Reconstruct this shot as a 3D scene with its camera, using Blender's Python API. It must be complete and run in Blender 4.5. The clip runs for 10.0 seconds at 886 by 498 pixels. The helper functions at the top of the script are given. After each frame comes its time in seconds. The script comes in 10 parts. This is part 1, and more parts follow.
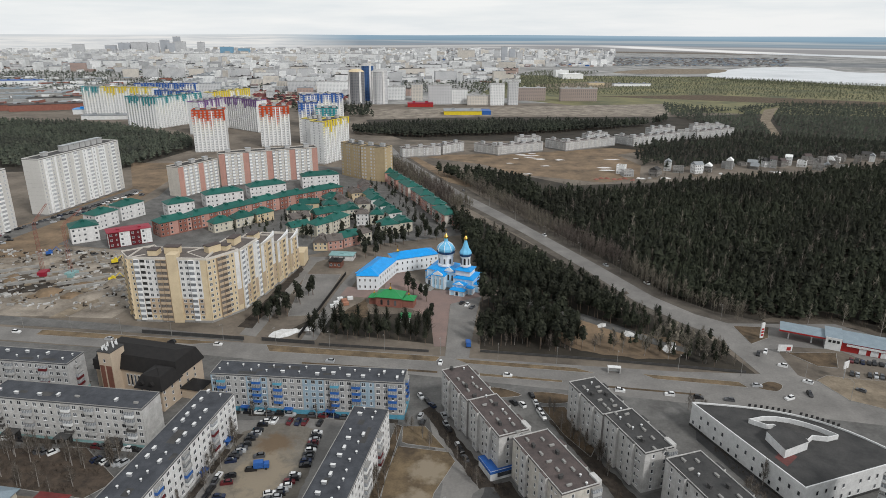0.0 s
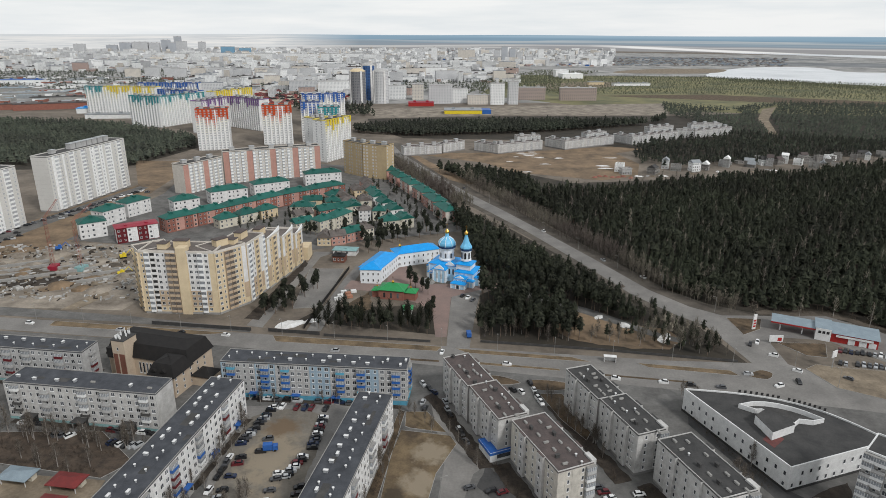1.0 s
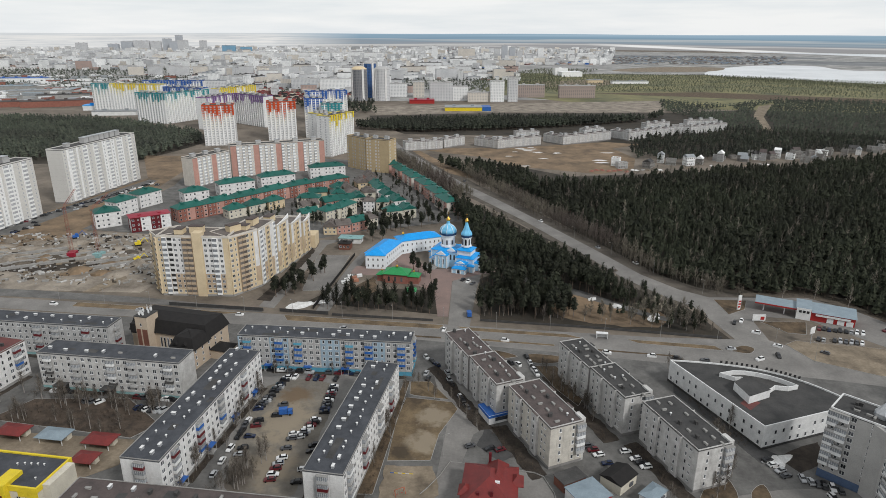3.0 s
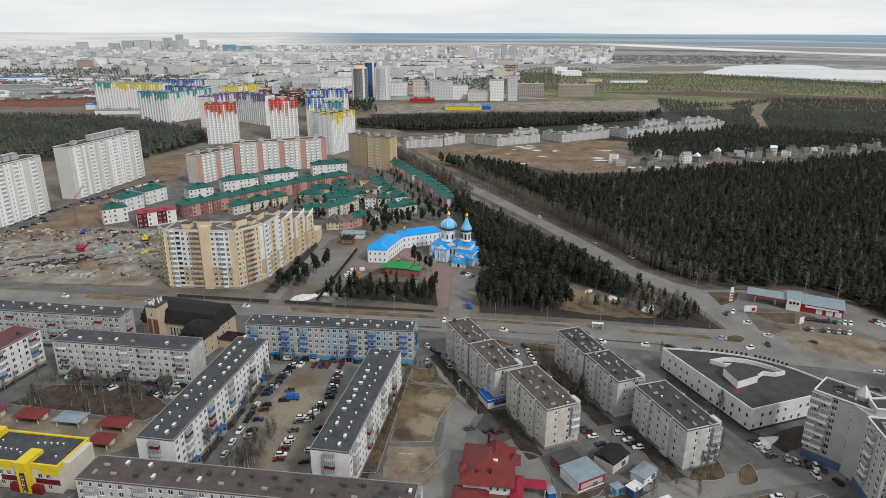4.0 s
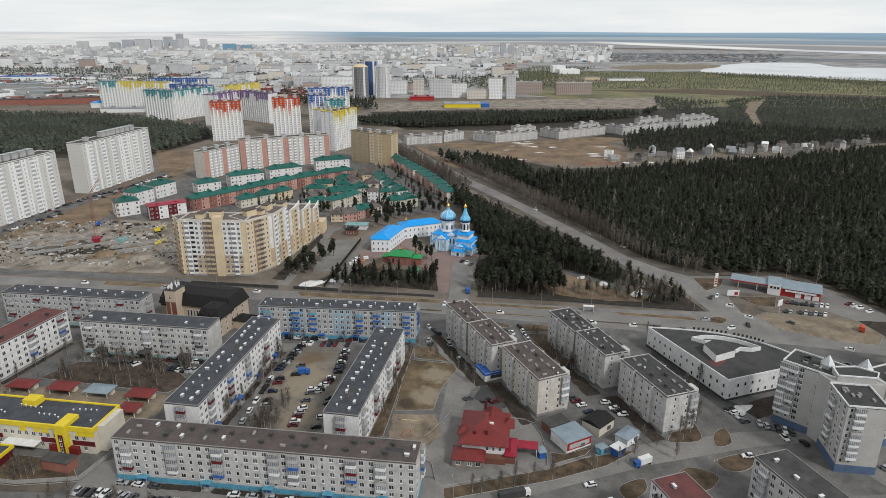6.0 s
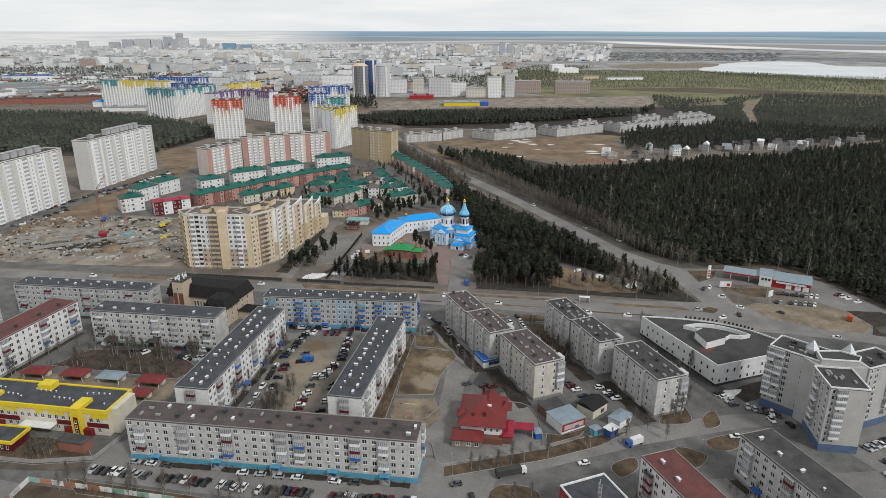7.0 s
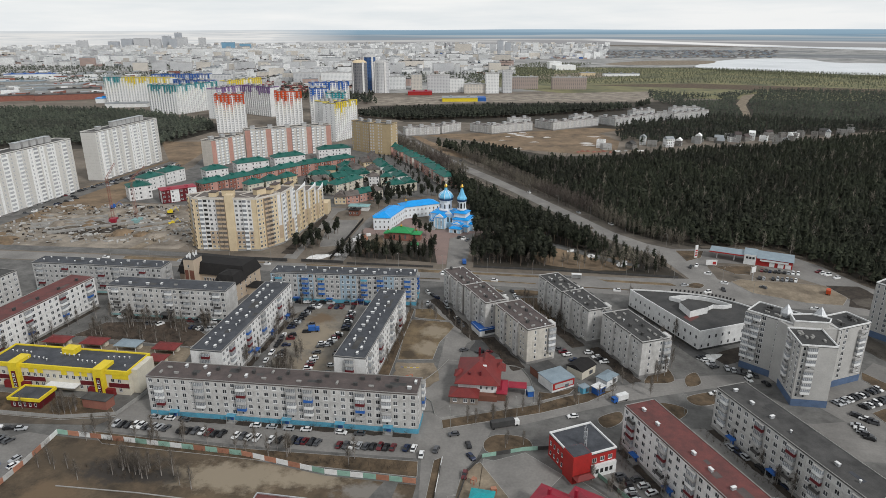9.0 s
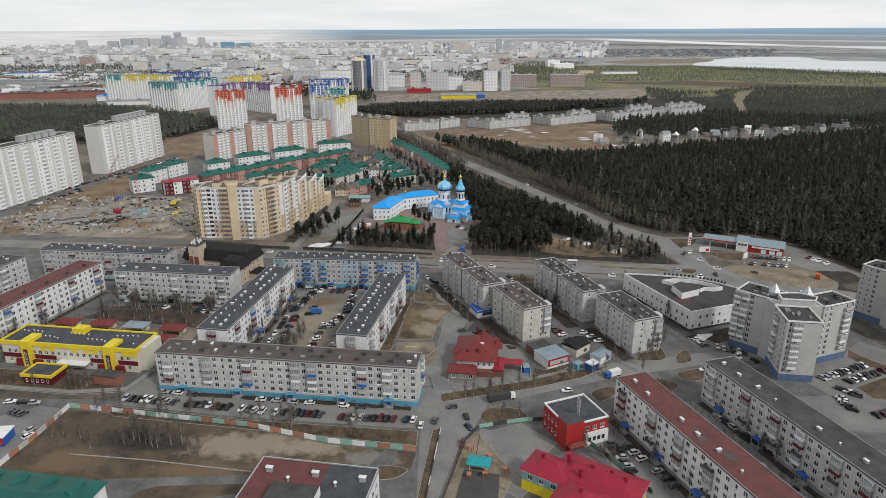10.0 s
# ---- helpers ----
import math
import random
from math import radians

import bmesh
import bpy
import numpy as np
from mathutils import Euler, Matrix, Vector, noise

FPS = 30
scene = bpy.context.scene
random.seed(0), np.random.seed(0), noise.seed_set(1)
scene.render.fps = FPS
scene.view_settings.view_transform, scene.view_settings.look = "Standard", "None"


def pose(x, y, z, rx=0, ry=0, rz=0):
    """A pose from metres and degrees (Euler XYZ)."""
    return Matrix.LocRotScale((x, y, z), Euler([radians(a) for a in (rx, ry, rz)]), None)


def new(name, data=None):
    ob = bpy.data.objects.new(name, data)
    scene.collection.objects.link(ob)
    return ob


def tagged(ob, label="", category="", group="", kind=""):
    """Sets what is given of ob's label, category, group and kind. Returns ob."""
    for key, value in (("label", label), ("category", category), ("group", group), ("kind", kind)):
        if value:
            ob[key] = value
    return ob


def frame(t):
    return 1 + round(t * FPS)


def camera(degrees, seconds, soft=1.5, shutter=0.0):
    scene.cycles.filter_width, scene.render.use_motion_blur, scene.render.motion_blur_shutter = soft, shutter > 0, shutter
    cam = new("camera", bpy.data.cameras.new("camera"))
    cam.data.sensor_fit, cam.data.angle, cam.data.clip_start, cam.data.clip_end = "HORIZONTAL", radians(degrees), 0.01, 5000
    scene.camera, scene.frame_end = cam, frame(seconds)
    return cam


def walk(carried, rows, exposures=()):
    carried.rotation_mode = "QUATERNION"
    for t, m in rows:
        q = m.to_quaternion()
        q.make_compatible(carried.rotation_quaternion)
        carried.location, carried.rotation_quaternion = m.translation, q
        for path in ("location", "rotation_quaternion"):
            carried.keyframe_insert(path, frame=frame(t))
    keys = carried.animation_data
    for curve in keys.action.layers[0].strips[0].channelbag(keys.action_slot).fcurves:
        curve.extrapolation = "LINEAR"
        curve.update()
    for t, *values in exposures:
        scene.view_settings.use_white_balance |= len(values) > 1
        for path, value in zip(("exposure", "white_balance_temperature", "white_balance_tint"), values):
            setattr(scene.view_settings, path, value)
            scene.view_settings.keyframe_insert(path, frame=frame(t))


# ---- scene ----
cam = camera(69.0, 10.0, soft=0.8)
PATH = [  # seconds, eye, pitch, roll, yaw
    (0, (0.644, -15.806, 129.841), -18.668, 0.210, 0.636),
    (0.5, (0.438, -20.323, 130.038), -18.672, 0.218, 0.648),
    (1, (0.255, -24.800, 129.857), -18.681, 0.223, 0.658),
    (1.5, (0.092, -29.293, 129.504), -18.695, 0.225, 0.665),
    (2, (-0.050, -33.838, 129.129), -18.714, 0.224, 0.670),
    (2.5, (-0.170, -38.452, 128.831), -18.735, 0.219, 0.672),
    (3, (-0.269, -43.137, 128.665), -18.760, 0.212, 0.673),
    (3.5, (-0.347, -47.883, 128.646), -18.786, 0.202, 0.671),
    (4, (-0.404, -52.670, 128.761), -18.814, 0.188, 0.666),
    (4.5, (-0.439, -57.473, 128.968), -18.843, 0.171, 0.660),
    (5, (-0.454, -62.265, 129.209), -18.871, 0.151, 0.651),
    (5.5, (-0.447, -67.017, 129.413), -18.899, 0.129, 0.640),
    (6, (-0.419, -71.708, 129.504), -18.926, 0.103, 0.626),
    (6.5, (-0.369, -76.320, 129.405), -18.951, 0.074, 0.610),
    (7, (-0.299, -80.848, 129.048), -18.973, 0.041, 0.592),
    (7.5, (-0.207, -85.300, 128.379), -18.992, 0.006, 0.572),
    (8, (-0.095, -89.698, 127.362), -19.008, -0.032, 0.549),
    (8.5, (0.039, -94.089, 125.989), -19.018, -0.074, 0.524),
    (9, (0.195, -98.538, 124.286), -19.023, -0.118, 0.497),
    (9.5, (0.371, -103.140, 122.317), -19.022, -0.166, 0.467),
    (10, (0.569, -108.017, 120.193), -19.015, -0.216, 0.435),
]
walk(cam, [(t, pose(*eye, 90 + pitch, 0, yaw) @ pose(0, 0, 0, 0, 0, roll)) for t, eye, pitch, roll, yaw in PATH])

# ---- sky and sun: bright thin overcast, sun high behind and to the right ----
SUN_ELEVATION, SUN_AZIMUTH = 41.0, 136.0  # degrees; azimuth clockwise from +y
world = bpy.data.worlds.new("overcast_sky")
scene.world = world
world.use_nodes = True
wt = world.node_tree
wt.nodes.clear()
w_out = wt.nodes.new("ShaderNodeOutputWorld")
sky = wt.nodes.new("ShaderNodeTexSky")
sky.sky_type, sky.sun_disc = "NISHITA", False
sky.sun_elevation, sky.sun_rotation = radians(SUN_ELEVATION), radians(SUN_AZIMUTH)
sky_bg = wt.nodes.new("ShaderNodeBackground")
sky_bg.inputs["Strength"].default_value = 0.08
wt.links.new(sky.outputs["Color"], sky_bg.inputs["Color"])
w_tc = wt.nodes.new("ShaderNodeTexCoord")
w_map = wt.nodes.new("ShaderNodeMapping")
w_map.inputs["Scale"].default_value = (1.6, 1.6, 16.0)
w_noise = wt.nodes.new("ShaderNodeTexNoise")
w_noise.inputs["Scale"].default_value, w_noise.inputs["Detail"].default_value = 2.2, 7.0
w_noise.inputs["Roughness"].default_value = 0.55
w_ramp = wt.nodes.new("ShaderNodeValToRGB")
w_ramp.color_ramp.elements[0].position, w_ramp.color_ramp.elements[0].color = 0.33, (0.74, 0.79, 0.83, 1)
w_ramp.color_ramp.elements[1].position, w_ramp.color_ramp.elements[1].color = 0.62, (0.92, 0.93, 0.935, 1)
cloud_bg = wt.nodes.new("ShaderNodeBackground")
cloud_bg.inputs["Strength"].default_value = 1.05
w_mix = wt.nodes.new("ShaderNodeMixShader")
w_mix.inputs["Fac"].default_value = 0.88
wt.links.new(w_tc.outputs["Generated"], w_map.inputs["Vector"])
wt.links.new(w_map.outputs["Vector"], w_noise.inputs["Vector"])
wt.links.new(w_noise.outputs["Fac"], w_ramp.inputs["Fac"])
w_sep, w_high, w_dim = wt.nodes.new("ShaderNodeSeparateXYZ"), wt.nodes.new("ShaderNodeMapRange"), wt.nodes.new("ShaderNodeVectorMath")
w_high.inputs["From Min"].default_value, w_high.inputs["From Max"].default_value = 0.0, 0.7
w_high.inputs["To Min"].default_value, w_high.inputs["To Max"].default_value = 1.0, 0.74  # unseen sky overhead dimmed to lessen the fill light
w_dim.operation = "SCALE"
wt.links.new(w_tc.outputs["Generated"], w_sep.inputs["Vector"])
wt.links.new(w_sep.outputs["Z"], w_high.inputs["Value"])
wt.links.new(w_ramp.outputs["Color"], w_dim.inputs[0])
wt.links.new(w_high.outputs["Result"], w_dim.inputs["Scale"])
wt.links.new(w_dim.outputs["Vector"], cloud_bg.inputs["Color"])
wt.links.new(sky_bg.outputs["Background"], w_mix.inputs[1])
wt.links.new(cloud_bg.outputs["Background"], w_mix.inputs[2])
wt.links.new(w_mix.outputs["Shader"], w_out.inputs["Surface"])

sun_data = bpy.data.lights.new("sun", "SUN")
sun_data.energy, sun_data.angle, sun_data.color = 1.95, radians(10), (1.0, 0.99, 0.975)
sun = new("sun", sun_data)
sun.matrix_world = pose(0, 0, 300, 90 - SUN_ELEVATION, 0, 180 - SUN_AZIMUTH)
scene.view_settings.exposure = 0.0


# ---- materials ----
def mat(name, col, col2=None, rough=0.85, scale=0.6, fine=9.0, bump=0.0, metal=0.0, rand=0.0, stain=0.25, spec=0.3):
    """Two colours mixed by a broad noise, broken up by a fine grain; rand varies whole objects."""
    m = bpy.data.materials.new(name)
    m.use_nodes = True
    nt = m.node_tree
    bs = nt.nodes["Principled BSDF"]
    bs.inputs["Roughness"].default_value, bs.inputs["Metallic"].default_value = rough, metal
    bs.inputs["Specular IOR Level"].default_value = spec
    col2 = col2 or tuple(c * (1 - stain) for c in col)
    tc = nt.nodes.new("ShaderNodeTexCoord")
    n1, n2 = nt.nodes.new("ShaderNodeTexNoise"), nt.nodes.new("ShaderNodeTexNoise")
    n1.inputs["Scale"].default_value, n1.inputs["Detail"].default_value, n1.inputs["Roughness"].default_value = scale, 9.0, 0.68
    n2.inputs["Scale"].default_value, n2.inputs["Detail"].default_value = fine, 3.0
    ramp = nt.nodes.new("ShaderNodeValToRGB")
    ramp.color_ramp.elements[0].position, ramp.color_ramp.elements[1].position = 0.34, 0.66
    ramp.color_ramp.elements[0].color, ramp.color_ramp.elements[1].color = (*col2, 1), (*col, 1)
    grain = nt.nodes.new("ShaderNodeMapRange")
    grain.inputs["To Min"].default_value, grain.inputs["To Max"].default_value = 0.78, 1.2
    mul = nt.nodes.new("ShaderNodeVectorMath")
    mul.operation = "SCALE"
    for n in (n1, n2):
        nt.links.new(tc.outputs["Object"], n.inputs["Vector"])
    nt.links.new(n1.outputs["Fac"], ramp.inputs["Fac"])
    nt.links.new(n2.outputs["Fac"], grain.inputs["Value"])
    nt.links.new(ramp.outputs["Color"], mul.inputs[0])
    nt.links.new(grain.outputs["Result"], mul.inputs["Scale"])
    last = mul.outputs["Vector"]
    if rand:
        info = nt.nodes.new("ShaderNodeObjectInfo")
        rr = nt.nodes.new("ShaderNodeMapRange")
        rr.inputs["To Min"].default_value, rr.inputs["To Max"].default_value = 1 - rand, 1 + rand
        mul2 = nt.nodes.new("ShaderNodeVectorMath")
        mul2.operation = "SCALE"
        nt.links.new(info.outputs["Random"], rr.inputs["Value"])
        nt.links.new(last, mul2.inputs[0])
        nt.links.new(rr.outputs["Result"], mul2.inputs["Scale"])
        last = mul2.outputs["Vector"]
    nt.links.new(last, bs.inputs["Base Color"])
    if bump:
        b = nt.nodes.new("ShaderNodeBump")
        b.inputs["Strength"].default_value, b.inputs["Distance"].default_value = bump, 0.1
        nt.links.new(n2.outputs["Fac"], b.inputs["Height"])
        nt.links.new(b.outputs["Normal"], bs.inputs["Normal"])
    return m


def leafy(name, col, col2, rough=0.8):
    """Foliage: every loose clump of a crown takes its own shade."""
    m = bpy.data.materials.new(name)
    m.use_nodes = True
    nt = m.node_tree
    bs = nt.nodes["Principled BSDF"]
    bs.inputs["Roughness"].default_value, bs.inputs["Specular IOR Level"].default_value = rough, 0.15
    geo = nt.nodes.new("ShaderNodeNewGeometry")
    tc, n1 = nt.nodes.new("ShaderNodeTexCoord"), nt.nodes.new("ShaderNodeTexNoise")
    n1.inputs["Scale"].default_value, n1.inputs["Detail"].default_value = 0.16, 4.0
    nt.links.new(tc.outputs["Object"], n1.inputs["Vector"])
    add = nt.nodes.new("ShaderNodeMath")
    add.operation = "MULTIPLY_ADD"
    add.inputs[1].default_value = 0.5
    nt.links.new(geo.outputs["Random Per Island"], add.inputs[0])
    half = nt.nodes.new("ShaderNodeMath")
    half.operation = "MULTIPLY"
    half.inputs[1].default_value = 0.5
    nt.links.new(n1.outputs["Fac"], half.inputs[0])
    nt.links.new(half.outputs["Value"], add.inputs[2])
    ramp = nt.nodes.new("ShaderNodeValToRGB")
    ramp.color_ramp.elements[0].position, ramp.color_ramp.elements[1].position = 0.2, 0.8
    ramp.color_ramp.elements[0].color, ramp.color_ramp.elements[1].color = (*col2, 1), (*col, 1)
    nt.links.new(add.outputs["Value"], ramp.inputs["Fac"])
    n2, drift = nt.nodes.new("ShaderNodeTexNoise"), nt.nodes.new("ShaderNodeValToRGB")
    n2.inputs["Scale"].default_value, n2.inputs["Detail"].default_value = 0.017, 5.0
    nt.links.new(tc.outputs["Object"], n2.inputs["Vector"])
    drift.color_ramp.elements[0].position, drift.color_ramp.elements[1].position = 0.36, 0.64
    drift.color_ramp.elements[0].color, drift.color_ramp.elements[1].color = (0.78, 0.74, 0.74, 1), (1.16, 1.2, 1.08, 1)
    nt.links.new(n2.outputs["Fac"], drift.inputs["Fac"])
    mul = nt.nodes.new("ShaderNodeVectorMath")
    mul.operation = "MULTIPLY"
    nt.links.new(ramp.outputs["Color"], mul.inputs[0])
    nt.links.new(drift.outputs["Color"], mul.inputs[1])
    nt.links.new(mul.outputs["Vector"], bs.inputs["Base Color"])
    return m


def windowed(name, wall, glass, bay=3.0, floor=2.8, share=0.4):
    """Far facades: rows of dark openings too small to be told apart one by one."""
    m = bpy.data.materials.new(name)
    m.use_nodes = True
    nt = m.node_tree
    bs = nt.nodes["Principled BSDF"]
    bs.inputs["Roughness"].default_value = 0.8
    tc, sep = nt.nodes.new("ShaderNodeTexCoord"), nt.nodes.new("ShaderNodeSeparateXYZ")
    nt.links.new(tc.outputs["Object"], sep.inputs["Vector"])

    def op(kind, a, b):
        n = nt.nodes.new("ShaderNodeMath")
        n.operation = kind
        for k, q in enumerate((a, b)):
            if isinstance(q, (int, float)):
                n.inputs[k].default_value = q
            else:
                nt.links.new(q, n.inputs[k])
        return n.outputs["Value"]
    along = op("FRACT", op("DIVIDE", op("ADD", sep.outputs["X"], sep.outputs["Y"]), bay), 0.0)
    up = op("FRACT", op("DIVIDE", sep.outputs["Z"], floor), 0.0)
    hole = op("MULTIPLY", op("LESS_THAN", op("ABSOLUTE", op("SUBTRACT", along, 0.5), 0.0), share / 2 + 0.03),
              op("LESS_THAN", op("ABSOLUTE", op("SUBTRACT", up, 0.5), 0.0), 0.25))
    mix = nt.nodes.new("ShaderNodeMix")
    mix.data_type = "RGBA"
    nt.links.new(hole, mix.inputs["Factor"])
    noise_n = nt.nodes.new("ShaderNodeTexNoise")
    noise_n.inputs["Scale"].default_value, noise_n.inputs["Detail"].default_value = 0.02, 4.0
    nt.links.new(tc.outputs["Object"], noise_n.inputs["Vector"])
    ramp = nt.nodes.new("ShaderNodeValToRGB")
    ramp.color_ramp.elements[0].position, ramp.color_ramp.elements[1].position = 0.35, 0.65
    ramp.color_ramp.elements[0].color = (*(c * 0.8 for c in wall), 1)
    ramp.color_ramp.elements[1].color = (*wall, 1)
    nt.links.new(noise_n.outputs["Fac"], ramp.inputs["Fac"])
    nt.links.new(ramp.outputs["Color"], mix.inputs["A"])
    mix.inputs["B"].default_value = (*glass, 1)
    geo, vary, mul = nt.nodes.new("ShaderNodeNewGeometry"), nt.nodes.new("ShaderNodeMapRange"), nt.nodes.new("ShaderNodeVectorMath")
    vary.inputs["To Min"].default_value, vary.inputs["To Max"].default_value = 0.68, 1.1
    mul.operation = "SCALE"
    nt.links.new(geo.outputs["Random Per Island"], vary.inputs["Value"])
    nt.links.new(mix.outputs["Result"], mul.inputs[0])
    nt.links.new(vary.outputs["Result"], mul.inputs["Scale"])
    nt.links.new(mul.outputs["Vector"], bs.inputs["Base Color"])
    return m


def blotched(name, base, blotches, **kw):
    """Ground of one kind with worn areas of another: (x, y, half-width, half-depth, colour), with ragged soft edges."""
    m = mat(name, *base, **kw)
    nt = m.node_tree
    bs = nt.nodes["Principled BSDF"]
    last = bs.inputs["Base Color"].links[0].from_socket
    tc, nz = nt.nodes.new("ShaderNodeTexCoord"), nt.nodes.new("ShaderNodeTexNoise")
    nz.inputs["Scale"].default_value, nz.inputs["Detail"].default_value, nz.inputs["Roughness"].default_value = 0.22, 8.0, 0.65
    nt.links.new(tc.outputs["Object"], nz.inputs["Vector"])
    for x, y, rx, ry, col in blotches:
        off, sc, ln = nt.nodes.new("ShaderNodeVectorMath"), nt.nodes.new("ShaderNodeVectorMath"), nt.nodes.new("ShaderNodeVectorMath")
        off.operation, sc.operation, ln.operation = "SUBTRACT", "MULTIPLY", "LENGTH"
        off.inputs[1].default_value, sc.inputs[1].default_value = (x, y, 0), (1 / rx, 1 / ry, 0)
        nt.links.new(tc.outputs["Object"], off.inputs[0])
        nt.links.new(off.outputs["Vector"], sc.inputs[0])
        nt.links.new(sc.outputs["Vector"], ln.inputs[0])
        rag = nt.nodes.new("ShaderNodeMath")
        rag.operation = "MULTIPLY_ADD"
        rag.inputs[1].default_value = 2.6
        nt.links.new(nz.outputs["Fac"], rag.inputs[0])
        nt.links.new(ln.outputs["Value"], rag.inputs[2])
        edge, mx = nt.nodes.new("ShaderNodeMapRange"), nt.nodes.new("ShaderNodeMix")
        edge.inputs["From Min"].default_value, edge.inputs["From Max"].default_value = 1.9, 2.5
        edge.inputs["To Min"].default_value, edge.inputs["To Max"].default_value = 0.9, 0.0
        mx.data_type = "RGBA"
        nt.links.new(rag.outputs["Value"], edge.inputs["Value"])
        nt.links.new(edge.outputs["Result"], mx.inputs["Factor"])
        nt.links.new(last, mx.inputs["A"])
        mx.inputs["B"].default_value = (*col, 1)
        last = mx.outputs["Result"]
    nt.links.new(last, bs.inputs["Base Color"])
    return m


SANDY, SOOTY, BROWNISH = (0.27, 0.225, 0.165), (0.045, 0.04, 0.036), (0.15, 0.105, 0.066)
M_FIELD = blotched("trampled_field", ((0.135, 0.100, 0.066), (0.055, 0.043, 0.031), 0.95, 0.13, 1.3, 0.6), ((-62, 57.5, 20, 6.5, SANDY), (-40, 57, 12, 4.5, SANDY), (-97, 60.5, 13, 6.5, SOOTY), (-84, 57, 7, 3, SOOTY), (-112, 50, 9, 6, BROWNISH), (-118, 66, 8, 6, (0.085, 0.065, 0.045)), (-70, 46, 14, 3, BROWNISH), (-22, 51, 9, 4, (0.20, 0.185, 0.165))))
M_COURT = blotched("courtyard_ground", ((0.205, 0.185, 0.155), (0.125, 0.112, 0.095), 0.95, 0.12, 1.0, 0.4), ((-57, 150, 9, 16, SANDY), (-57, 166, 7, 5, BROWNISH), (-55, 124, 8, 10, (0.24, 0.20, 0.15)), (-64, 118, 5, 8, (0.10, 0.085, 0.07))))
M_LAWN_WORN = blotched("worn_lawn", ((0.200, 0.148, 0.088), (0.095, 0.070, 0.045), 0.95, 0.16, 1.6, 0.6), ((-9, 137, 6, 6, SANDY), (-5, 152, 6, 6, SANDY), (-16, 132, 4, 4, (0.06, 0.046, 0.032)), (-12, 164, 3, 5, (0.07, 0.052, 0.036))))
M_EARTH = mat("earth", (0.22, 0.185, 0.148), (0.09, 0.076, 0.062), 0.95, 0.03, 0.5, 0.4)
M_ASPHALT = mat("dusty_asphalt", (0.172, 0.167, 0.158), (0.085, 0.082, 0.078), 0.9, 0.11, 0.9, 0.2)
M_ROAD = mat("road_asphalt", (0.25, 0.238, 0.222), (0.145, 0.138, 0.13), 0.88, 0.045, 1.2, 0.1)
M_DRYGRASS = mat("dry_grass", (0.150, 0.106, 0.066), (0.042, 0.032, 0.022), 0.95, 0.16, 1.6, 0.6)
M_CLEARED = mat("cleared_soil", (0.27, 0.19, 0.12), (0.10, 0.075, 0.052), 0.95, 0.05, 0.6, 0.5)
M_TANGRASS = mat("tan_dry_grass", (0.23, 0.168, 0.102), (0.085, 0.064, 0.042), 0.95, 0.13, 1.4, 0.5)
M_DUST = mat("roadside_dust", (0.135, 0.118, 0.098), (0.065, 0.056, 0.047), 0.95, 0.1, 0.9, 0.4)
M_VERGE = mat("roadside_soil", (0.135, 0.112, 0.088), (0.06, 0.05, 0.04), 0.95, 0.12, 0.9, 0.5)
M_LITTER = mat("leaf_litter", (0.105, 0.078, 0.058), (0.04, 0.032, 0.026), 0.95, 0.25, 1.4, 0.6)
M_SAND = mat("sand", (0.30, 0.245, 0.178), (0.115, 0.092, 0.068), 0.95, 0.1, 1.2, 0.4)
M_DIRT = mat("building_site_dirt", (0.35, 0.305, 0.25), (0.12, 0.10, 0.08), 0.95, 0.06, 0.8, 0.6)
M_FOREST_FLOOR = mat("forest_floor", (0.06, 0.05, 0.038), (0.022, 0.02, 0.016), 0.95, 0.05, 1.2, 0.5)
M_MARSH = mat("spring_marsh", (0.235, 0.215, 0.105), (0.085, 0.092, 0.058), 0.95, 0.012, 0.12, 0.3)
M_BRICK_GREY = mat("grey_sand_lime_brick", (0.30, 0.285, 0.265), (0.17, 0.16, 0.15), 0.95, 0.3, 3.0)
# distance haze is mixed into the next two ground colours
M_FARSCRUB = mat("hazed_scrub_flats", (0.24, 0.245, 0.25), (0.125, 0.135, 0.14), 0.95, 0.008, 0.05, 0.2)
M_FARLAND = mat("hazed_far_land", (0.42, 0.41, 0.39), (0.13, 0.132, 0.13), 0.95, 0.012, 0.1, 0.2)
M_ICE = mat("lake_ice", (0.74, 0.75, 0.76), (0.55, 0.57, 0.58), 0.6, 0.004, 0.2, 0.1)
M_SNOW = mat("old_snow", (0.80, 0.80, 0.79), (0.55, 0.53, 0.50), 0.7, 0.3, 3.0, 0.5)
M_KERB = mat("kerb_concrete", (0.36, 0.35, 0.33), None, 0.9, 0.5, 6.0)
M_PAVING = mat("reddish_paving", (0.27, 0.19, 0.165), (0.2, 0.15, 0.135), 0.9, 0.1, 3.0)
M_PANEL = mat("whitewashed_panel", (0.58, 0.57, 0.55), (0.37, 0.36, 0.345), 0.9, 0.3, 5.0, 0.1)
M_PANEL_GREY = mat("grey_panel", (0.48, 0.475, 0.465), (0.335, 0.33, 0.322), 0.9, 0.3, 5.0, 0.1)
M_PANEL_WHITE = mat("white_panel", (0.76, 0.75, 0.735), (0.57, 0.56, 0.545), 0.9, 0.3, 5.0, 0.1)
M_SLAB = mat("pale_beige_grey_panel", (0.63, 0.615, 0.585), (0.56, 0.545, 0.515), 0.9, 0.06, 4.0)
M_PALEBLUE = mat("faded_blue_panel", (0.33, 0.43, 0.50), (0.25, 0.33, 0.40), 0.9, 0.3, 5.0, 0.1)
M_SEAM = mat("panel_seam", (0.26, 0.25, 0.24), None, 0.95, 0.5, 6.0)
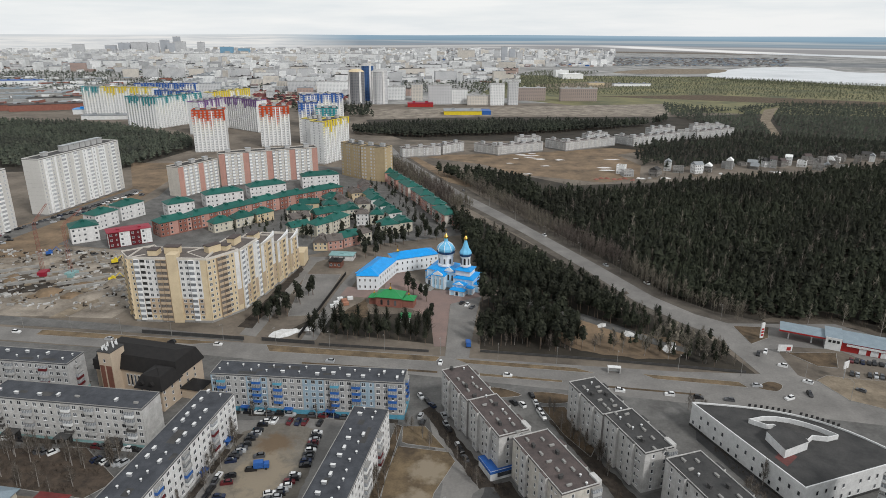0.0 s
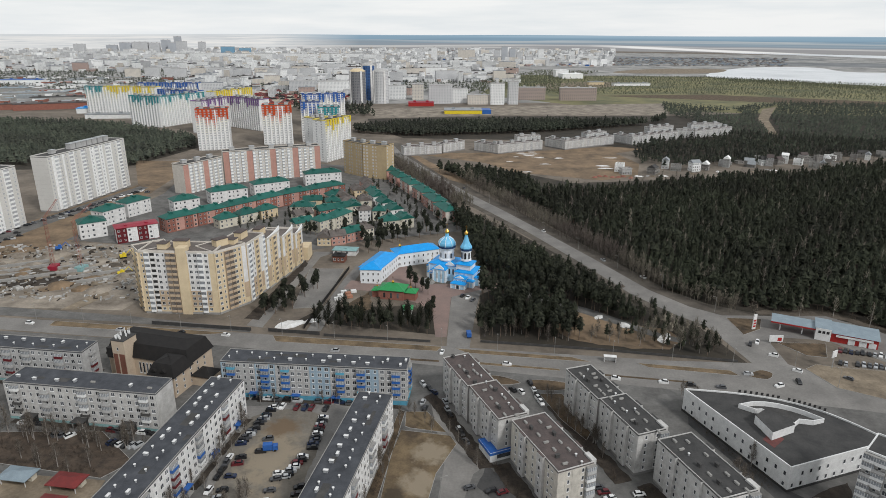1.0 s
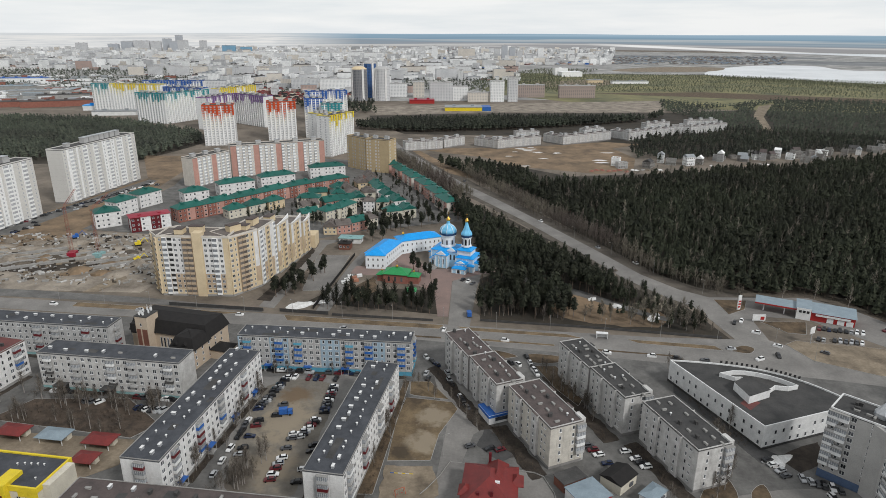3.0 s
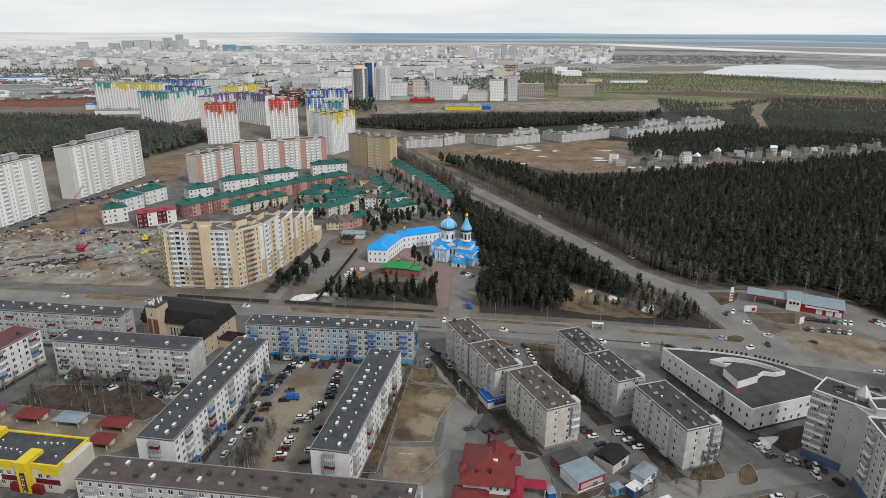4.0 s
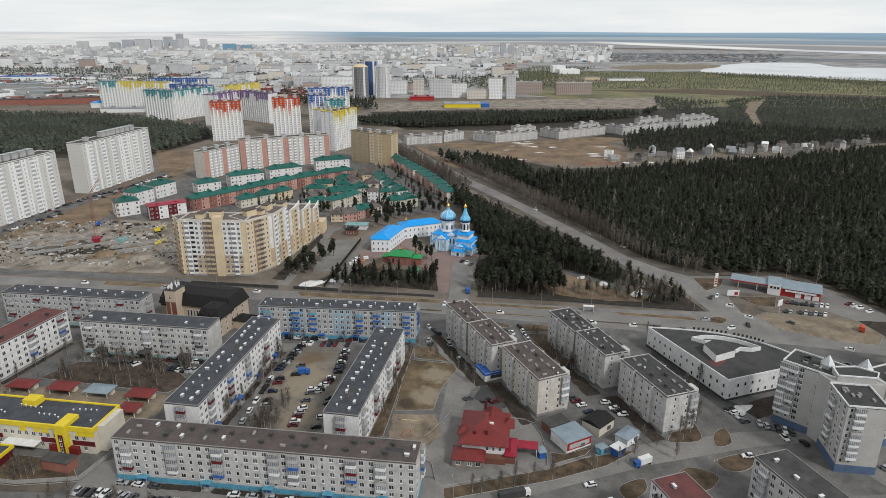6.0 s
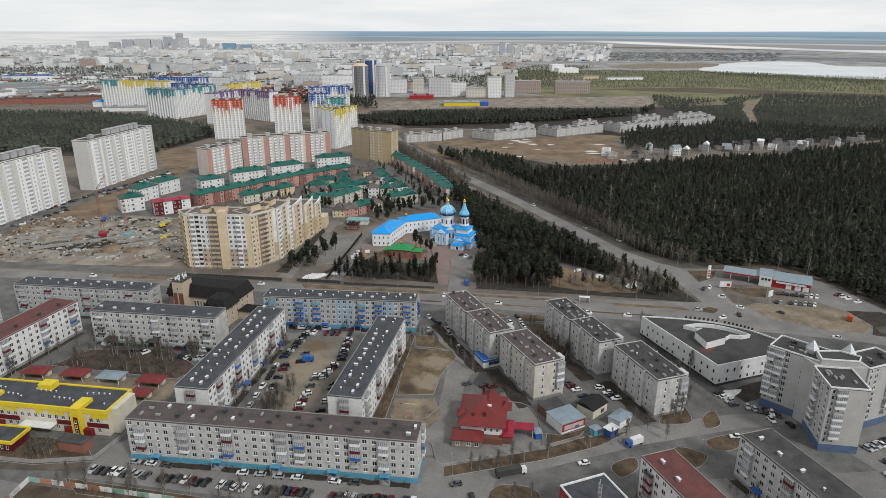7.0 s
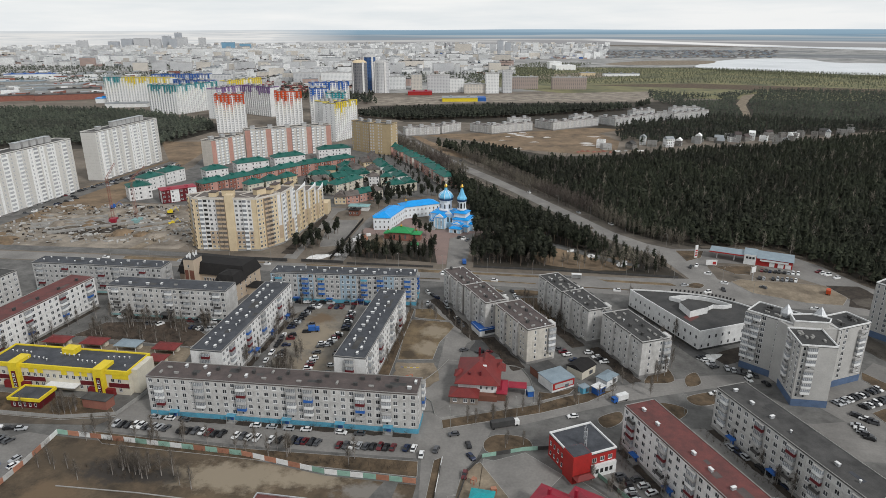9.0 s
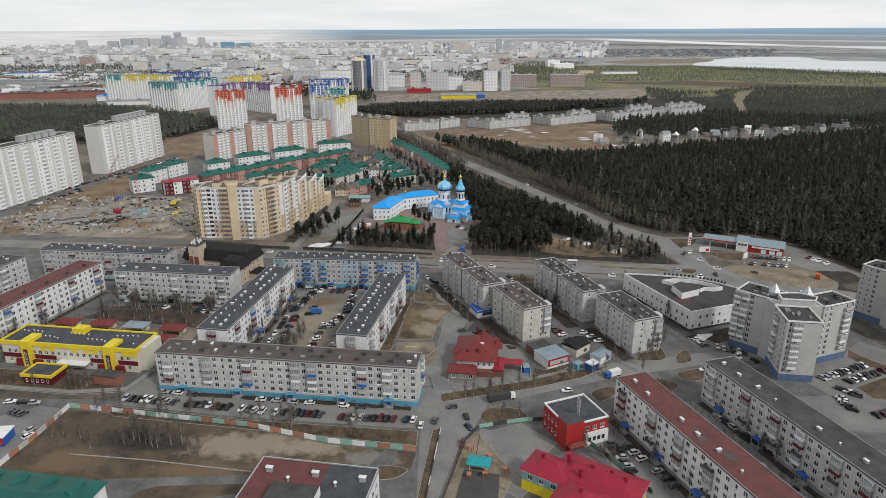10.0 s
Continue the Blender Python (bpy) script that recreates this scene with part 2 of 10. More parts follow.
M_ROOF_DARK = mat("bitumen_roof_dark", (0.078, 0.083, 0.094), (0.04, 0.043, 0.05), 0.8, 0.25, 3.0, 0.1)
M_ROOF_GREY = mat("bitumen_roof_grey", (0.088, 0.085, 0.082), (0.042, 0.041, 0.04), 0.85, 0.18, 3.0, 0.1)
M_ROOF_BROWN = mat("bitumen_roof_brown", (0.118, 0.093, 0.087), (0.066, 0.055, 0.053), 0.85, 0.2, 3.0, 0.1)
M_ROOF_BLACK = mat("bitumen_roof_black", (0.07, 0.068, 0.066), (0.04, 0.04, 0.04), 0.85, 0.2, 3.0, 0.1)
M_ROOF_RED = mat("faded_red_roof", (0.165, 0.055, 0.05), (0.095, 0.042, 0.04), 0.8, 0.3, 3.0, 0.1)
M_RED_SHEET = mat("red_sheet_roof", (0.20, 0.03, 0.027), (0.135, 0.024, 0.023), 0.5, 0.4, 4.0)
M_CRIMSON = mat("crimson_sheet_roof", (0.33, 0.02, 0.042), (0.24, 0.016, 0.033), 0.5, 0.4, 4.0)
M_RED_PAINT = mat("red_facade", (0.40, 0.028, 0.025), (0.31, 0.026, 0.024), 0.6, 0.4, 4.0)
M_OXBLOOD = mat("dark_red_facade", (0.20, 0.02, 0.022), None, 0.6, 0.4, 4.0)
M_MAROON = mat("maroon_facade", (0.13, 0.015, 0.02), None, 0.6, 0.4, 4.0)
M_YELLOW = mat("yellow_paint", (0.75, 0.58, 0.03), (0.62, 0.47, 0.03), 0.6, 0.4, 4.0)
M_CREAM = mat("cream_plaster", (0.62, 0.58, 0.48), (0.52, 0.48, 0.40), 0.85, 0.3, 4.0)
M_WHITE = mat("white_paint", (0.78, 0.78, 0.77), (0.62, 0.62, 0.61), 0.7, 0.5, 5.0)
M_METAL = mat("galvanised_metal", (0.55, 0.56, 0.57), (0.36, 0.37, 0.38), 0.45, 0.8, 6.0, 0, 0.4)
M_BLUE = mat("blue_paint", (0.03, 0.13, 0.42), (0.025, 0.09, 0.3), 0.5, 0.8, 5.0)
M_CYAN = mat("cyan_paint", (0.10, 0.36, 0.50), (0.09, 0.26, 0.36), 0.7, 0.5, 4.0)
M_TURQUOISE = mat("turquoise_sheet", (0.02, 0.33, 0.36), None, 0.5, 0.5, 4.0)
M_AQUA = mat("pale_turquoise_paint", (0.25, 0.42, 0.42), None, 0.7, 0.5, 4.0)
M_CHURCH_BLUE = mat("bright_blue_roof", (0.008, 0.33, 0.80), (0.006, 0.27, 0.68), 0.4, 0.4, 4.0)
M_DOME = mat("light_blue_dome", (0.20, 0.54, 0.78), (0.14, 0.45, 0.70), 0.35, 0.5, 4.0)
M_TOWER = mat("warm_grey_tower_panel", (0.45, 0.44, 0.42), (0.37, 0.36, 0.345), 0.9, 0.2, 4.0)
M_DARK_SOIL = mat("dark_soil", (0.066, 0.053, 0.042), (0.024, 0.02, 0.017), 0.95, 0.3, 1.5, 0.5)
M_FRESH_ASPHALT = mat("dark_asphalt", (0.085, 0.082, 0.08), (0.05, 0.05, 0.05), 0.9, 0.1, 1.5)
M_SLATE = mat("slate_blue_paint", (0.10, 0.15, 0.25), None, 0.8, 0.4, 4.0)
M_BUSH = leafy("brown_bushes", (0.10, 0.076, 0.06), (0.025, 0.02, 0.016))
M_CHURCH_WALL = mat("pale_blue_church_wall", (0.46, 0.68, 0.84), (0.38, 0.60, 0.77), 0.75, 0.4, 4.0)
M_CHURCH_WHITE = mat("white_church_trim", (0.80, 0.83, 0.85), None, 0.7, 0.4, 4.0, stain=0.1)
M_NAVY = mat("dark_blue_cornice", (0.015, 0.05, 0.13), None, 0.6, 0.5, 4.0)
M_GOLD = mat("gilded_metal", (0.75, 0.45, 0.10), None, 0.25, 0.8, 5.0, metal=1.0)
M_GREEN_ROOF = mat("teal_sheet_roof", (0.014, 0.115, 0.092), (0.010, 0.078, 0.064), 0.5, 0.2, 4.0, rand=0.15)
M_GREEN_BRIGHT = mat("bright_green_roof", (0.03, 0.28, 0.09), (0.025, 0.22, 0.07), 0.5, 0.4, 4.0)
M_BRICK_RED = mat("red_brick", (0.29, 0.125, 0.092), (0.22, 0.09, 0.07), 0.9, 0.3, 6.0, 0.1, rand=0.1)
M_BRICK_PINK = mat("salmon_brick", (0.50, 0.285, 0.235), (0.41, 0.23, 0.19), 0.9, 0.2, 5.0, rand=0.06)
M_BRICK_YELLOW = mat("pale_yellow_brick", (0.66, 0.54, 0.36), (0.56, 0.45, 0.30), 0.9, 0.25, 5.0)
M_TAN_PANEL = mat("tan_panel", (0.50, 0.385, 0.27), (0.42, 0.32, 0.225), 0.9, 0.25, 5.0)
M_LOGGIA_GLASS = mat("brownish_loggia_glazing", (0.21, 0.185, 0.16), (0.09, 0.08, 0.075), 0.15, 0.5, 2.0, rand=0.3, spec=0.5)
M_BRICK_TAN = mat("tan_brick", (0.50, 0.39, 0.235), (0.42, 0.325, 0.2), 0.9, 0.25, 5.0)
M_BRICK_CREAM = mat("cream_brick", (0.62, 0.58, 0.52), (0.52, 0.48, 0.43), 0.9, 0.25, 5.0)
M_BEIGE = mat("beige_plaster", (0.50, 0.41, 0.31), (0.44, 0.35, 0.27), 0.85, 0.3, 4.0)
M_CREAM_PANEL = mat("cream_grey_panel", (0.60, 0.565, 0.50), (0.42, 0.395, 0.35), 0.9, 0.3, 5.0, 0.1)
M_BROWN_ROOF = mat("dark_brown_shingle", (0.021, 0.019, 0.018), (0.013, 0.012, 0.012), 0.8, 0.6, 5.0)
M_STONE = mat("grey_brown_stone", (0.30, 0.255, 0.215), (0.17, 0.14, 0.12), 0.9, 0.8, 4.0, 0.3)
M_BROWN_WALL = mat("rust_brick", (0.20, 0.085, 0.06), None, 0.9, 0.4, 5.0)
M_GREY_ROOF = mat("grey_sheet_roof", (0.30, 0.32, 0.33), (0.22, 0.235, 0.245), 0.5, 0.3, 4.0)
M_BLUEGREY_ROOF = mat("blue_grey_sheet_roof", (0.25, 0.31, 0.35), (0.19, 0.24, 0.275), 0.5, 0.3, 4.0)
M_VILLAGE_ROOF = mat("slate_blue_roof", (0.17, 0.22, 0.27), (0.10, 0.125, 0.15), 0.6, 0.02, 4.0)
M_FRAME = mat("white_window_frame", (0.75, 0.75, 0.74), None, 0.5, 1.0, 8.0, rand=0.2)
M_GLASS = mat("window_glass", (0.115, 0.12, 0.13), (0.035, 0.038, 0.043), 0.12, 0.35, 2.0, rand=0.75, spec=0.4)
M_CURTAIN = mat("pale_loggia_glazing", (0.40, 0.42, 0.44), (0.16, 0.17, 0.185), 0.15, 0.5, 2.0, rand=0.3, spec=0.5)
M_PALEGLASS = mat("bright_loggia_glazing", (0.56, 0.57, 0.585), (0.34, 0.35, 0.36), 0.2, 0.5, 2.0, rand=0.2, spec=0.5)
M_DARK = mat("dark_opening", (0.03, 0.03, 0.03), None, 0.7, 0.8, 5.0)
M_CONCRETE = mat("bare_concrete", (0.34, 0.33, 0.31), (0.24, 0.235, 0.225), 0.95, 0.3, 4.0, 0.2)
M_TREE_DARK = leafy("pine_needles", (0.044, 0.048, 0.033), (0.008, 0.0105, 0.0075))
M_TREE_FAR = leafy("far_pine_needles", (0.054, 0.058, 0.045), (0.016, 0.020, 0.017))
# pine colour paled so the tint itself carries distance haze
M_TREE_HAZE = leafy("hazed_pine_needles", (0.088, 0.097, 0.076), (0.038, 0.045, 0.040))
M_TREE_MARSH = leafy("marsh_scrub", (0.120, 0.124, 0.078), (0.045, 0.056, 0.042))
M_TWIG = leafy("bare_twigs", (0.21, 0.185, 0.16), (0.085, 0.072, 0.063))
M_TRUNK = mat("pine_bark", (0.20, 0.145, 0.105), (0.11, 0.085, 0.07), 0.9, 0.6, 6.0)
M_BIRCH = mat("pale_bark", (0.40, 0.37, 0.34), (0.2, 0.18, 0.165), 0.9, 0.6, 6.0)
M_TYRE = mat("tyre_rubber", (0.02, 0.02, 0.02), None, 0.9, 1.0, 5.0)
M_CARGLASS = mat("car_glass", (0.015, 0.017, 0.02), None, 0.06, 1.0, 5.0, spec=0.7)
M_ORANGE = mat("orange_red_paint", (0.55, 0.075, 0.02), None, 0.55, 0.4, 4.0)
M_TEAL_PAINT = mat("teal_paint", (0.03, 0.27, 0.30), None, 0.6, 0.4, 4.0)
M_PURPLE = mat("purple_paint", (0.20, 0.10, 0.28), None, 0.6, 0.4, 4.0)
M_PLANK_RED = mat("salmon_board", (0.42, 0.20, 0.13), None, 0.8, 0.5, 5.0, rand=0.2)
M_PLANK_MINT = mat("mint_board", (0.27, 0.44, 0.36), None, 0.8, 0.5, 5.0, rand=0.2)
M_LOGGIA = mat("white_loggia_panel", (0.86, 0.86, 0.85), (0.74, 0.74, 0.73), 0.75, 0.4, 4.0)
M_ROOF_TAUPE = mat("taupe_bitumen_roof", (0.17, 0.145, 0.13), (0.10, 0.088, 0.082), 0.85, 0.2, 3.0)


def fading(name, col, high):
    """Facade paint that fades out downwards: full colour below the roof, a pale yellow wash lower down, white at the foot."""
    m = mat(name, (0.78, 0.78, 0.77), (0.66, 0.66, 0.65), 0.8, 0.3, 5.0)
    nt = m.node_tree
    bs = nt.nodes["Principled BSDF"]
    base = bs.inputs["Base Color"].links[0].from_socket
    tc, sep, nz = nt.nodes.new("ShaderNodeTexCoord"), nt.nodes.new("ShaderNodeSeparateXYZ"), nt.nodes.new("ShaderNodeTexNoise")
    mp = nt.nodes.new("ShaderNodeMapping")
    mp.inputs["Scale"].default_value = (0.16, 0.16, 0.02)
    nz.inputs["Scale"].default_value, nz.inputs["Detail"].default_value = 1.0, 3.0
    nt.links.new(tc.outputs["Object"], sep.inputs["Vector"])
    nt.links.new(tc.outputs["Object"], mp.inputs["Vector"])
    nt.links.new(mp.outputs["Vector"], nz.inputs["Vector"])
    add = nt.nodes.new("ShaderNodeMath")
    add.operation = "MULTIPLY_ADD"
    add.inputs[1].default_value, add.inputs[2].default_value = 40.0, -20.0
    nt.links.new(nz.outputs["Fac"], add.inputs[0])
    tot = nt.nodes.new("ShaderNodeMath")
    tot.operation = "ADD"
    nt.links.new(add.outputs["Value"], tot.inputs[0])
    nt.links.new(sep.outputs["Z"], tot.inputs[1])
    for lo, hi, c in ((high * 0.40, high * 0.80, (0.76, 0.73, 0.62)), (high * 0.70, high * 0.90, col)):
        r, mx = nt.nodes.new("ShaderNodeMapRange"), nt.nodes.new("ShaderNodeMix")
        r.inputs["From Min"].default_value, r.inputs["From Max"].default_value = lo, hi
        mx.data_type = "RGBA"
        nt.links.new(tot.outputs["Value"], r.inputs["Value"])
        nt.links.new(r.outputs["Result"], mx.inputs["Factor"])
        nt.links.new(base, mx.inputs["A"])
        mx.inputs["B"].default_value = (*c, 1)
        base = mx.outputs["Result"]
    nt.links.new(base, bs.inputs["Base Color"])
    return m


FADE = {k: fading("fading_" + k + "_paint", c, 44.0) for k, c in (("orange", (0.55, 0.08, 0.025)), ("blue", (0.03, 0.10, 0.36)), ("teal", (0.03, 0.27, 0.30)), ("yellow", (0.74, 0.62, 0.16)), ("purple", (0.24, 0.13, 0.32)))}


# ---- building kit ----
class Geo:
    """Vertices, faces and the material slot of each face."""
    def __init__(self):
        self.v, self.f, self.m = [], [], []

    def face(self, pts, slot=0):
        k = len(self.v)
        self.v += pts
        self.f.append(tuple(range(k, k + len(pts))))
        self.m.append(slot)

    def box(self, x0, x1, y0, y1, z0, z1, slot=0, top=None):
        k = len(self.v)
        self.v += [(x0, y0, z0), (x1, y0, z0), (x1, y1, z0), (x0, y1, z0), (x0, y0, z1), (x1, y0, z1), (x1, y1, z1), (x0, y1, z1)]
        self.f += [(k, k + 3, k + 2, k + 1), (k + 4, k + 5, k + 6, k + 7), (k, k + 1, k + 5, k + 4), (k + 1, k + 2, k + 6, k + 5), (k + 2, k + 3, k + 7, k + 6), (k + 3, k, k + 4, k + 7)]
        self.m += [slot, slot if top is None else top, slot, slot, slot, slot]

    def prism(self, poly, z0, z1, slot=0, top=None):
        k, n = len(self.v), len(poly)
        self.v += [(x, y, z0) for x, y in poly] + [(x, y, z1) for x, y in poly]
        self.f.append(tuple(range(k + n - 1, k - 1, -1)))
        self.f.append(tuple(range(k + n, k + 2 * n)))
        self.m += [slot, slot if top is None else top]
        for i in range(n):
            j = (i + 1) % n
            self.f.append((k + i, k + j, k + n + j, k + n + i))
            self.m.append(slot)

    def lathe(self, x, y, rings, n=8, slot=0, turn=0.0):
        """Rings of (radius, z), from below, closed at both ends."""
        k = len(self.v)
        for r, z in rings:
            for i in range(n):
                a = turn + 2 * math.pi * i / n
                self.v.append((x + r * math.cos(a), y + r * math.sin(a), z))
        for j in range(len(rings) - 1):
            for i in range(n):
                a, b = k + j * n + i, k + j * n + (i + 1) % n
                self.f.append((a, b, b + n, a + n))
                self.m.append(slot)
        self.f += [tuple(range(k + n - 1, k - 1, -1)), tuple(range(k + (len(rings) - 1) * n, k + len(rings) * n))]
        self.m += [slot, slot]

    def bar(self, a, b, r, slot=0, n=4):
        """A straight round or square bar between two points."""
        a, b = Vector(a), Vector(b)
        q = (b - a).to_track_quat("Z", "Y")
        k = len(self.v)
        for p in (a, b):
            for i in range(n):
                t = 2 * math.pi * (i + 0.5) / n
                w = p + q @ Vector((r * math.cos(t), r * math.sin(t), 0))
                self.v.append((w.x, w.y, w.z))
        for i in range(n):
            j = (i + 1) % n
            self.f.append((k + i, k + j, k + n + j, k + n + i))
            self.m.append(slot)
        self.f += [tuple(range(k + n - 1, k - 1, -1)), tuple(range(k + n, k + 2 * n))]
        self.m += [slot, slot]

    def hip(self, x0, x1, y0, y1, z, rise, over=0.5, slot=0, gable=False, thick=0.18):
        """A hipped or gabled roof, its ridge along the longer side, with an eaves edge."""
        x0, x1, y0, y1 = x0 - over, x1 + over, y0 - over, y1 + over
        self.box(x0, x1, y0, y1, z, z + thick, slot)
        z += thick
        k = len(self.v)
        if x1 - x0 >= y1 - y0:
            ins, m = (0 if gable else (y1 - y0) / 2), (y0 + y1) / 2
            ridge = [(x0 + ins, m, z + rise), (x1 - ins, m, z + rise)]
            faces = [(0, 1, 5, 4), (2, 3, 4, 5), (1, 2, 5), (3, 0, 4)]
        else:
            ins, m = (0 if gable else (x1 - x0) / 2), (x0 + x1) / 2
            ridge = [(m, y0 + ins, z + rise), (m, y1 - ins, z + rise)]
            faces = [(1, 2, 5, 4), (3, 0, 4, 5), (0, 1, 4), (2, 3, 5)]
        self.v += [(x0, y0, z), (x1, y0, z), (x1, y1, z), (x0, y1, z)] + ridge
        for q in faces:
            self.f.append(tuple(k + i for i in q))
            self.m.append(slot)

    def mesh(self, name, mats):
        me = bpy.data.meshes.new(name)
        me.from_pydata(self.v, [], self.f)
        for m in mats:
            me.materials.append(m)
        if len(mats) > 1:
            me.polygons.foreach_set("material_index", self.m)
        me.update()
        return me


def part(name, geo, mats, parent=None, label="", at=None):
    """Links a Geo, or a ready mesh, as one object under its thing."""
    mats = mats if isinstance(mats, (list, tuple)) else [mats]
    me = geo.mesh(name, mats) if isinstance(geo, Geo) else geo
    ob = new(name, me)
    if parent is not None:
        ob.parent = parent
    if at is not None:
        ob.matrix_basis = at
    return tagged(ob, label)


def thing(name, x, y, heading, label, category, group="", z=0.0, kind=""):
    ob = new(name)
    ob.matrix_basis = pose(x, y, z, 0, 0, heading)
    return tagged(ob, label, category, group, kind)


def window_mesh(w, h, mullions=1, frame=None, glass=None):
    """One connected sheet: a frame proud of its recessed panes."""
    t = 0.09
    xs = [-w / 2, -w / 2 + t]
    for i in range(mullions):
        x = -w / 2 + w * (i + 1) / (mullions + 1)
        xs += [x - t / 2, x + t / 2]
    xs += [w / 2 - t, w / 2]
    zs = [0, t, h - t, h]
    verts, index, faces, slots = [], {}, [], []

    def vid(x, y, z):
        if (x, y, z) not in index:
            index[(x, y, z)] = len(verts)
            verts.append((x, y, z))
        return index[(x, y, z)]
    f, d = -0.06, -0.012
    for i in range(len(xs) - 1):
        for j in range(3):
            a, b, c, e = xs[i], xs[i + 1], zs[j], zs[j + 1]
            pane = j == 1 and i % 2 == 1
            y = d if pane else f
            faces.append((vid(a, y, c), vid(b, y, c), vid(b, y, e), vid(a, y, e)))
            slots.append(1 if pane else 0)
            if pane:
                for p, q in (((a, c), (b, c)), ((b, c), (b, e)), ((b, e), (a, e)), ((a, e), (a, c))):
                    faces.append((vid(p[0], f, p[1]), vid(q[0], f, q[1]), vid(q[0], d, q[1]), vid(p[0], d, p[1])))
                    slots.append(0)
    k = len(verts)
    verts += [(-w / 2, -0.17, -0.05), (w / 2, -0.17, -0.05), (w / 2, -0.17, 0.0), (-w / 2, -0.17, 0.0)]
    lo = [vid(x, f, 0) for x in (xs[0], xs[-1])]
    faces += [(k, k + 1, k + 2, k + 3), (k + 3, k + 2, lo[1], lo[0])]
    slots += [0, 0]
    me = bpy.data.meshes.new("window")
    me.from_pydata(verts, [], faces)
    me.materials.append(frame or M_FRAME)
    me.materials.append(glass or M_GLASS)
    me.polygons.foreach_set("material_index", slots)
    return me


WIN = {"w": (window_mesh(1.45, 1.45), 1.45, 1.45), "n": (window_mesh(0.85, 1.35, 0), 0.85, 1.35),
       "s": (window_mesh(1.1, 0.7, 1), 1.1, 0.7), "d": (window_mesh(2.1, 1.45, 2), 2.1, 1.45)}


def plain_window(w, h):
    """A far-off window: a frame round one pane."""
    t, g = 0.1, Geo()
    o = [(-w / 2, -0.05, 0), (w / 2, -0.05, 0), (w / 2, -0.05, h), (-w / 2, -0.05, h)]
    n = [(-w / 2 + t, -0.02, t), (w / 2 - t, -0.02, t), (w / 2 - t, -0.02, h - t), (-w / 2 + t, -0.02, h - t)]
    for i in range(4):
        k = (i + 1) % 4
        g.face([o[i], o[k], n[k], n[i]], 0)
    g.face(n, 1)
    return g.mesh("window", [M_FRAME, M_GLASS])


PLAIN = {k: plain_window(v[1], v[2]) for k, v in WIN.items()}


def balcony_mesh(front, glazed=True, w=3.0, depth=1.05):
    """A balcony: slab, parapet on three sides, and glazing with a small roof where it is closed in."""
    g = Geo()
    g.box(-w / 2, w / 2, -depth, -0.1, -0.14, 0.0, 2)
    g.box(-w / 2, w / 2, -depth, -depth + 0.08, 0.0, 1.0, 0)
    g.box(-w / 2, -w / 2 + 0.07, -depth + 0.08, -0.1, 0.0, 1.0, 0)
    g.box(w / 2 - 0.07, w / 2, -depth + 0.08, -0.1, 0.0, 1.0, 0)
    if glazed:
        g.box(-w / 2 + 0.03, w / 2 - 0.03, -depth + 0.03, -0.1, 1.0, 2.35, 1)
        for i in range(6):
            x = -w / 2 + i * w / 5
            g.box(max(x - 0.04, -w / 2), min(x + 0.04, w / 2), -depth, -depth + 0.03, 1.0, 2.35, 3)
        g.box(-w / 2 - 0.06, w / 2 + 0.06, -depth - 0.08, -0.1, 2.35, 2.45, 2)
    return g.mesh("balcony", [front, M_CURTAIN, M_CONCRETE, M_FRAME])


BALC = {"white": balcony_mesh(M_WHITE), "grey": balcony_mesh(M_PANEL_GREY), "open": balcony_mesh(M_PANEL_GREY, False),
        "blue": balcony_mesh(M_BLUE), "blueopen": balcony_mesh(M_BLUE, False), "maroon": balcony_mesh(M_MAROON), "dark": balcony_mesh(M_ROOF_GREY, False), "cyan": balcony_mesh(M_CYAN)}


def side_pose(sx, sy, ang, s, z):
    return pose(sx + s * math.cos(radians(ang)), sy + s * math.sin(radians(ang)), z, 0, 0, ang)


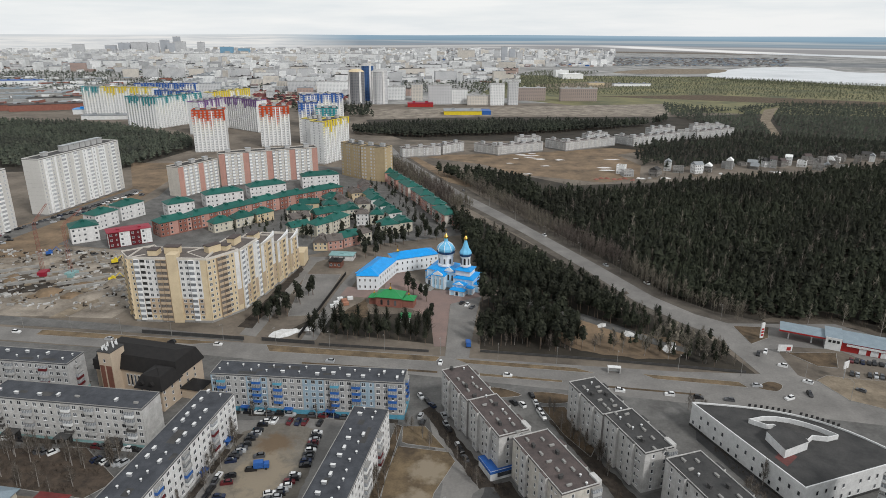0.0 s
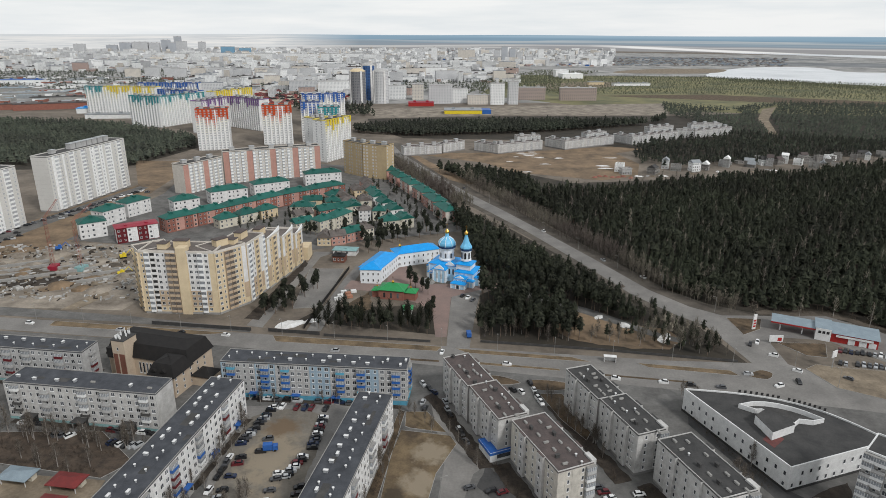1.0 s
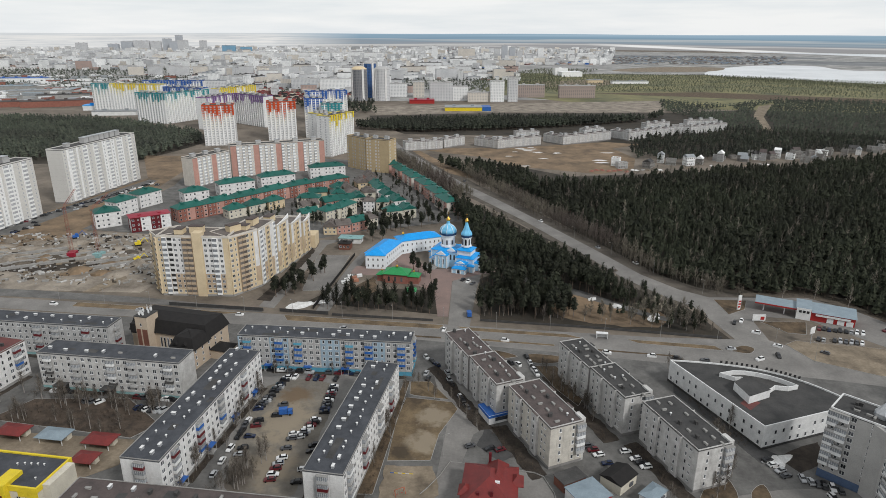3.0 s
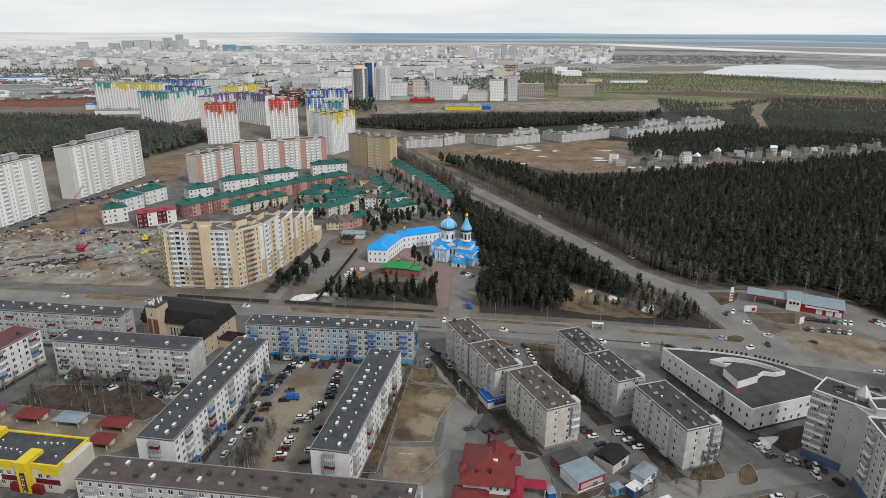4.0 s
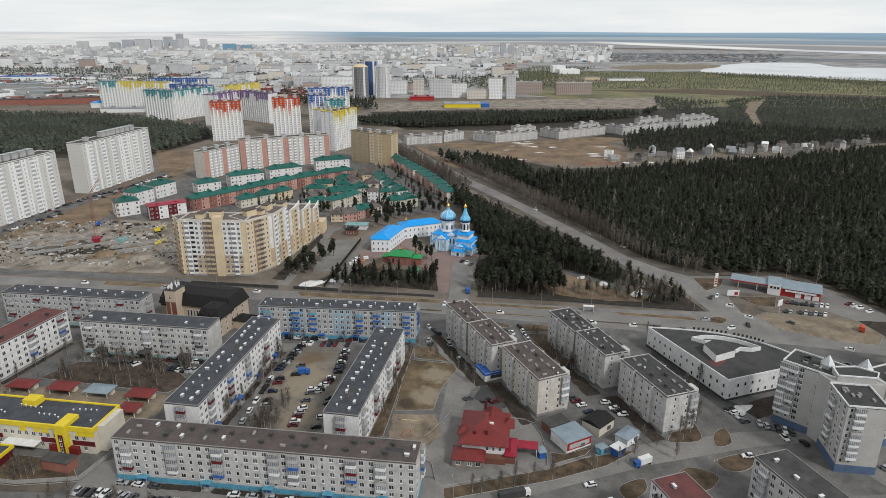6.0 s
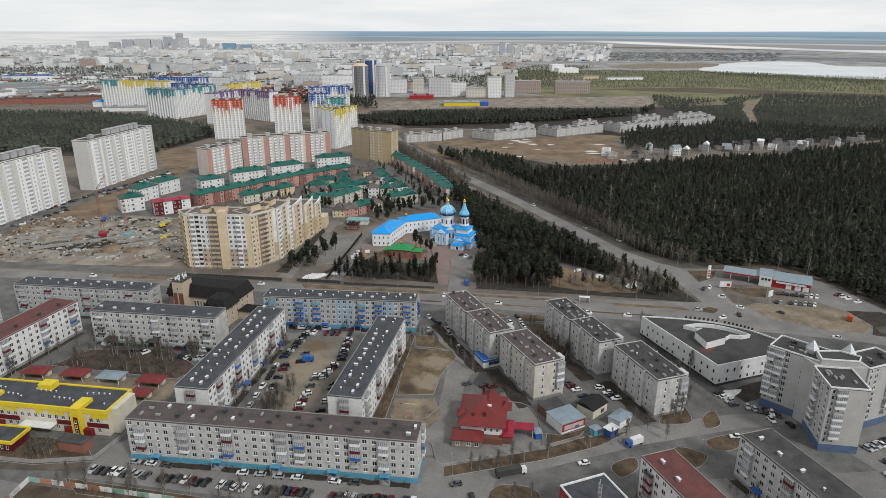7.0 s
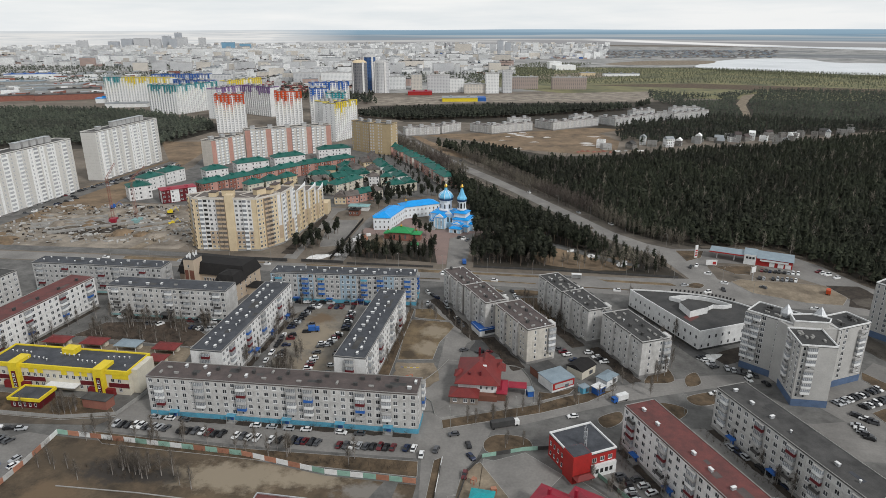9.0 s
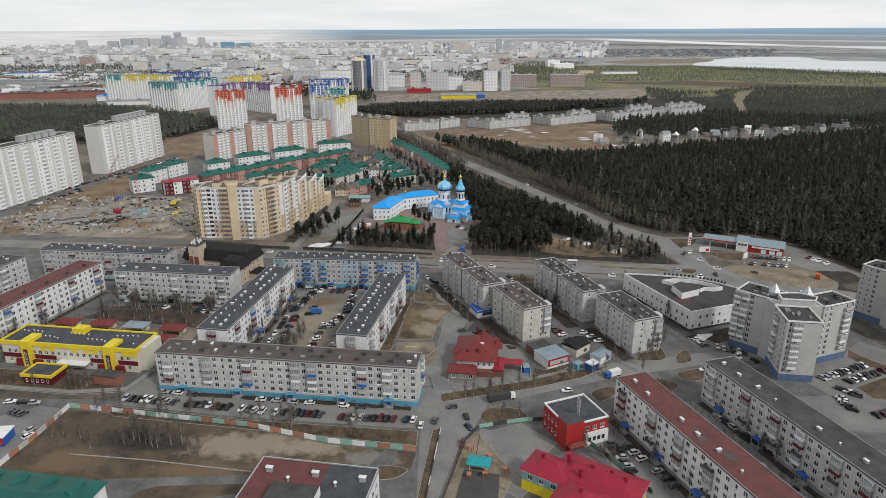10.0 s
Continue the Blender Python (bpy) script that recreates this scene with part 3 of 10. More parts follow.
def facade(b, wall, rear, sx, sy, ang, length, cols, floors, z0, fh, single=True, balconies=("white", "open"), rng=None, paint=None, proud=0.06, deep=0.0, gap=0.025):
    """One side of a panel building: every panel has its own edges, window openings are recessed and the windows are parts.
    cols: a letter a column; w, n, s, d windows, b balcony door and balcony, '.' blank, '|' blind narrow pier."""
    ca, sa = math.cos(radians(ang)), math.sin(radians(ang))

    def at(s, out, z):
        return (sx + s * ca + out * sa, sy + s * sa - out * ca, z)
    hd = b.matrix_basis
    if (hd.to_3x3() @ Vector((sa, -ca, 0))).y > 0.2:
        single = False  # sides turned from the camera's path join their windows into one mesh
    wide = {"|": 0.45}
    units = sum(wide.get(c, 1.0) for c in cols)
    cw = length / units
    s = 0.0
    far = hd.translation.y > 560
    for i, c in enumerate(cols):
        w = cw * wide.get(c, 1.0)
        for j in range(floors):
            za, zb = z0 + j * fh, z0 + (j + 1) * fh
            a0, a1, c0, c1 = s + gap, s + w - gap, za + gap, zb - gap
            kind = "n" if c == "b" else c
            slot = paint(i, j) if paint else 0
            if kind in WIN and WIN[kind][1] < w - 0.2:
                me, ww, wh = WIN[kind]
                h0, h1 = (s + s + w - ww) / 2, (s + s + w + ww) / 2
                g0 = za + 0.85 if c != "s" else za + 1.2
                g1 = g0 + wh
                for r in ((a0, h0, c0, c1), (h1, a1, c0, c1), (h0, h1, c0, g0), (h0, h1, g1, c1)):
                    wall.face([at(r[0], proud, r[2]), at(r[1], proud, r[2]), at(r[1], proud, r[3]), at(r[0], proud, r[3])], slot)
                if not far:
                    wall.face([at(h0, proud, g0), at(h0, deep, g0), at(h0, deep, g1), at(h0, proud, g1)], slot)
                    wall.face([at(h1, proud, g0), at(h1, proud, g1), at(h1, deep, g1), at(h1, deep, g0)], slot)
                    wall.face([at(h0, proud, g1), at(h0, deep, g1), at(h1, deep, g1), at(h1, proud, g1)], slot)
                m = side_pose(sx, sy, ang, s + w / 2, g0)
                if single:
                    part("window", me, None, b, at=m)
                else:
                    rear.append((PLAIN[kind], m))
            else:
                wall.face([at(a0, proud, c0), at(a1, proud, c0), at(a1, proud, c1), at(a0, proud, c1)], slot)
            if far:
                continue
            wall.face([at(a0, 0, c0), at(a0, proud, c0), at(a0, proud, c1), at(a0, 0, c1)], slot)
            wall.face([at(a1, 0, c0), at(a1, 0, c1), at(a1, proud, c1), at(a1, proud, c0)], slot)
            wall.face([at(a0, 0, c1), at(a0, proud, c1), at(a1, proud, c1), at(a1, 0, c1)], slot)
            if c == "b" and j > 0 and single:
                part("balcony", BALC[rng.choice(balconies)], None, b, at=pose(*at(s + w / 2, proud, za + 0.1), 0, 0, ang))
        s += w


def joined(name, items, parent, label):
    """Windows as one mesh, on sides turned from the camera or far off."""
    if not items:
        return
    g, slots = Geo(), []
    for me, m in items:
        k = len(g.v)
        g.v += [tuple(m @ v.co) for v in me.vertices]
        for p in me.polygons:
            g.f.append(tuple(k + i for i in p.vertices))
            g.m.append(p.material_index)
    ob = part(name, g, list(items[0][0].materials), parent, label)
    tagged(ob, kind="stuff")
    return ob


def flat_roof(b, L, W, H, mat_roof, mat_edge, edge=0.2, high=0.3, x0=0.0, y0=0.0):
    g = Geo()
    g.box(x0, x0 + L, y0, y0 + W, H - 0.35, H)
    roof = part("roof", g, [mat_roof], b)
    g = Geo()
    o = 0.06
    g.box(x0 - o, x0 + L + o, y0 - o, y0 + edge, H + 0.003, H + high)
    g.box(x0 - o, x0 + L + o, y0 + W - edge, y0 + W + o, H + 0.003, H + high)
    g.box(x0 - o, x0 + edge, y0 + edge + 0.003, y0 + W - edge - 0.003, H + 0.003, H + high)
    g.box(x0 + L - edge, x0 + L + o, y0 + edge + 0.003, y0 + W - edge - 0.003, H + 0.003, H + high)
    part("parapet", g, [mat_edge], b)
    return roof


def capped(name, w, d, h, over, cap, mats, n=4, turn=math.pi / 4):
    """A shaft with a wider cap, one connected body."""
    g = Geo()
    k = math.sqrt(2) if n == 4 else 1.0
    g.lathe(0, 0, [(w / 2 * k, 0), (w / 2 * k, h), ((w / 2 + over) * k, h), ((w / 2 + over) * k, h + cap), (w / 4, h + cap * 1.6)], n, 0, turn)
    g.v = [(x, y * d / w, z) for x, y, z in g.v]
    for i in range(len(g.f)):
        g.m[i] = 1 if i >= n else 0
    return g.mesh(name, mats)


def vent_meshes():
    return {"shaft": capped("vent", 1.25, 0.7, 0.8, 0.12, 0.14, [M_METAL, M_WHITE]), "pipe": capped("vent", 0.45, 0.45, 0.7, 0.15, 0.2, [M_METAL, M_WHITE], 8),
            "hut": capped("roof_hatch", 3.0, 2.4, 2.0, 0.15, 0.2, [M_PANEL_GREY, M_METAL]), "low": capped("vent", 1.5, 0.6, 0.45, 0.08, 0.1, [M_CONCRETE, M_CONCRETE]),
            "dark": capped("vent", 1.2, 0.7, 1.0, 0.15, 0.15, [M_ROOF_BLACK, M_ROOF_GREY])}


VENT = vent_meshes()


def vents(b, L, W, H, n, rng, kinds=("shaft", "pipe"), pair=True, x0=0.0, y0=0.0):
    for i in range(n):
        x = x0 + L * (i + 0.5) / n + rng.uniform(-0.8, 0.8)
        for k in range(2 if pair else 1):
            y = y0 + W * (0.32 + 0.36 * k) + rng.uniform(-0.6, 0.6)
            kind = rng.choice(kinds)
            if rng.random() < 0.08:
                continue
            part("roof_hatch" if kind == "hut" else "vent", VENT[kind], None, b, at=pose(x + k * 1.5, y, H + 0.003, 0, 0, rng.choice((0, 0, 90))))


def entrance_mesh(canopy, door):
    g = Geo()
    g.box(-1.6, 1.6, -1.9, -0.08, 2.5, 2.68, 0)
    g.box(-1.5, -1.3, -1.8, -1.6, 0, 2.5, 2)
    g.box(1.3, 1.5, -1.8, -1.6, 0, 2.5, 2)
    g.box(-1.5, 1.5, -1.9, -0.08, 0, 0.25, 2)
    g.box(-0.75, 0.75, -0.2, -0.08, 0.25, 2.35, 1)
    return g.mesh("entrance", [canopy, door, M_CONCRETE])


def porch_mesh():
    g = Geo()
    g.box(-2.2, 2.2, -3.2, -0.08, 2.6, 2.85, 0)
    g.hip(-2.2, 2.2, -3.2, -0.1, 2.85, 0.9, 0.2, 0)
    g.box(-2.0, -1.7, -3.0, -2.7, 0, 2.6, 2)
    g.box(1.7, 2.0, -3.0, -2.7, 0, 2.6, 2)
    g.box(-2.0, 2.0, -1.2, -0.08, 0, 2.6, 1)
    return g.mesh("entrance", [M_ROOF_BLACK, M_DARK, M_CONCRETE])


ENTRANCE = {"blue": entrance_mesh(M_BLUE, M_BLUE), "dark": entrance_mesh(M_ROOF_GREY, M_DARK), "cyan": entrance_mesh(M_CYAN, M_BLUE), "porch": porch_mesh()}


def rough_ring(pts, amp, seed, step=1.2):
    """A closed outline with a ragged, natural edge."""
    out, n = [], len(pts)
    for i in range(n):
        p, q = Vector(pts[i]), Vector(pts[(i + 1) % n])
        k = max(1, int((q - p).length / step))
        for s in range(k):
            c = p.lerp(q, s / k)
            f = 0.22 / max(0.6, amp)
            d = noise.noise_vector((c.x * f, c.y * f, seed)) + noise.noise_vector((c.x * f * 3, c.y * f * 3, seed)) * 0.3
            out.append((c.x + d.x * amp, c.y + d.y * amp))
    return out


def panel_block(x, y, heading, L, W, label, roof, wall_mat, front, seed, H=14.6, floors=5, plinth=None, balconies=("white", "open", "grey"), rear="wnwwsw", ends=(".", "."), group="five-storey panel blocks",
                vent=("shaft", "pipe"), nvents=8, pair=True, doors=(), door_kind="blue", parapet=None, bays=None):
    """A panel apartment block; its front runs along +x from the corner (x, y), the depth along +y."""
    rng = random.Random(seed)
    b = thing("apartment_block", x, y, heading, label, "apartment building", group)
    core, g, back = Geo(), Geo(), []
    base = 1.8 if plinth in (M_CYAN, M_BLUE) else 1.0
    fh = (H - base - 0.45) / floors
    core.box(0, L, 0, W, 0, H - 0.36)
    facade(b, g, back, 0, 0, 0, L, front, floors, base, fh, True, balconies, rng, (lambda i, j: 1 if i in bays else 0) if bays else None)
    facade(b, g, back, L, 0, 90, W, ends[1], floors, base, fh, True, balconies, rng)
    rear_cols = (rear * 12)[:max(4, round(L / 3))]
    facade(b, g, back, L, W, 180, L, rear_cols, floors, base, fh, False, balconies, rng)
    facade(b, g, back, 0, W, 270, W, ends[0], floors, base, fh, True, balconies, rng)
    part("wall", core, [M_SEAM], b)
    part("wall_cladding", g, [wall_mat, M_PALEBLUE] if bays else [wall_mat], b)
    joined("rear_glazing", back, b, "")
    p = Geo()
    p.box(-0.12, L + 0.12, -0.12, W + 0.12, 0, base - 0.05)
    part("plinth", p, [plinth or M_CONCRETE], b)
    flat_roof(b, L, W, H, roof, parapet or M_CONCRETE, 0.1, 0.22)
    vents(b, L, W, H, nvents, rng, vent, pair)
    for i in range(6):
        q = Geo()
        u, v, a, c = rng.uniform(1, L - 8), rng.uniform(0.6, W - 3.5), rng.uniform(2, 7), rng.uniform(1, 2.8)
        q.box(u, u + a, v, v + c, H + 0.004, H + 0.008 + 0.004 * i)
        part("roof_patch", q, [rng.choice((M_ROOF_GREY, M_ROOF_DARK, M_ROOF_BLACK)) if roof is not M_ROOF_RED else rng.choice((M_ROOF_BROWN, M_ROOF_RED))], b)
    for s in doors:
        part("entrance", ENTRANCE[door_kind], None, b, at=pose(s, -0.1, 0, 0, 0, 0))
    m = b.matrix_basis
    # soil beds whose dark tone also stands in for contact shade
    for y0, y1, k in ((-2.6, -0.4, 0), (W + 0.3, W + 3.4, 1)):
        ends_at = [0.0] + [s for s in doors if k == 0] + [L]
        for u, v in zip(ends_at, ends_at[1:]):
            if v - u > 5:
                ring = [(u + 1.8, y0), (v - 1.8, y0), (v - 1.8, y1), (u + 1.8, y1)]
                patch("flower_bed", [tuple((m @ Vector((p, q, 0)))[:2]) for p, q in rough_ring(ring, 0.5, seed + u)], 0.11, M_DARK_SOIL, "soil bed at the block foot, darkened for contact shade", "flower bed")
    return b


def patch(name, pts, z, mat_top, label, category, h=None, kerb=None, kind="structure"):
    """A flat piece of ground with a real edge; a kerb of stone round raised lawns."""
    a = sum(p[0] * q[1] - q[0] * p[1] for p, q in zip(pts, pts[1:] + pts[:1]))
    pts = list(pts) if a > 0 else list(pts)[::-1]
    g = Geo()
    g.prism(pts, -0.3 if h is None else z - h, z)
    ob = part(name, g, [mat_top])
    tagged(ob, label, category, kind=kind)
    if kerb:
        k = Geo()
        n = len(pts)
        for i in range(n):
            p, q = Vector((*pts[i], 0)), Vector((*pts[(i + 1) % n], 0))
            d = (q - p).normalized()
            o = Vector((d.y, -d.x, 0)) * 0.15
            k.face([(p.x, p.y, z + 0.02), (p.x + o.x, p.y + o.y, z + 0.02), (q.x + o.x, q.y + o.y, z + 0.02), (q.x, q.y, z + 0.02)])
            k.face([(p.x + o.x, p.y + o.y, 0), (q.x + o.x, q.y + o.y, 0), (q.x + o.x, q.y + o.y, z + 0.02), (p.x + o.x, p.y + o.y, z + 0.02)])
        part("kerb", k, [kerb], ob, "pale concrete kerb")
    return ob


def smooth_ring(pts, steps=4):
    """A closed outline rounded through its corners."""
    out, n = [], len(pts)
    for i in range(n):
        p0, p1, p2, p3 = (Vector(pts[(i + k - 1) % n]) for k in range(4))
        for s in range(steps):
            t = s / steps
            q = 0.5 * (2 * p1 + (p2 - p0) * t + (2 * p0 - 5 * p1 + 4 * p2 - p3) * t * t + (3 * p1 - p0 - 3 * p2 + p3) * t ** 3)
            out.append((q.x, q.y))
    return out


# ---- ground, roads, lawns ----
g = Geo()
g.prism([(4840 * math.cos(2 * math.pi * i / 96), 4840 * math.sin(2 * math.pi * i / 96)) for i in range(96)], -1.0, 0.0)
tagged(part("ground", g, [M_EARTH]), "bare brown spring ground reaching to the horizon", "ground", kind="structure")
patch("far_plain", [(-4200, 1900), (-2600, 1500), (-700, 1150), (700, 1300), (3200, 1500), (4300, 2000), (3000, 3700), (0, 4750), (-3000, 3700)], 0.02, M_FARLAND, "flat land round the distant city with haze in its colour", "land")
patch("marsh", [(300, 1120), (700, 1060), (1500, 900), (2300, 1300), (1400, 1700), (800, 2020), (180, 2080), (60, 1400)], 0.05, M_MARSH, "yellow-green spring marsh with scattered scrub", "marsh")
patch("heath_strip", [(300, 1390), (560, 1430), (1100, 1180), (1500, 1080), (1100, 1120), (800, 1200)], 0.09, M_DRYGRASS, "tan strip of dry heath", "heath")
patch("frozen_lake", smooth_ring([(790, 2040), (1010, 2430), (1230, 2620), (1420, 2600), (1380, 2330), (1520, 2260), (1750, 2100), (1500, 1600), (1130, 1690), (950, 1850)]), 0.1, M_ICE, "white ice on a frozen lake", "lake")
patch("frozen_river", [(1750, 4480), (2150, 3950), (2350, 3450), (3000, 3000), (3400, 3300), (2700, 3950), (2150, 4320)], 0.08, M_ICE, "pale ice on a wide river", "river")
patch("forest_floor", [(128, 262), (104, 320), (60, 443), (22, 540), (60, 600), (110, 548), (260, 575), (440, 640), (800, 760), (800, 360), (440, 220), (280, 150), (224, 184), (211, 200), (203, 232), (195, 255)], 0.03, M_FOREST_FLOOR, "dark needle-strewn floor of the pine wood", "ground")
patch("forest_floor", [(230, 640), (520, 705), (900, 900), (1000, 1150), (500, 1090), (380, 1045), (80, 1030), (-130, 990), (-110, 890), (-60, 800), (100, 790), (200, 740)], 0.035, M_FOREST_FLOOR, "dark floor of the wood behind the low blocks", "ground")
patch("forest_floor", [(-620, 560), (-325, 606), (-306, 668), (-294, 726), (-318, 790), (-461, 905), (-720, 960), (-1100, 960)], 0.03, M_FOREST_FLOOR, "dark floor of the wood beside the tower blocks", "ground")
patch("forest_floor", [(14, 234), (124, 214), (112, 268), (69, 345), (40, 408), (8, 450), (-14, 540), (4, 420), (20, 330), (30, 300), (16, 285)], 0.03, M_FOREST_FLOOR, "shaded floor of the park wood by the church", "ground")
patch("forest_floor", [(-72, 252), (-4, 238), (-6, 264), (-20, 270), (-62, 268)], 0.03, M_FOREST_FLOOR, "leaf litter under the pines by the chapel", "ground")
patch("building_site", [(-300, 268), (-160, 262), (-150, 300), (-200, 362), (-250, 368), (-300, 392), (-420, 330)], 0.03, M_DIRT, "churned pale dirt of a building site", "building site")
patch("earth_field", [(-310, 300), (-262, 340), (-246, 362), (-236, 440), (-250, 480), (-262, 640), (-330, 640), (-276, 530), (-296, 430), (-320, 330)], 0.045, M_CLEARED, "graded dirt between the tower blocks", "field")
patch("estate_ground", [(-250, 372), (-190, 360), (-90, 352), (-60, 372), (14, 400), (2, 470), (-60, 610), (-180, 640), (-262, 640), (-240, 500)], 0.05, M_ASPHALT, "grey streets of the cottage estate", "pavement")
patch("clearing", [(36, 640), (60, 596), (140, 560), (178, 580), (196, 640), (186, 700), (228, 730), (190, 745), (80, 705), (-40, 690)], 0.06, M_CLEARED, "sandy clearing with patches of old snow", "clearing")
patch("clearing", [(-120, 1000), (80, 1050), (360, 1062), (410, 1240), (150, 1190), (-150, 1120)], 0.06, M_DIRT, "pale sandy lot beyond the wood", "clearing")
patch("city_yard", [(-330, 20), (240, 20), (240, 190), (150, 186), (96, 192), (-16, 212), (-106, 227), (-200, 238), (-330, 252)], 0.03, M_ASPHALT, "worn dusty asphalt between the blocks", "pavement")

patch("highway_verge", [(132, 240), (108, 256), (91, 284), (73, 334), (46, 400), (22, 452), (-2, 502), (-28, 566), (-78, 680), (-92, 760), (-60, 760), (-44, 692), (6, 560), (24, 510), (50, 454), (74, 400), (100, 335), (116, 294), (130, 276), (150, 264)], 0.05, M_DUST, "pale dusty verges along the highway", "verge")
patch("sandy_lane", [(-2, 560), (14, 540), (22, 542), (6, 580), (-20, 640), (-40, 690), (-48, 690), (-24, 620)], 0.09, M_CLEARED, "bare sandy lane beside the highway", "lane")

# main road, the highway through the wood and the right-hand road
patch("road", [(-420, 262), (-206, 240), (-106, 227), (-16, 212), (45, 201), (96, 191), (150, 180), (260, 150), (260, 165), (160, 196), (140, 214), (92, 216), (48, 221), (0, 227), (-90, 238), (-206, 252), (-420, 276)], 0.06, M_ROAD, "wide grey asphalt main road", "road")
patch("service_road", [(-420, 284), (-214, 264), (-156, 256), (-92, 243), (-90, 239), (-156, 249), (-214, 255), (-420, 277)], 0.07, M_ASPHALT, "dark service road along the building site", "road")
patch("road", [(126, 212), (120, 250), (110, 262), (95, 288), (78, 335), (52, 400), (28, 452), (4, 502), (-16, 552), (-62, 676), (-80, 760), (-72, 760), (-54, 690), (-4, 556), (14, 510), (40, 454), (64, 398), (90, 335), (106, 294), (120, 272), (132, 262), (146, 262), (160, 250), (142, 236), (140, 212)], 0.075, M_ROAD, "grey highway running through the wood", "road")
patch("forecourt", [(140, 240), (146, 262), (182, 262), (197, 246), (204, 232), (210, 206), (218, 190), (206, 184), (190, 205), (168, 236)], 0.065, M_ROAD, "asphalt forecourt of the filling station", "forecourt")
patch("church_drive", [(-1, 226), (9, 226), (14, 272), (17, 292), (4, 294), (1, 280)], 0.08, M_ROAD, "grey drive up to the church", "road")
patch("plaza", [(-6, 236), (-1, 236), (1, 282), (18, 293), (32, 294), (30, 302), (18, 300), (-12, 300), (-26, 330), (-34, 322), (-34, 302), (-54, 304), (-56, 292), (-36, 288), (-14, 272), (-8, 262)], 0.085, M_PAVING, "reddish paved square before the church", "pavement")
patch("side_street", [(-94, 246), (-86, 244), (-78, 342), (-70, 352), (-84, 352), (-83, 339)], 0.08, M_ROAD, "street between the tall block and the parking strip", "road")
patch("side_street", [(-65, 241), (-58.5, 241), (-50, 320), (-54, 330), (-58, 306)], 0.08, M_ROAD, "lane along the parish school", "road")
patch("house_foot", rough_ring([(-97, 254), (-90, 252), (-83, 330), (-86, 336)], 0.8, 33), 0.09, M_DARK_SOIL, "dark soil at the foot of the tall house", "ground")
patch("parking_lot", [(-80, 322), (-60.5, 322), (-63.5, 268), (-77, 266)], 0.1, M_ROAD, "pale asphalt parking strip", "parking lot", kerb=M_KERB)
patch("chapel_soil", rough_ring([(-51, 270), (-42, 288), (-38, 268), (-50, 252)], 1.0, 35), 0.1, M_DRYGRASS, "brown bare soil beside the chapel", "ground")


def lawn(pts, label="dry brown verge with a concrete kerb", rounded=False, top=None, z=0.17):
    patch("lawn", smooth_ring(pts) if rounded else pts, z, top or M_DRYGRASS, label, "lawn", kerb=M_KERB)


# verges of the main road
lawn([(-185, 249), (-98, 238), (-112, 236), (-185, 244)], top=M_TANGRASS)
lawn([(-79, 236), (-3, 226.5), (-5, 222.5), (-76, 230)], top=M_TANGRASS)
lawn([(3, 225), (52, 218), (59, 214), (8, 221)], top=M_TANGRASS)
lawn([(13, 213), (45, 208), (45, 206.5), (13, 211)], top=M_TANGRASS)
lawn([(78, 213.5), (114, 208), (116, 204), (82, 210)], top=M_TANGRASS)
lawn([(120, 204), (126, 208.5), (130, 206), (126, 201.5)], rounded=True)
lawn([(133, 259), (149, 258), (143.5, 247), (133.5, 241)], "brown island at the filling station")
lawn([(145, 233), (166, 233), (159.5, 220), (152, 221.5)], "brown lawn before the filling station")
lawn([(152, 214), (157, 212), (178, 208.5), (190.5, 205), (193, 189.5), (185.5, 180.5), (170, 183.5), (150, 195.5), (145.5, 210)], "sandy slope beside the road", top=M_SAND)
patch("muddy_ground", rough_ring([(191.5, 205), (207, 204), (209, 190), (198, 174), (188, 179.5), (194, 189)], 1.0, 44), 0.11, M_DARK_SOIL, "dark rutted mud beside the sandy slope", "ground")
patch("snow_patch", rough_ring([(194, 187), (203, 189), (204, 183), (197, 178), (192, 181)], 0.9, 45), 0.14, M_DUST, "pale dried puddle in the mud", "puddle", kind="stuff")
patch("dusty_verge", rough_ring([(171, 150), (178, 150), (181, 134), (177, 119), (174.4, 121), (169, 135), (166, 143)], 0.8, 46), 0.09, M_DUST, "dusty strip before the farther tower", "verge")
lawn([(157, 118.6), (161.4, 109.6), (164.1, 106.2), (176, 99), (174, 94), (161.9, 102.8), (156.1, 106.2), (153.9, 113.1)], "brown verge between street and parking lot")
lawn([(15, 201), (20, 202), (28, 197), (19, 195.5)], rounded=True)
lawn([(33, 199), (46, 197), (44, 192), (34, 192)], rounded=True)
lawn([(34.5, 189), (43, 189), (49, 165), (46.5, 160), (40, 172)], "brown lawn between two blocks")
# east of the courtyard
lawn([(-15.5, 176), (-17.5, 177), (-27, 112), (-22.5, 112)], "bare brown strip along the block")
lawn([(-15, 176), (-7.5, 176), (-0.5, 163.5), (-13, 166), (-14.8, 167)], "patchy brown lawn with worn paths", top=M_LAWN_WORN)
lawn([(-16, 164.6), (0.8, 161.6), (2.8, 157), (-3.6, 142), (-6, 128), (-19.6, 127.5), (-18.4, 150)], "patchy brown lawn with worn paths", top=M_LAWN_WORN)
patch("playground_sand", rough_ring([(-20, 125), (-5, 125), (-3, 112), (-9, 106), (-20.5, 108)], 1.0, 11), 0.2, M_SAND, "pale sand of a small playground", "playground")
patch("courtyard_sand", rough_ring(smooth_ring([(-69, 172), (-46, 174), (-43, 150), (-46, 112), (-64, 110), (-70, 135)]), 1.2, 7, 0.8), 0.05, M_COURT, "trodden sandy middle of the courtyard", "courtyard")
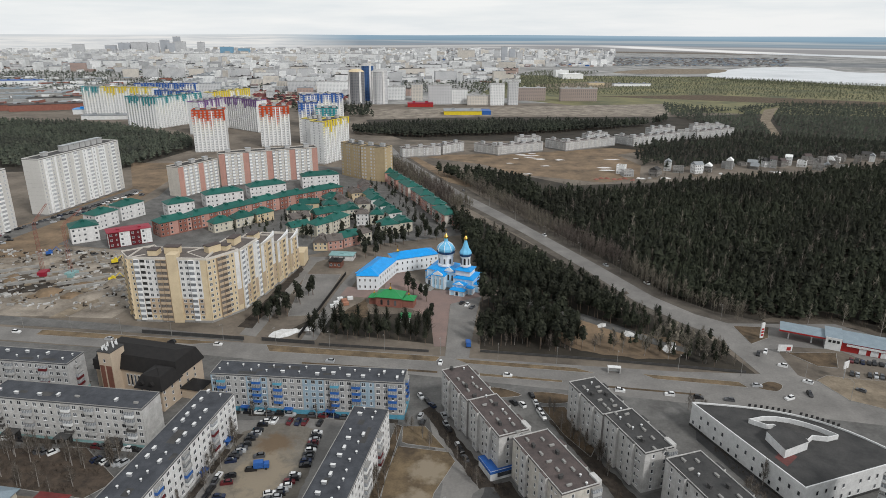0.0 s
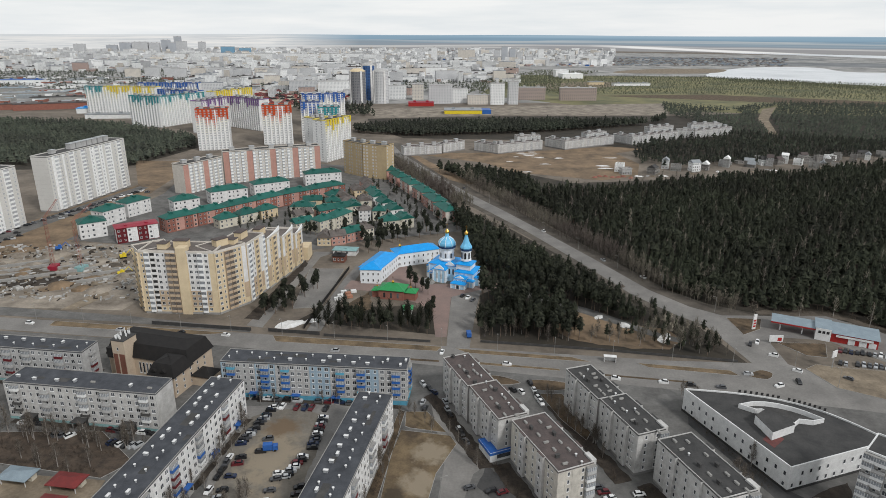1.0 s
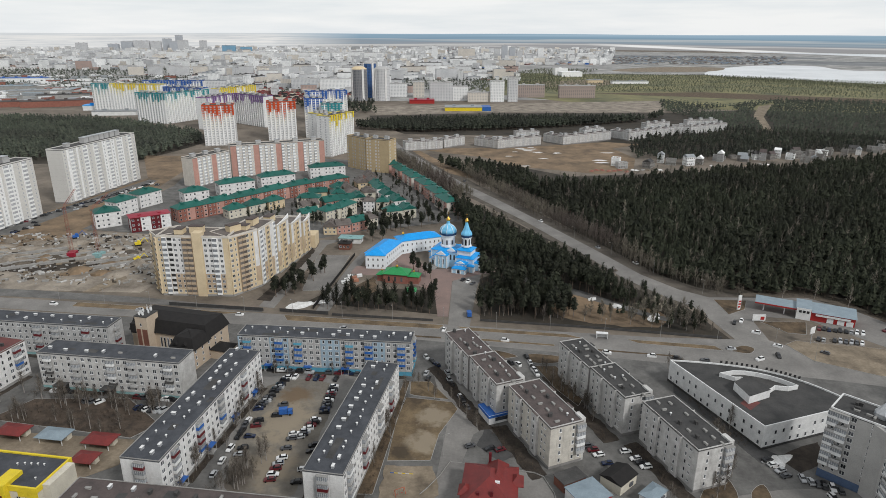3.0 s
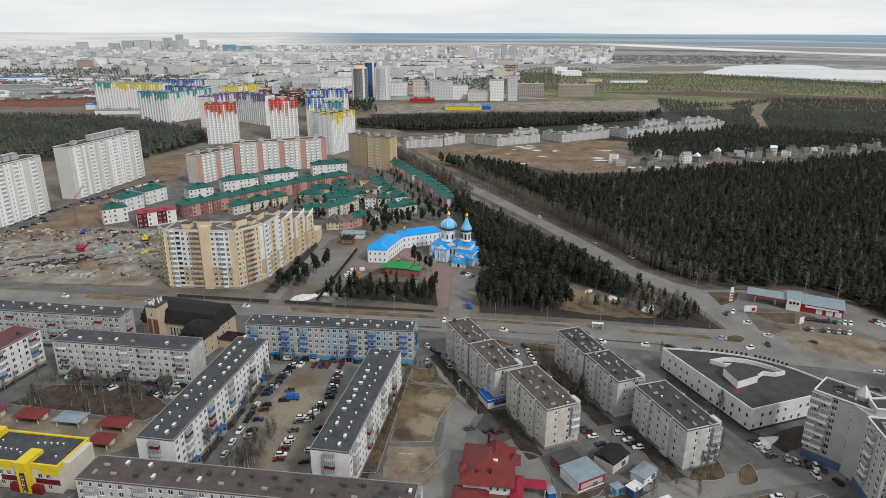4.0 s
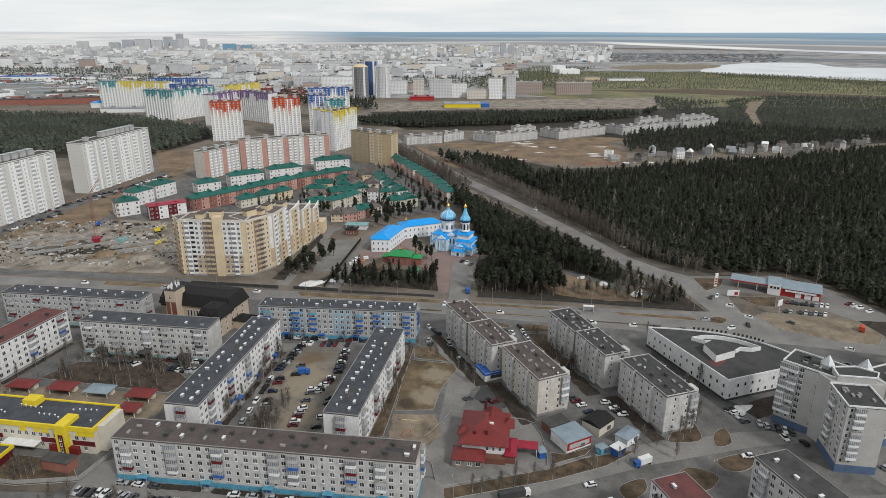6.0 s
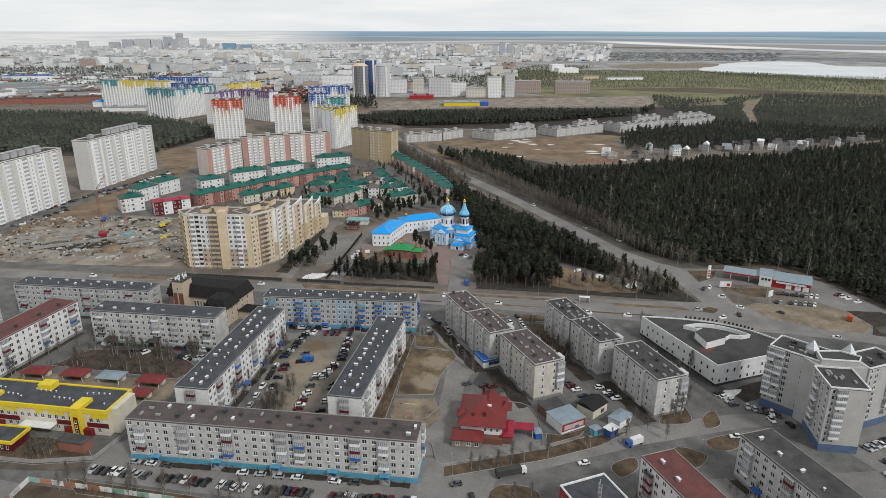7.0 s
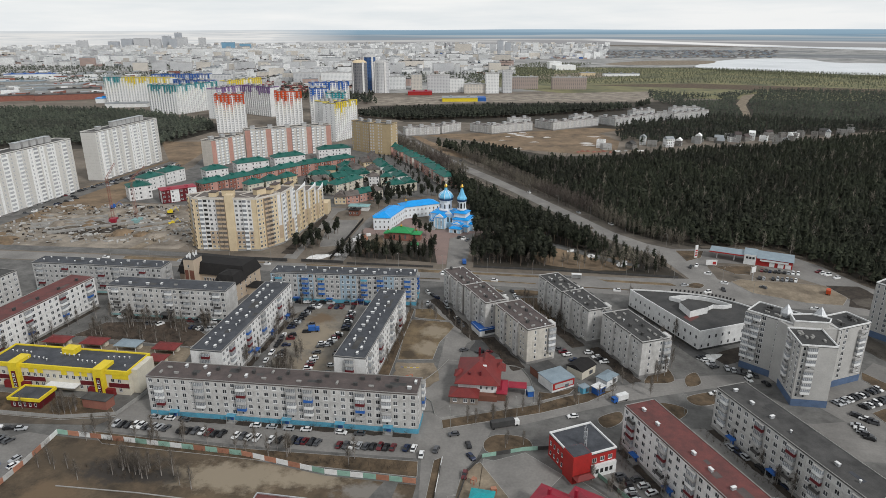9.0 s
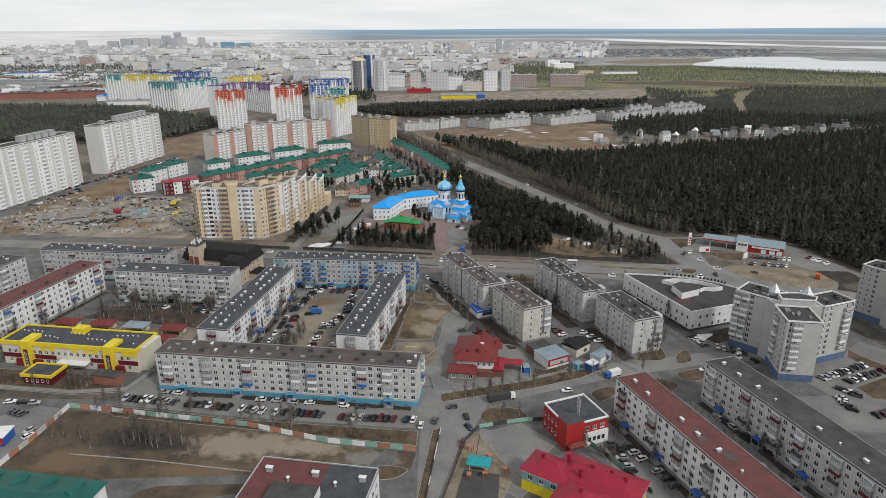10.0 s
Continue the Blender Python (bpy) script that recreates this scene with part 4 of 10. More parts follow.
# in front of the long block and to its south
lawn([(-116, 79.5), (-68, 71), (-9, 64.5), (-9, 57.5), (-70, 67), (-109, 73)], "brown strip between parking row and fence")
patch("sports_field", [(-126, 77), (-63, 66.5), (-36, 58), (-9, 54), (-10, 47), (-30, 40), (-58, 36), (-110, 24), (-150, 30), (-131, 50)], 0.1, M_FIELD, "trampled brown field inside a board fence", "field")
patch("footpath", [(-97, 41.8), (-76, 43), (-55, 43.8), (-24, 45), (-18, 56), (-14, 56), (-17, 42), (-54, 40), (-80, 39), (-84, 37), (-87, 30), (-94, 30)], 0.14, M_ASPHALT, "pale asphalt footpath", "path")
# south-east yards
lawn([(-1.9, 86.2), (12, 90.3), (30.3, 95.4), (42.9, 101.2), (60.6, 105.6), (48.8, 97.5), (31.4, 90.6), (-1.5, 81.6)], "long brown verge with bushes")
lawn([(11.5, 74), (15.5, 78), (24, 77), (26.5, 72.5), (22.5, 70), (13, 69)], "brown mound inside a kerb", rounded=True)
lawn([(50.5, 87.5), (58.5, 91.5), (58, 86), (52, 82)], "brown traffic island", rounded=True)
lawn([(67.5, 89.5), (74, 97), (82, 93), (76, 86.5)], "brown traffic island", rounded=True)
lawn([(85, 101), (98, 104.5), (93.5, 97), (86.5, 95.5)], "brown traffic island", rounded=True)
lawn([(89, 114.5), (94, 118), (93, 110), (87.5, 108)], "brown traffic island", rounded=True)
lawn([(75, 110), (84, 112), (83, 124), (73, 112)], "brown border at the foot of the block", rounded=True)
lawn([(30, 19), (48, 45), (35, 60), (24, 46)], "yard beside the kindergarten", top=M_ASPHALT)
lawn([(-152, 161), (-118, 162), (-100, 146), (-106, 138), (-160, 148)], "rough brown lawn with bare trees", top=M_LITTER)
patch("kindergarten_yard", [(-172, 143), (-104, 137), (-103, 124), (-112, 117), (-168, 127)], 0.12, M_SAND, "sandy play yard with shelters", "yard")
lawn([(-168, 104), (-120, 98), (-112, 88), (-130, 86), (-172, 92)], "bare ground before the yellow school")
patch("sand_spit", smooth_ring([(560, 2190), (850, 2200), (1000, 2440), (800, 2480), (600, 2330)]), 0.12, M_SAND, "sandy spit beside the frozen lake", "sand")
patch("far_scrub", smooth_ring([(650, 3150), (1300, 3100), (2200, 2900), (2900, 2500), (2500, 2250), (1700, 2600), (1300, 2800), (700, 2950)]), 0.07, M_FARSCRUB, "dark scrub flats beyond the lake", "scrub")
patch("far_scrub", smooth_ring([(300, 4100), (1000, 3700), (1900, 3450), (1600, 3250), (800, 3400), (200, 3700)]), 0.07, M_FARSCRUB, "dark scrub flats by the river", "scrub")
patch("stadium_ground", [(170, 1530), (370, 1600), (500, 1750), (380, 1800), (230, 1710)], 0.1, M_SAND, "bare sandy ground by the sheds beyond the marsh", "ground")
patch("forest_track", [(426, 850), (438, 846), (496, 1000), (570, 1140), (600, 1190), (555, 1150), (484, 1010)], 0.1, M_SAND, "pale sandy track cut through the wood", "track")
for pts in ([(-9, 186), (-5, 190), (15, 146), (10, 144)], [(14, 146), (19, 148), (30, 122), (25, 119)], [(36, 180), (41, 182), (56, 140), (51, 138)], [(57, 137), (62, 139), (72, 112), (67, 110)]):
    patch("flower_bed", rough_ring(pts, 1.1, pts[0][0], 0.8), 0.13, M_DARK_SOIL, "dark soil bed at the foot of the block", "flower bed")
patch("dark_asphalt", [(86, 176), (84, 170), (98, 128), (106, 132), (100, 138)], 0.06, M_FRESH_ASPHALT, "fresh dark asphalt beside the shopping centre", "pavement")
patch("dark_asphalt", rough_ring([(12, 146), (20, 138), (22, 130), (16, 128), (9, 136)], 1.0, 17), 0.06, M_FRESH_ASPHALT, "fresh dark asphalt before the corner shop", "pavement")
patch("dark_asphalt", rough_ring([(104, 132), (122, 140), (118, 128), (108, 124)], 1.0, 18), 0.07, M_DARK_SOIL, "dark bare soil behind the tower", "ground")
lawn([(144, 91), (160.3, 98.6), (172, 96), (160, 78), (149.2, 82.5), (145.3, 83.7)], "brown lawn inside the parking lot")
patch("road_dust", [(-60, 221), (-4, 214.5), (-4, 213), (-60, 219)], 0.085, M_DRYGRASS, "narrow brown median strip", "median")
patch("road_dust", [(52, 206), (96, 199), (96, 197.8), (52, 204.6)], 0.085, M_DRYGRASS, "narrow brown median strip", "median")
snow = random.Random(64)
for i in range(16):
    x, y = snow.uniform(62, 178), snow.uniform(590, 715)
    r, q = snow.uniform(3, 9), snow.uniform(1.5, 4)
    patch("snow_patch", rough_ring([(x - r, y), (x - r * 0.3, y - q), (x + r, y - q * 0.4), (x + r * 0.5, y + q), (x - r * 0.4, y + q * 0.8)], 1.5, i, 2.0), 0.12, M_SNOW, "patch of old snow on the cleared soil", "snow", kind="stuff")
patch("concrete_edging", [(-112.3, 53.2), (-87.6, 50.4), (-55.6, 45.2), (-55.6, 44.9), (-87.6, 50.1), (-112.3, 52.9)], 0.3, M_KERB, "low concrete edging across the field", "edging")
patch("gravel_lot", [(-200, 60), (-146, 73), (-136, 79), (-127.4, 77), (-128.3, 62), (-131, 46), (-140, 30), (-200, 20)], 0.09, M_ROAD, "pale asphalt lot beside the board fence", "parking lot")
patch("mud_strip", [(-200, 76), (-150, 84), (-116, 83), (-112, 87), (-120, 86.5), (-172, 91), (-200, 88)], 0.08, M_VERGE, "muddy strip along the school fence", "ground")
lawn([(-4.1, 65), (-1.9, 66.5), (-6.5, 24), (-8.8, 24)], "narrow brown strip beside the street")
lawn([(-19.2, 47.6), (-12, 46.8), (-11.6, 45), (-15.3, 42.2), (-22, 42.6)], "scrap of brown lawn by the path", rounded=True)
lawn([(32.6, 104), (37, 103), (46.5, 107), (43.5, 103), (32, 98)], "brown bed before the small shop")
patch("station_back", rough_ring([(150, 268), (170, 269), (186, 266), (200, 252), (206, 238), (212, 216), (222, 196), (214, 193), (208, 206), (200, 234), (188, 258), (150, 264)], 1.4, 43), 0.055, M_VERGE, "brown ground behind the filling station", "ground")
patch("snow_patch", smooth_ring([(98.3, 129), (104, 132), (110, 132.6), (104, 127.5)]), 0.13, M_SNOW, "old snow on the dark soil", "snow", kind="stuff")
patch("slab_yard", [(-330, 300), (-298, 310), (-284, 400), (-262, 520), (-272, 524), (-300, 400), (-318, 340)], 0.06, M_ASPHALT, "asphalt drive before the tall slabs", "pavement")
# flat dark patch laid for the pit, no hollow modelled
patch("site_pit", smooth_ring([(-250, 300), (-215, 306), (-196, 316), (-206, 300), (-222, 292), (-244, 290)]), 0.07, M_DARK_SOIL, "flat dark patch for the foundation pit", "pit")
patch("site_track", [(-190, 262), (-182, 262), (-176, 282), (-190, 300), (-196, 298), (-184, 281)], 0.08, M_SAND, "sandy track into the building site", "track")
for pts, words in (([(-112, 80), (-66, 72.5), (-8, 66), (-8, 24), (3, 24), (8, 64), (14, 80), (62, 98), (100, 108), (128, 112), (128, 118), (98, 116), (60, 108), (20, 94), (0, 88), (-6, 91), (-100, 91), (-104, 100), (-112, 96)], "worn grey street before the long block"), ([(-7, 186), (4, 188), (16, 150), (8, 142), (2, 120), (-4, 92), (-10, 92), (-4, 120), (-1, 146)], "worn grey lane past the brown-roofed blocks"),
                   ([(66, 80), (84, 82), (110, 4), (94, -2)], "worn grey lane between two long blocks"), ([(42, 68), (52, 70), (80, -8), (64, -8)], "worn grey street along the red-roofed block"), ([(120, 112), (152, 114), (166, 126), (174, 116), (166, 106), (180, 60), (118, 66), (112, 84), (132, 86)], "pale asphalt of the parking lot by the tower")):
    patch("street", pts, 0.045, M_ROAD, words, "street")
patch("courtyard_asphalt", [(-80, 178), (-30, 182), (-28, 172), (-40, 104), (-68, 107), (-70, 120)], 0.042, M_ROAD, "dusty asphalt of the courtyard", "courtyard")


# ---- five-storey blocks round the courtyard ----
panel_block(-100.5, 89.6, -6.8, 91.6, 10.2, "long whitewashed five-storey panel block with cyan plinth and brown-grey roof", M_ROOF_BROWN, M_PANEL, "wbwnwsbwnwwbwnwwwbwbwwnwwbwwbwnw", 1,
            plinth=M_CYAN, balconies=("white", "maroon", "open", "grey", "white", "blue"), doors=(9, 29, 48, 66, 82), ends=("w.w", "w.b"), vent=("dark", "low", "dark", "shaft"), nvents=15, pair=True, door_kind="cyan")
panel_block(-81, 106.8, 81.6, 66.3, 12.0, "white five-storey panel block with dark blue-grey roof", M_ROOF_DARK, M_PANEL_WHITE, "wwbwnwwbwwnwbwwnwwbwwnww", 2, balconies=("white", "blue", "maroon", "grey"), ends=(".b.", "w.w"), nvents=15, doors=(8, 25, 42, 58))
panel_block(-28.8, 101.9, 80.6, 62.5, 11.6, "white five-storey panel block with dark roof and vents", M_ROOF_DARK, M_PANEL_WHITE, "wbwwnwbwwnwwbwwnwbwwnw", 3, balconies=("white", "maroon", "grey"), ends=(".b.", "w.w"), nvents=15)
panel_block(-84.0, 185.6, -4.5, 69.2, 9.6, "grey five-storey block with blue balconies and plinth", M_ROOF_DARK, M_PANEL_GREY, "wbwnwwbwnbwwwnwwwbwwbwnwwbw", 4, plinth=M_CYAN, balconies=("blue", "blueopen", "cyan"), ends=("w.w", "wbw"), nvents=12, doors=(12, 28, 43, 57), bays=(0, 5, 6, 7, 13, 14, 15, 21, 22))
panel_block(-154.0, 169.6, -7.4, 56.6, 10.5, "white five-storey panel block with turquoise plinth and porches", M_ROOF_DARK, M_PANEL, "wbwnwbwwnwbwwbwnwwbw", 5, plinth=M_AQUA, balconies=("open", "grey", "dark", "white"), ends=(".", "."), vent=("shaft", "low"), nvents=8, pair=False, doors=(9, 28, 46), door_kind="porch")
panel_block(-206.0, 199.2, -6.8, 68, 9.6, "grey five-storey panel block behind the brown-roofed house", M_ROOF_DARK, M_PANEL_GREY, "wbwnwwbwwnwwwbwwbwnwwbwww", 6, plinth=M_AQUA, balconies=("open", "grey", "maroon"), ends=("w.w", ".b."), nvents=8)
panel_block(-186.0, 91.0, 76.5, 91, 12.5, "white five-storey block with faded red roof", M_ROOF_RED, M_PANEL_WHITE, "wbwwnwbwwnwwbwwnwbwwnwwbwwnwbw", 7, balconies=("white", "maroon", "grey", "blue"), ends=("w.w", "..."), vent=("dark",), nvents=8, pair=False)
panel_block(-219.0, 137.5, 76.0, 52, 12.0, "grey-roofed white five-storey block", M_ROOF_GREY, M_PANEL, "wbwwnwbwwnwwbwwnw", 8, balconies=("white", "grey"), ends=("w.w", "w.w"), nvents=4)
panel_block(54.3, 72.8, -70.8, 84, 10.6, "long five-storey block with faded red roof, curving row of balconies", M_ROOF_RED, M_PANEL_WHITE, "wbwwnwbwwnbwwwbwwnwbwwbwnbww", 9, balconies=("white", "dark", "maroon", "grey"), ends=("w.w", "w.w"), nvents=11, pair=False, doors=(8, 24, 41, 58, 74), plinth=M_CONCRETE, rear="wwnw")
panel_block(86.6, 83.4, -72.5, 84, 11.0, "long grey five-storey block with dark roof", M_ROOF_GREY, M_PANEL, "wbwwwnbwwwbwwbwwnbwwbwnwbwww", 10, balconies=("white", "dark", "maroon", "grey"), ends=("w.w", "w.w"), nvents=11, pair=False, doors=(10, 27, 44, 60), plinth=M_CONCRETE)


# ---- stepped brick-panel blocks with brown and black roofs ----
def stepped_block(x, y, heading, L, W, roof, seed, label, H=14.8, cols="", blue_shop=False, wall=None):
    """Two or three sections that step forward, with a thin pale parapet and long low vents."""
    rng = random.Random(seed)
    b = thing("apartment_block", x, y, heading, label, "apartment building", "stepped apartment blocks")
    core, g, back = Geo(), Geo(), []
    n = 2 if L > 32 else 1
    for k in range(n):
        s0, s1 = L * k / n, L * (k + 1) / n
        sh = 0.7 * k
        core.box(s0, s1, sh, W + sh, 0, H - 0.36)
        facade(b, g, back, s0, sh, 0, s1 - s0, cols or ".n.|sn.n.|w.ns.", 5, 1.0, (H - 1.5) / 5, True, ("grey",), rng)
        facade(b, g, back, s1, W + sh, 180, s1 - s0, "wwbwwbww", 5, 1.0, (H - 1.5) / 5, False, ("grey",), rng)
        flat_roof(b, s1 - s0, W, H + 0.01 * k, roof, M_PANEL, 0.14, 0.3, s0, sh)
        vents(b, s1 - s0, W, H + 0.01 * k, 7, rng, ("low", "low", "dark", "pipe"), True, s0, sh)
        for u in (0.22, 0.62):
            for y0, y1, front in ((sh - 0.9, sh - 0.07, True), (sh + W + 0.07, sh + W + 0.9, False)):
                bay = Geo()
                x0 = s0 + (s1 - s0) * u
                bay.box(x0, x0 + 3.4, y0, y1, 0.6, H + 0.3, 0, 1)
                p = part("bay", bay, [M_PANEL, roof], b)
                if front:
                    for j in range(5):
                        part("window", WIN["n"][0], None, p, at=pose(x0 + 1.7, y0 - 0.01, 1.9 + j * (H - 1.5) / 5))
    facade(b, g, back, L, sh, 90, W, ".n.nb", 5, 1.0, (H - 1.5) / 5, True, ("white", "grey"), rng)
    facade(b, g, back, 0, W, 270, W, ".ww.", 5, 1.0, (H - 1.5) / 5, False, ("grey",), rng)
    p = Geo()
    p.box(L - 4, L - 0.2, sh + W - 0.6, sh + W + 0.9, 0, H + 0.6)
    part("chimney", p, [M_PANEL], b)
    part("wall", core, [M_SEAM], b)
    part("wall_cladding", g, [wall or M_PANEL], b)
    joined("rear_glazing", back, b, "")
    if blue_shop:
        q = Geo()
        q.box(L - 7.5, L + 0.8, -2.2, W * 0.55, 0, 3.6, 0, 1)
        q.box(L - 7.7, L + 1.0, -2.4, W * 0.57, 2.6, 3.4, 1)
        q.box(L + 0.82, L + 0.9, 0.2, W * 0.5, 1.0, 2.4, 2)
        part("shop_front", q, [M_WHITE, M_BLUE, M_GLASS], b, "white and blue shop on the ground floor")
    return b


stepped_block(-1.9, 189.0, -66.8, 43.4, 10.2, M_ROOF_BROWN, 21, "grey five-storey block with brown roof and blue corner shop", blue_shop=True)
stepped_block(20.0, 148.8, -66.8, 26.8, 11.8, M_ROOF_BROWN, 22, "cream-grey five-storey block with brown roof", wall=M_CREAM_PANEL)
stepped_block(42.4, 181.6, -70.2, 42.4, 10.0, M_ROOF_BLACK, 23, "grey five-storey block with black roof")
stepped_block(62.6, 139.6, -71.0, 27.0, 11.8, M_ROOF_BLACK, 24, "grey five-storey block with black roof and blue-stained foot")


# ---- fan-shaped shopping centre with a curved roof edge ----
def shopping_centre():
    b = thing("shopping_centre", 100.9, 135.2, 0, "white fan-shaped two-storey shopping centre with black roof", "shopping centre")
    H = 8.6
    a, w = radians(110.5), radians(20.0)
    pa, pb = Vector((math.cos(a), math.sin(a))) * 46.5, Vector((math.cos(w), math.sin(w))) * 40
    arc = []
    for i in range(15):
        t = i / 14
        p = pb * (1 - t) + pa * t
        out = Vector((math.sin(a) * 0.75, 0.62)) * math.sin(math.pi * t) * 10.5
        arc.append((p.x + out.x, p.y + out.y))
    poly = [(0, 0)] + arc
    body, top, rim = Geo(), Geo(), Geo()
    body.prism(poly, 0, H - 0.3)
    top.prism([(x * 0.985 + 0.35, y * 0.985 + 0.5) for x, y in poly], H - 0.3, H)
    n = len(poly)
    for i in range(n):
        p, q = Vector(poly[i]), Vector(poly[(i + 1) % n])
        d = (q - p).normalized()
        o = Vector((d.y, -d.x))
        high = H + 0.5
        c = [p + o * 0.2, q + o * 0.2, q - o * 0.2, p - o * 0.2]
        rim.prism([(v.x, v.y) for v in c], H - 0.6, high)
    part("wall", body, [M_WHITE], b)
    part("roof", top, [M_ROOF_BLACK], b)
    part("parapet", rim, [M_WHITE], b, "broad white parapet")
    win = window_mesh(1.0, 1.5, 0)
    for ang, ln, off in ((290.5, 46.5, pa), (20.0, 40, Vector((0, 0)))):
        for i in range(14 if ang > 100 else 12):
            for z in (1.4, 5.0):
                s = ln * (i + 0.5) / (14 if ang > 100 else 12)
                if (i * 7 + int(z)) % 5 == 0:
                    continue
                part("window", win, None, b, at=pose(off.x + s * math.cos(radians(ang)), off.y + s * math.sin(radians(ang)), z, 0, 0, ang) @ pose(0, -0.03, 0))
    crescent = [(-2.2, 31.9), (3.3, 33.6), (7.4, 33.5), (11.4, 32.4), (15.2, 30.4), (18.3, 28), (22.3, 23.5), (18.2, 22.1), (13.9, 22.9), (11.2, 20.7), (4.3, 28.7), (2.1, 28.6)]
    mid, n = Geo(), len(crescent)
    pts = [Vector(p) for p in crescent]
    for r, z in ((0.0, H + 0.004), (0.0, H + 1.7), (0.4, H + 1.7), (0.4, H + 0.004)):
        for i in range(n):
            e0, e1 = (pts[i] - pts[i - 1]).normalized(), (pts[(i + 1) % n] - pts[i]).normalized()
            o = Vector((e0.y + e1.y, -e0.x - e1.x)).normalized() * r
            mid.v.append((pts[i].x + o.x, pts[i].y + o.y, z))
    for j in range(4):
        for i in range(n):
            k = (i + 1) % n
            mid.f.append((j * n + i, j * n + k, ((j + 1) % 4) * n + k, ((j + 1) % 4) * n + i))
            mid.m.append(0)
    part("roof_wall", mid, [M_WHITE], b, "white wall round the roof light well")
    well = Geo()
    well.prism([(p.x, p.y) for p in pts], H + 0.004, H + 0.05)
    part("light_well", well, [M_ROOF_GREY], b)
    hut = Geo()
    hut.prism([(-0.7, 23), (0.6, 13.5), (9.7, 17.9), (9.8, 21.4), (4.4, 26.8)], H + 0.06, H + 3.0, 0, 1)
    part("roof_house", hut, [M_WHITE, M_ROOF_BLACK], b, "small white house on the roof")
    patch_r = Geo()
    patch_r.prism([(3 + pa.x * 0.3, 1 + pa.y * 0.3), (3 + pa.x * 0.2, 1 + pa.y * 0.2), (9 + pa.x * 0.24, 4 + pa.y * 0.24), (8 + pa.x * 0.33, 4 + pa.y * 0.33)], H + 0.004, H + 0.03)
    part("roof_patch", patch_r, [M_ROOF_RED], b, "faded red patch of roofing")
    for i in range(17):
        if i == 8:
            continue
        t = 0.34 + i * 0.026
        p = pb * (1 - t) + pa * t + Vector((math.sin(a) * 0.75, 0.62)) * math.sin(math.pi * t) * 10.5
        sign = Geo()
        sign.box(p.x - 0.4, p.x + 0.4, p.y - 0.1, p.y + 0.1, H + 0.75, H + 1.75)
        part("sign_letter", sign, [M_DARK], b)
    plinth = Geo()
    plinth.prism([(x * 1.005 - 0.1, y * 1.005 - 0.15) for x, y in poly], 0, 0.9)
    part("plinth", plinth, [M_ROOF_BLACK], b)


shopping_centre()


# ---- nine-storey tower pair ----
def tower_wing(b, x, y, ang, L, W, H, seed, single, front_cols, right_cols, left_cols, floors=9):
    """A wing whose front runs from (x, y) along ang, with balcony stacks and a white roof rim."""
    rng = random.Random(seed)
    core, g, back = Geo(), Geo(), []
    d, n = Vector((math.cos(radians(ang)), math.sin(radians(ang)))), Vector((-math.sin(radians(ang)), math.cos(radians(ang))))
    p0 = Vector((x, y))
    p1, p2, p3 = p0 + d * L, p0 + d * L + n * W, p0 + n * W
    quad = [(p.x, p.y) for p in (p0, p1, p2, p3)]
    core.prism(quad, 0, H - 0.3)
    fh = (H - 3.2) / floors
    for p, a, ln, cols, sg in ((p0, ang, L, front_cols, single), (p1, ang + 90, W, right_cols, single), (p2, ang + 180, L, "wbw", False), (p3, ang + 270, W, left_cols, single)):
        facade(b, g, back, p.x, p.y, a, ln, cols, floors, 2.8, fh, sg, ("white", "white", "open"), rng, gap=0.006)
    part("wing_wall", core, [M_TOWER], b)
    part("wall_cladding", g, [M_TOWER], b)
    foot = Geo()
    foot.prism([(p.x, p.y) for p in (p0 - (d + n) * 0.12, p1 + (d - n) * 0.12, p2 + (d + n) * 0.12, p3 + (n - d) * 0.12)], 0, 2.7)
    part("plinth", foot, [M_SLATE], b, "slate-blue painted foot")
    joined("rear_glazing", back, b, "")
    top = Geo()
    top.prism(quad, H - 0.3, H)
    part("roof", top, [M_ROOF_BLACK], b)
    for p, q in ((p0, p1), (p1, p2), (p2, p3), (p3, p0)):
        rim, e = Geo(), (q - p).normalized()
        o = Vector((e.y, -e.x))
        rim.prism([(v.x, v.y) for v in (p + o * 0.12, q + o * 0.12, q - o * 0.2, p - o * 0.2)], H + 0.004, H + 0.5)
        part("parapet", rim, [M_WHITE], b)
    for i in range(7):
        c = p0 + d * L * rng.uniform(0.2, 0.8) + n * W * rng.uniform(0.2, 0.8)
        part("vent", VENT[rng.choice(("low", "dark", "low"))], None, b, at=pose(c.x, c.y, H, 0, 0, ang + rng.choice((0, 90))))


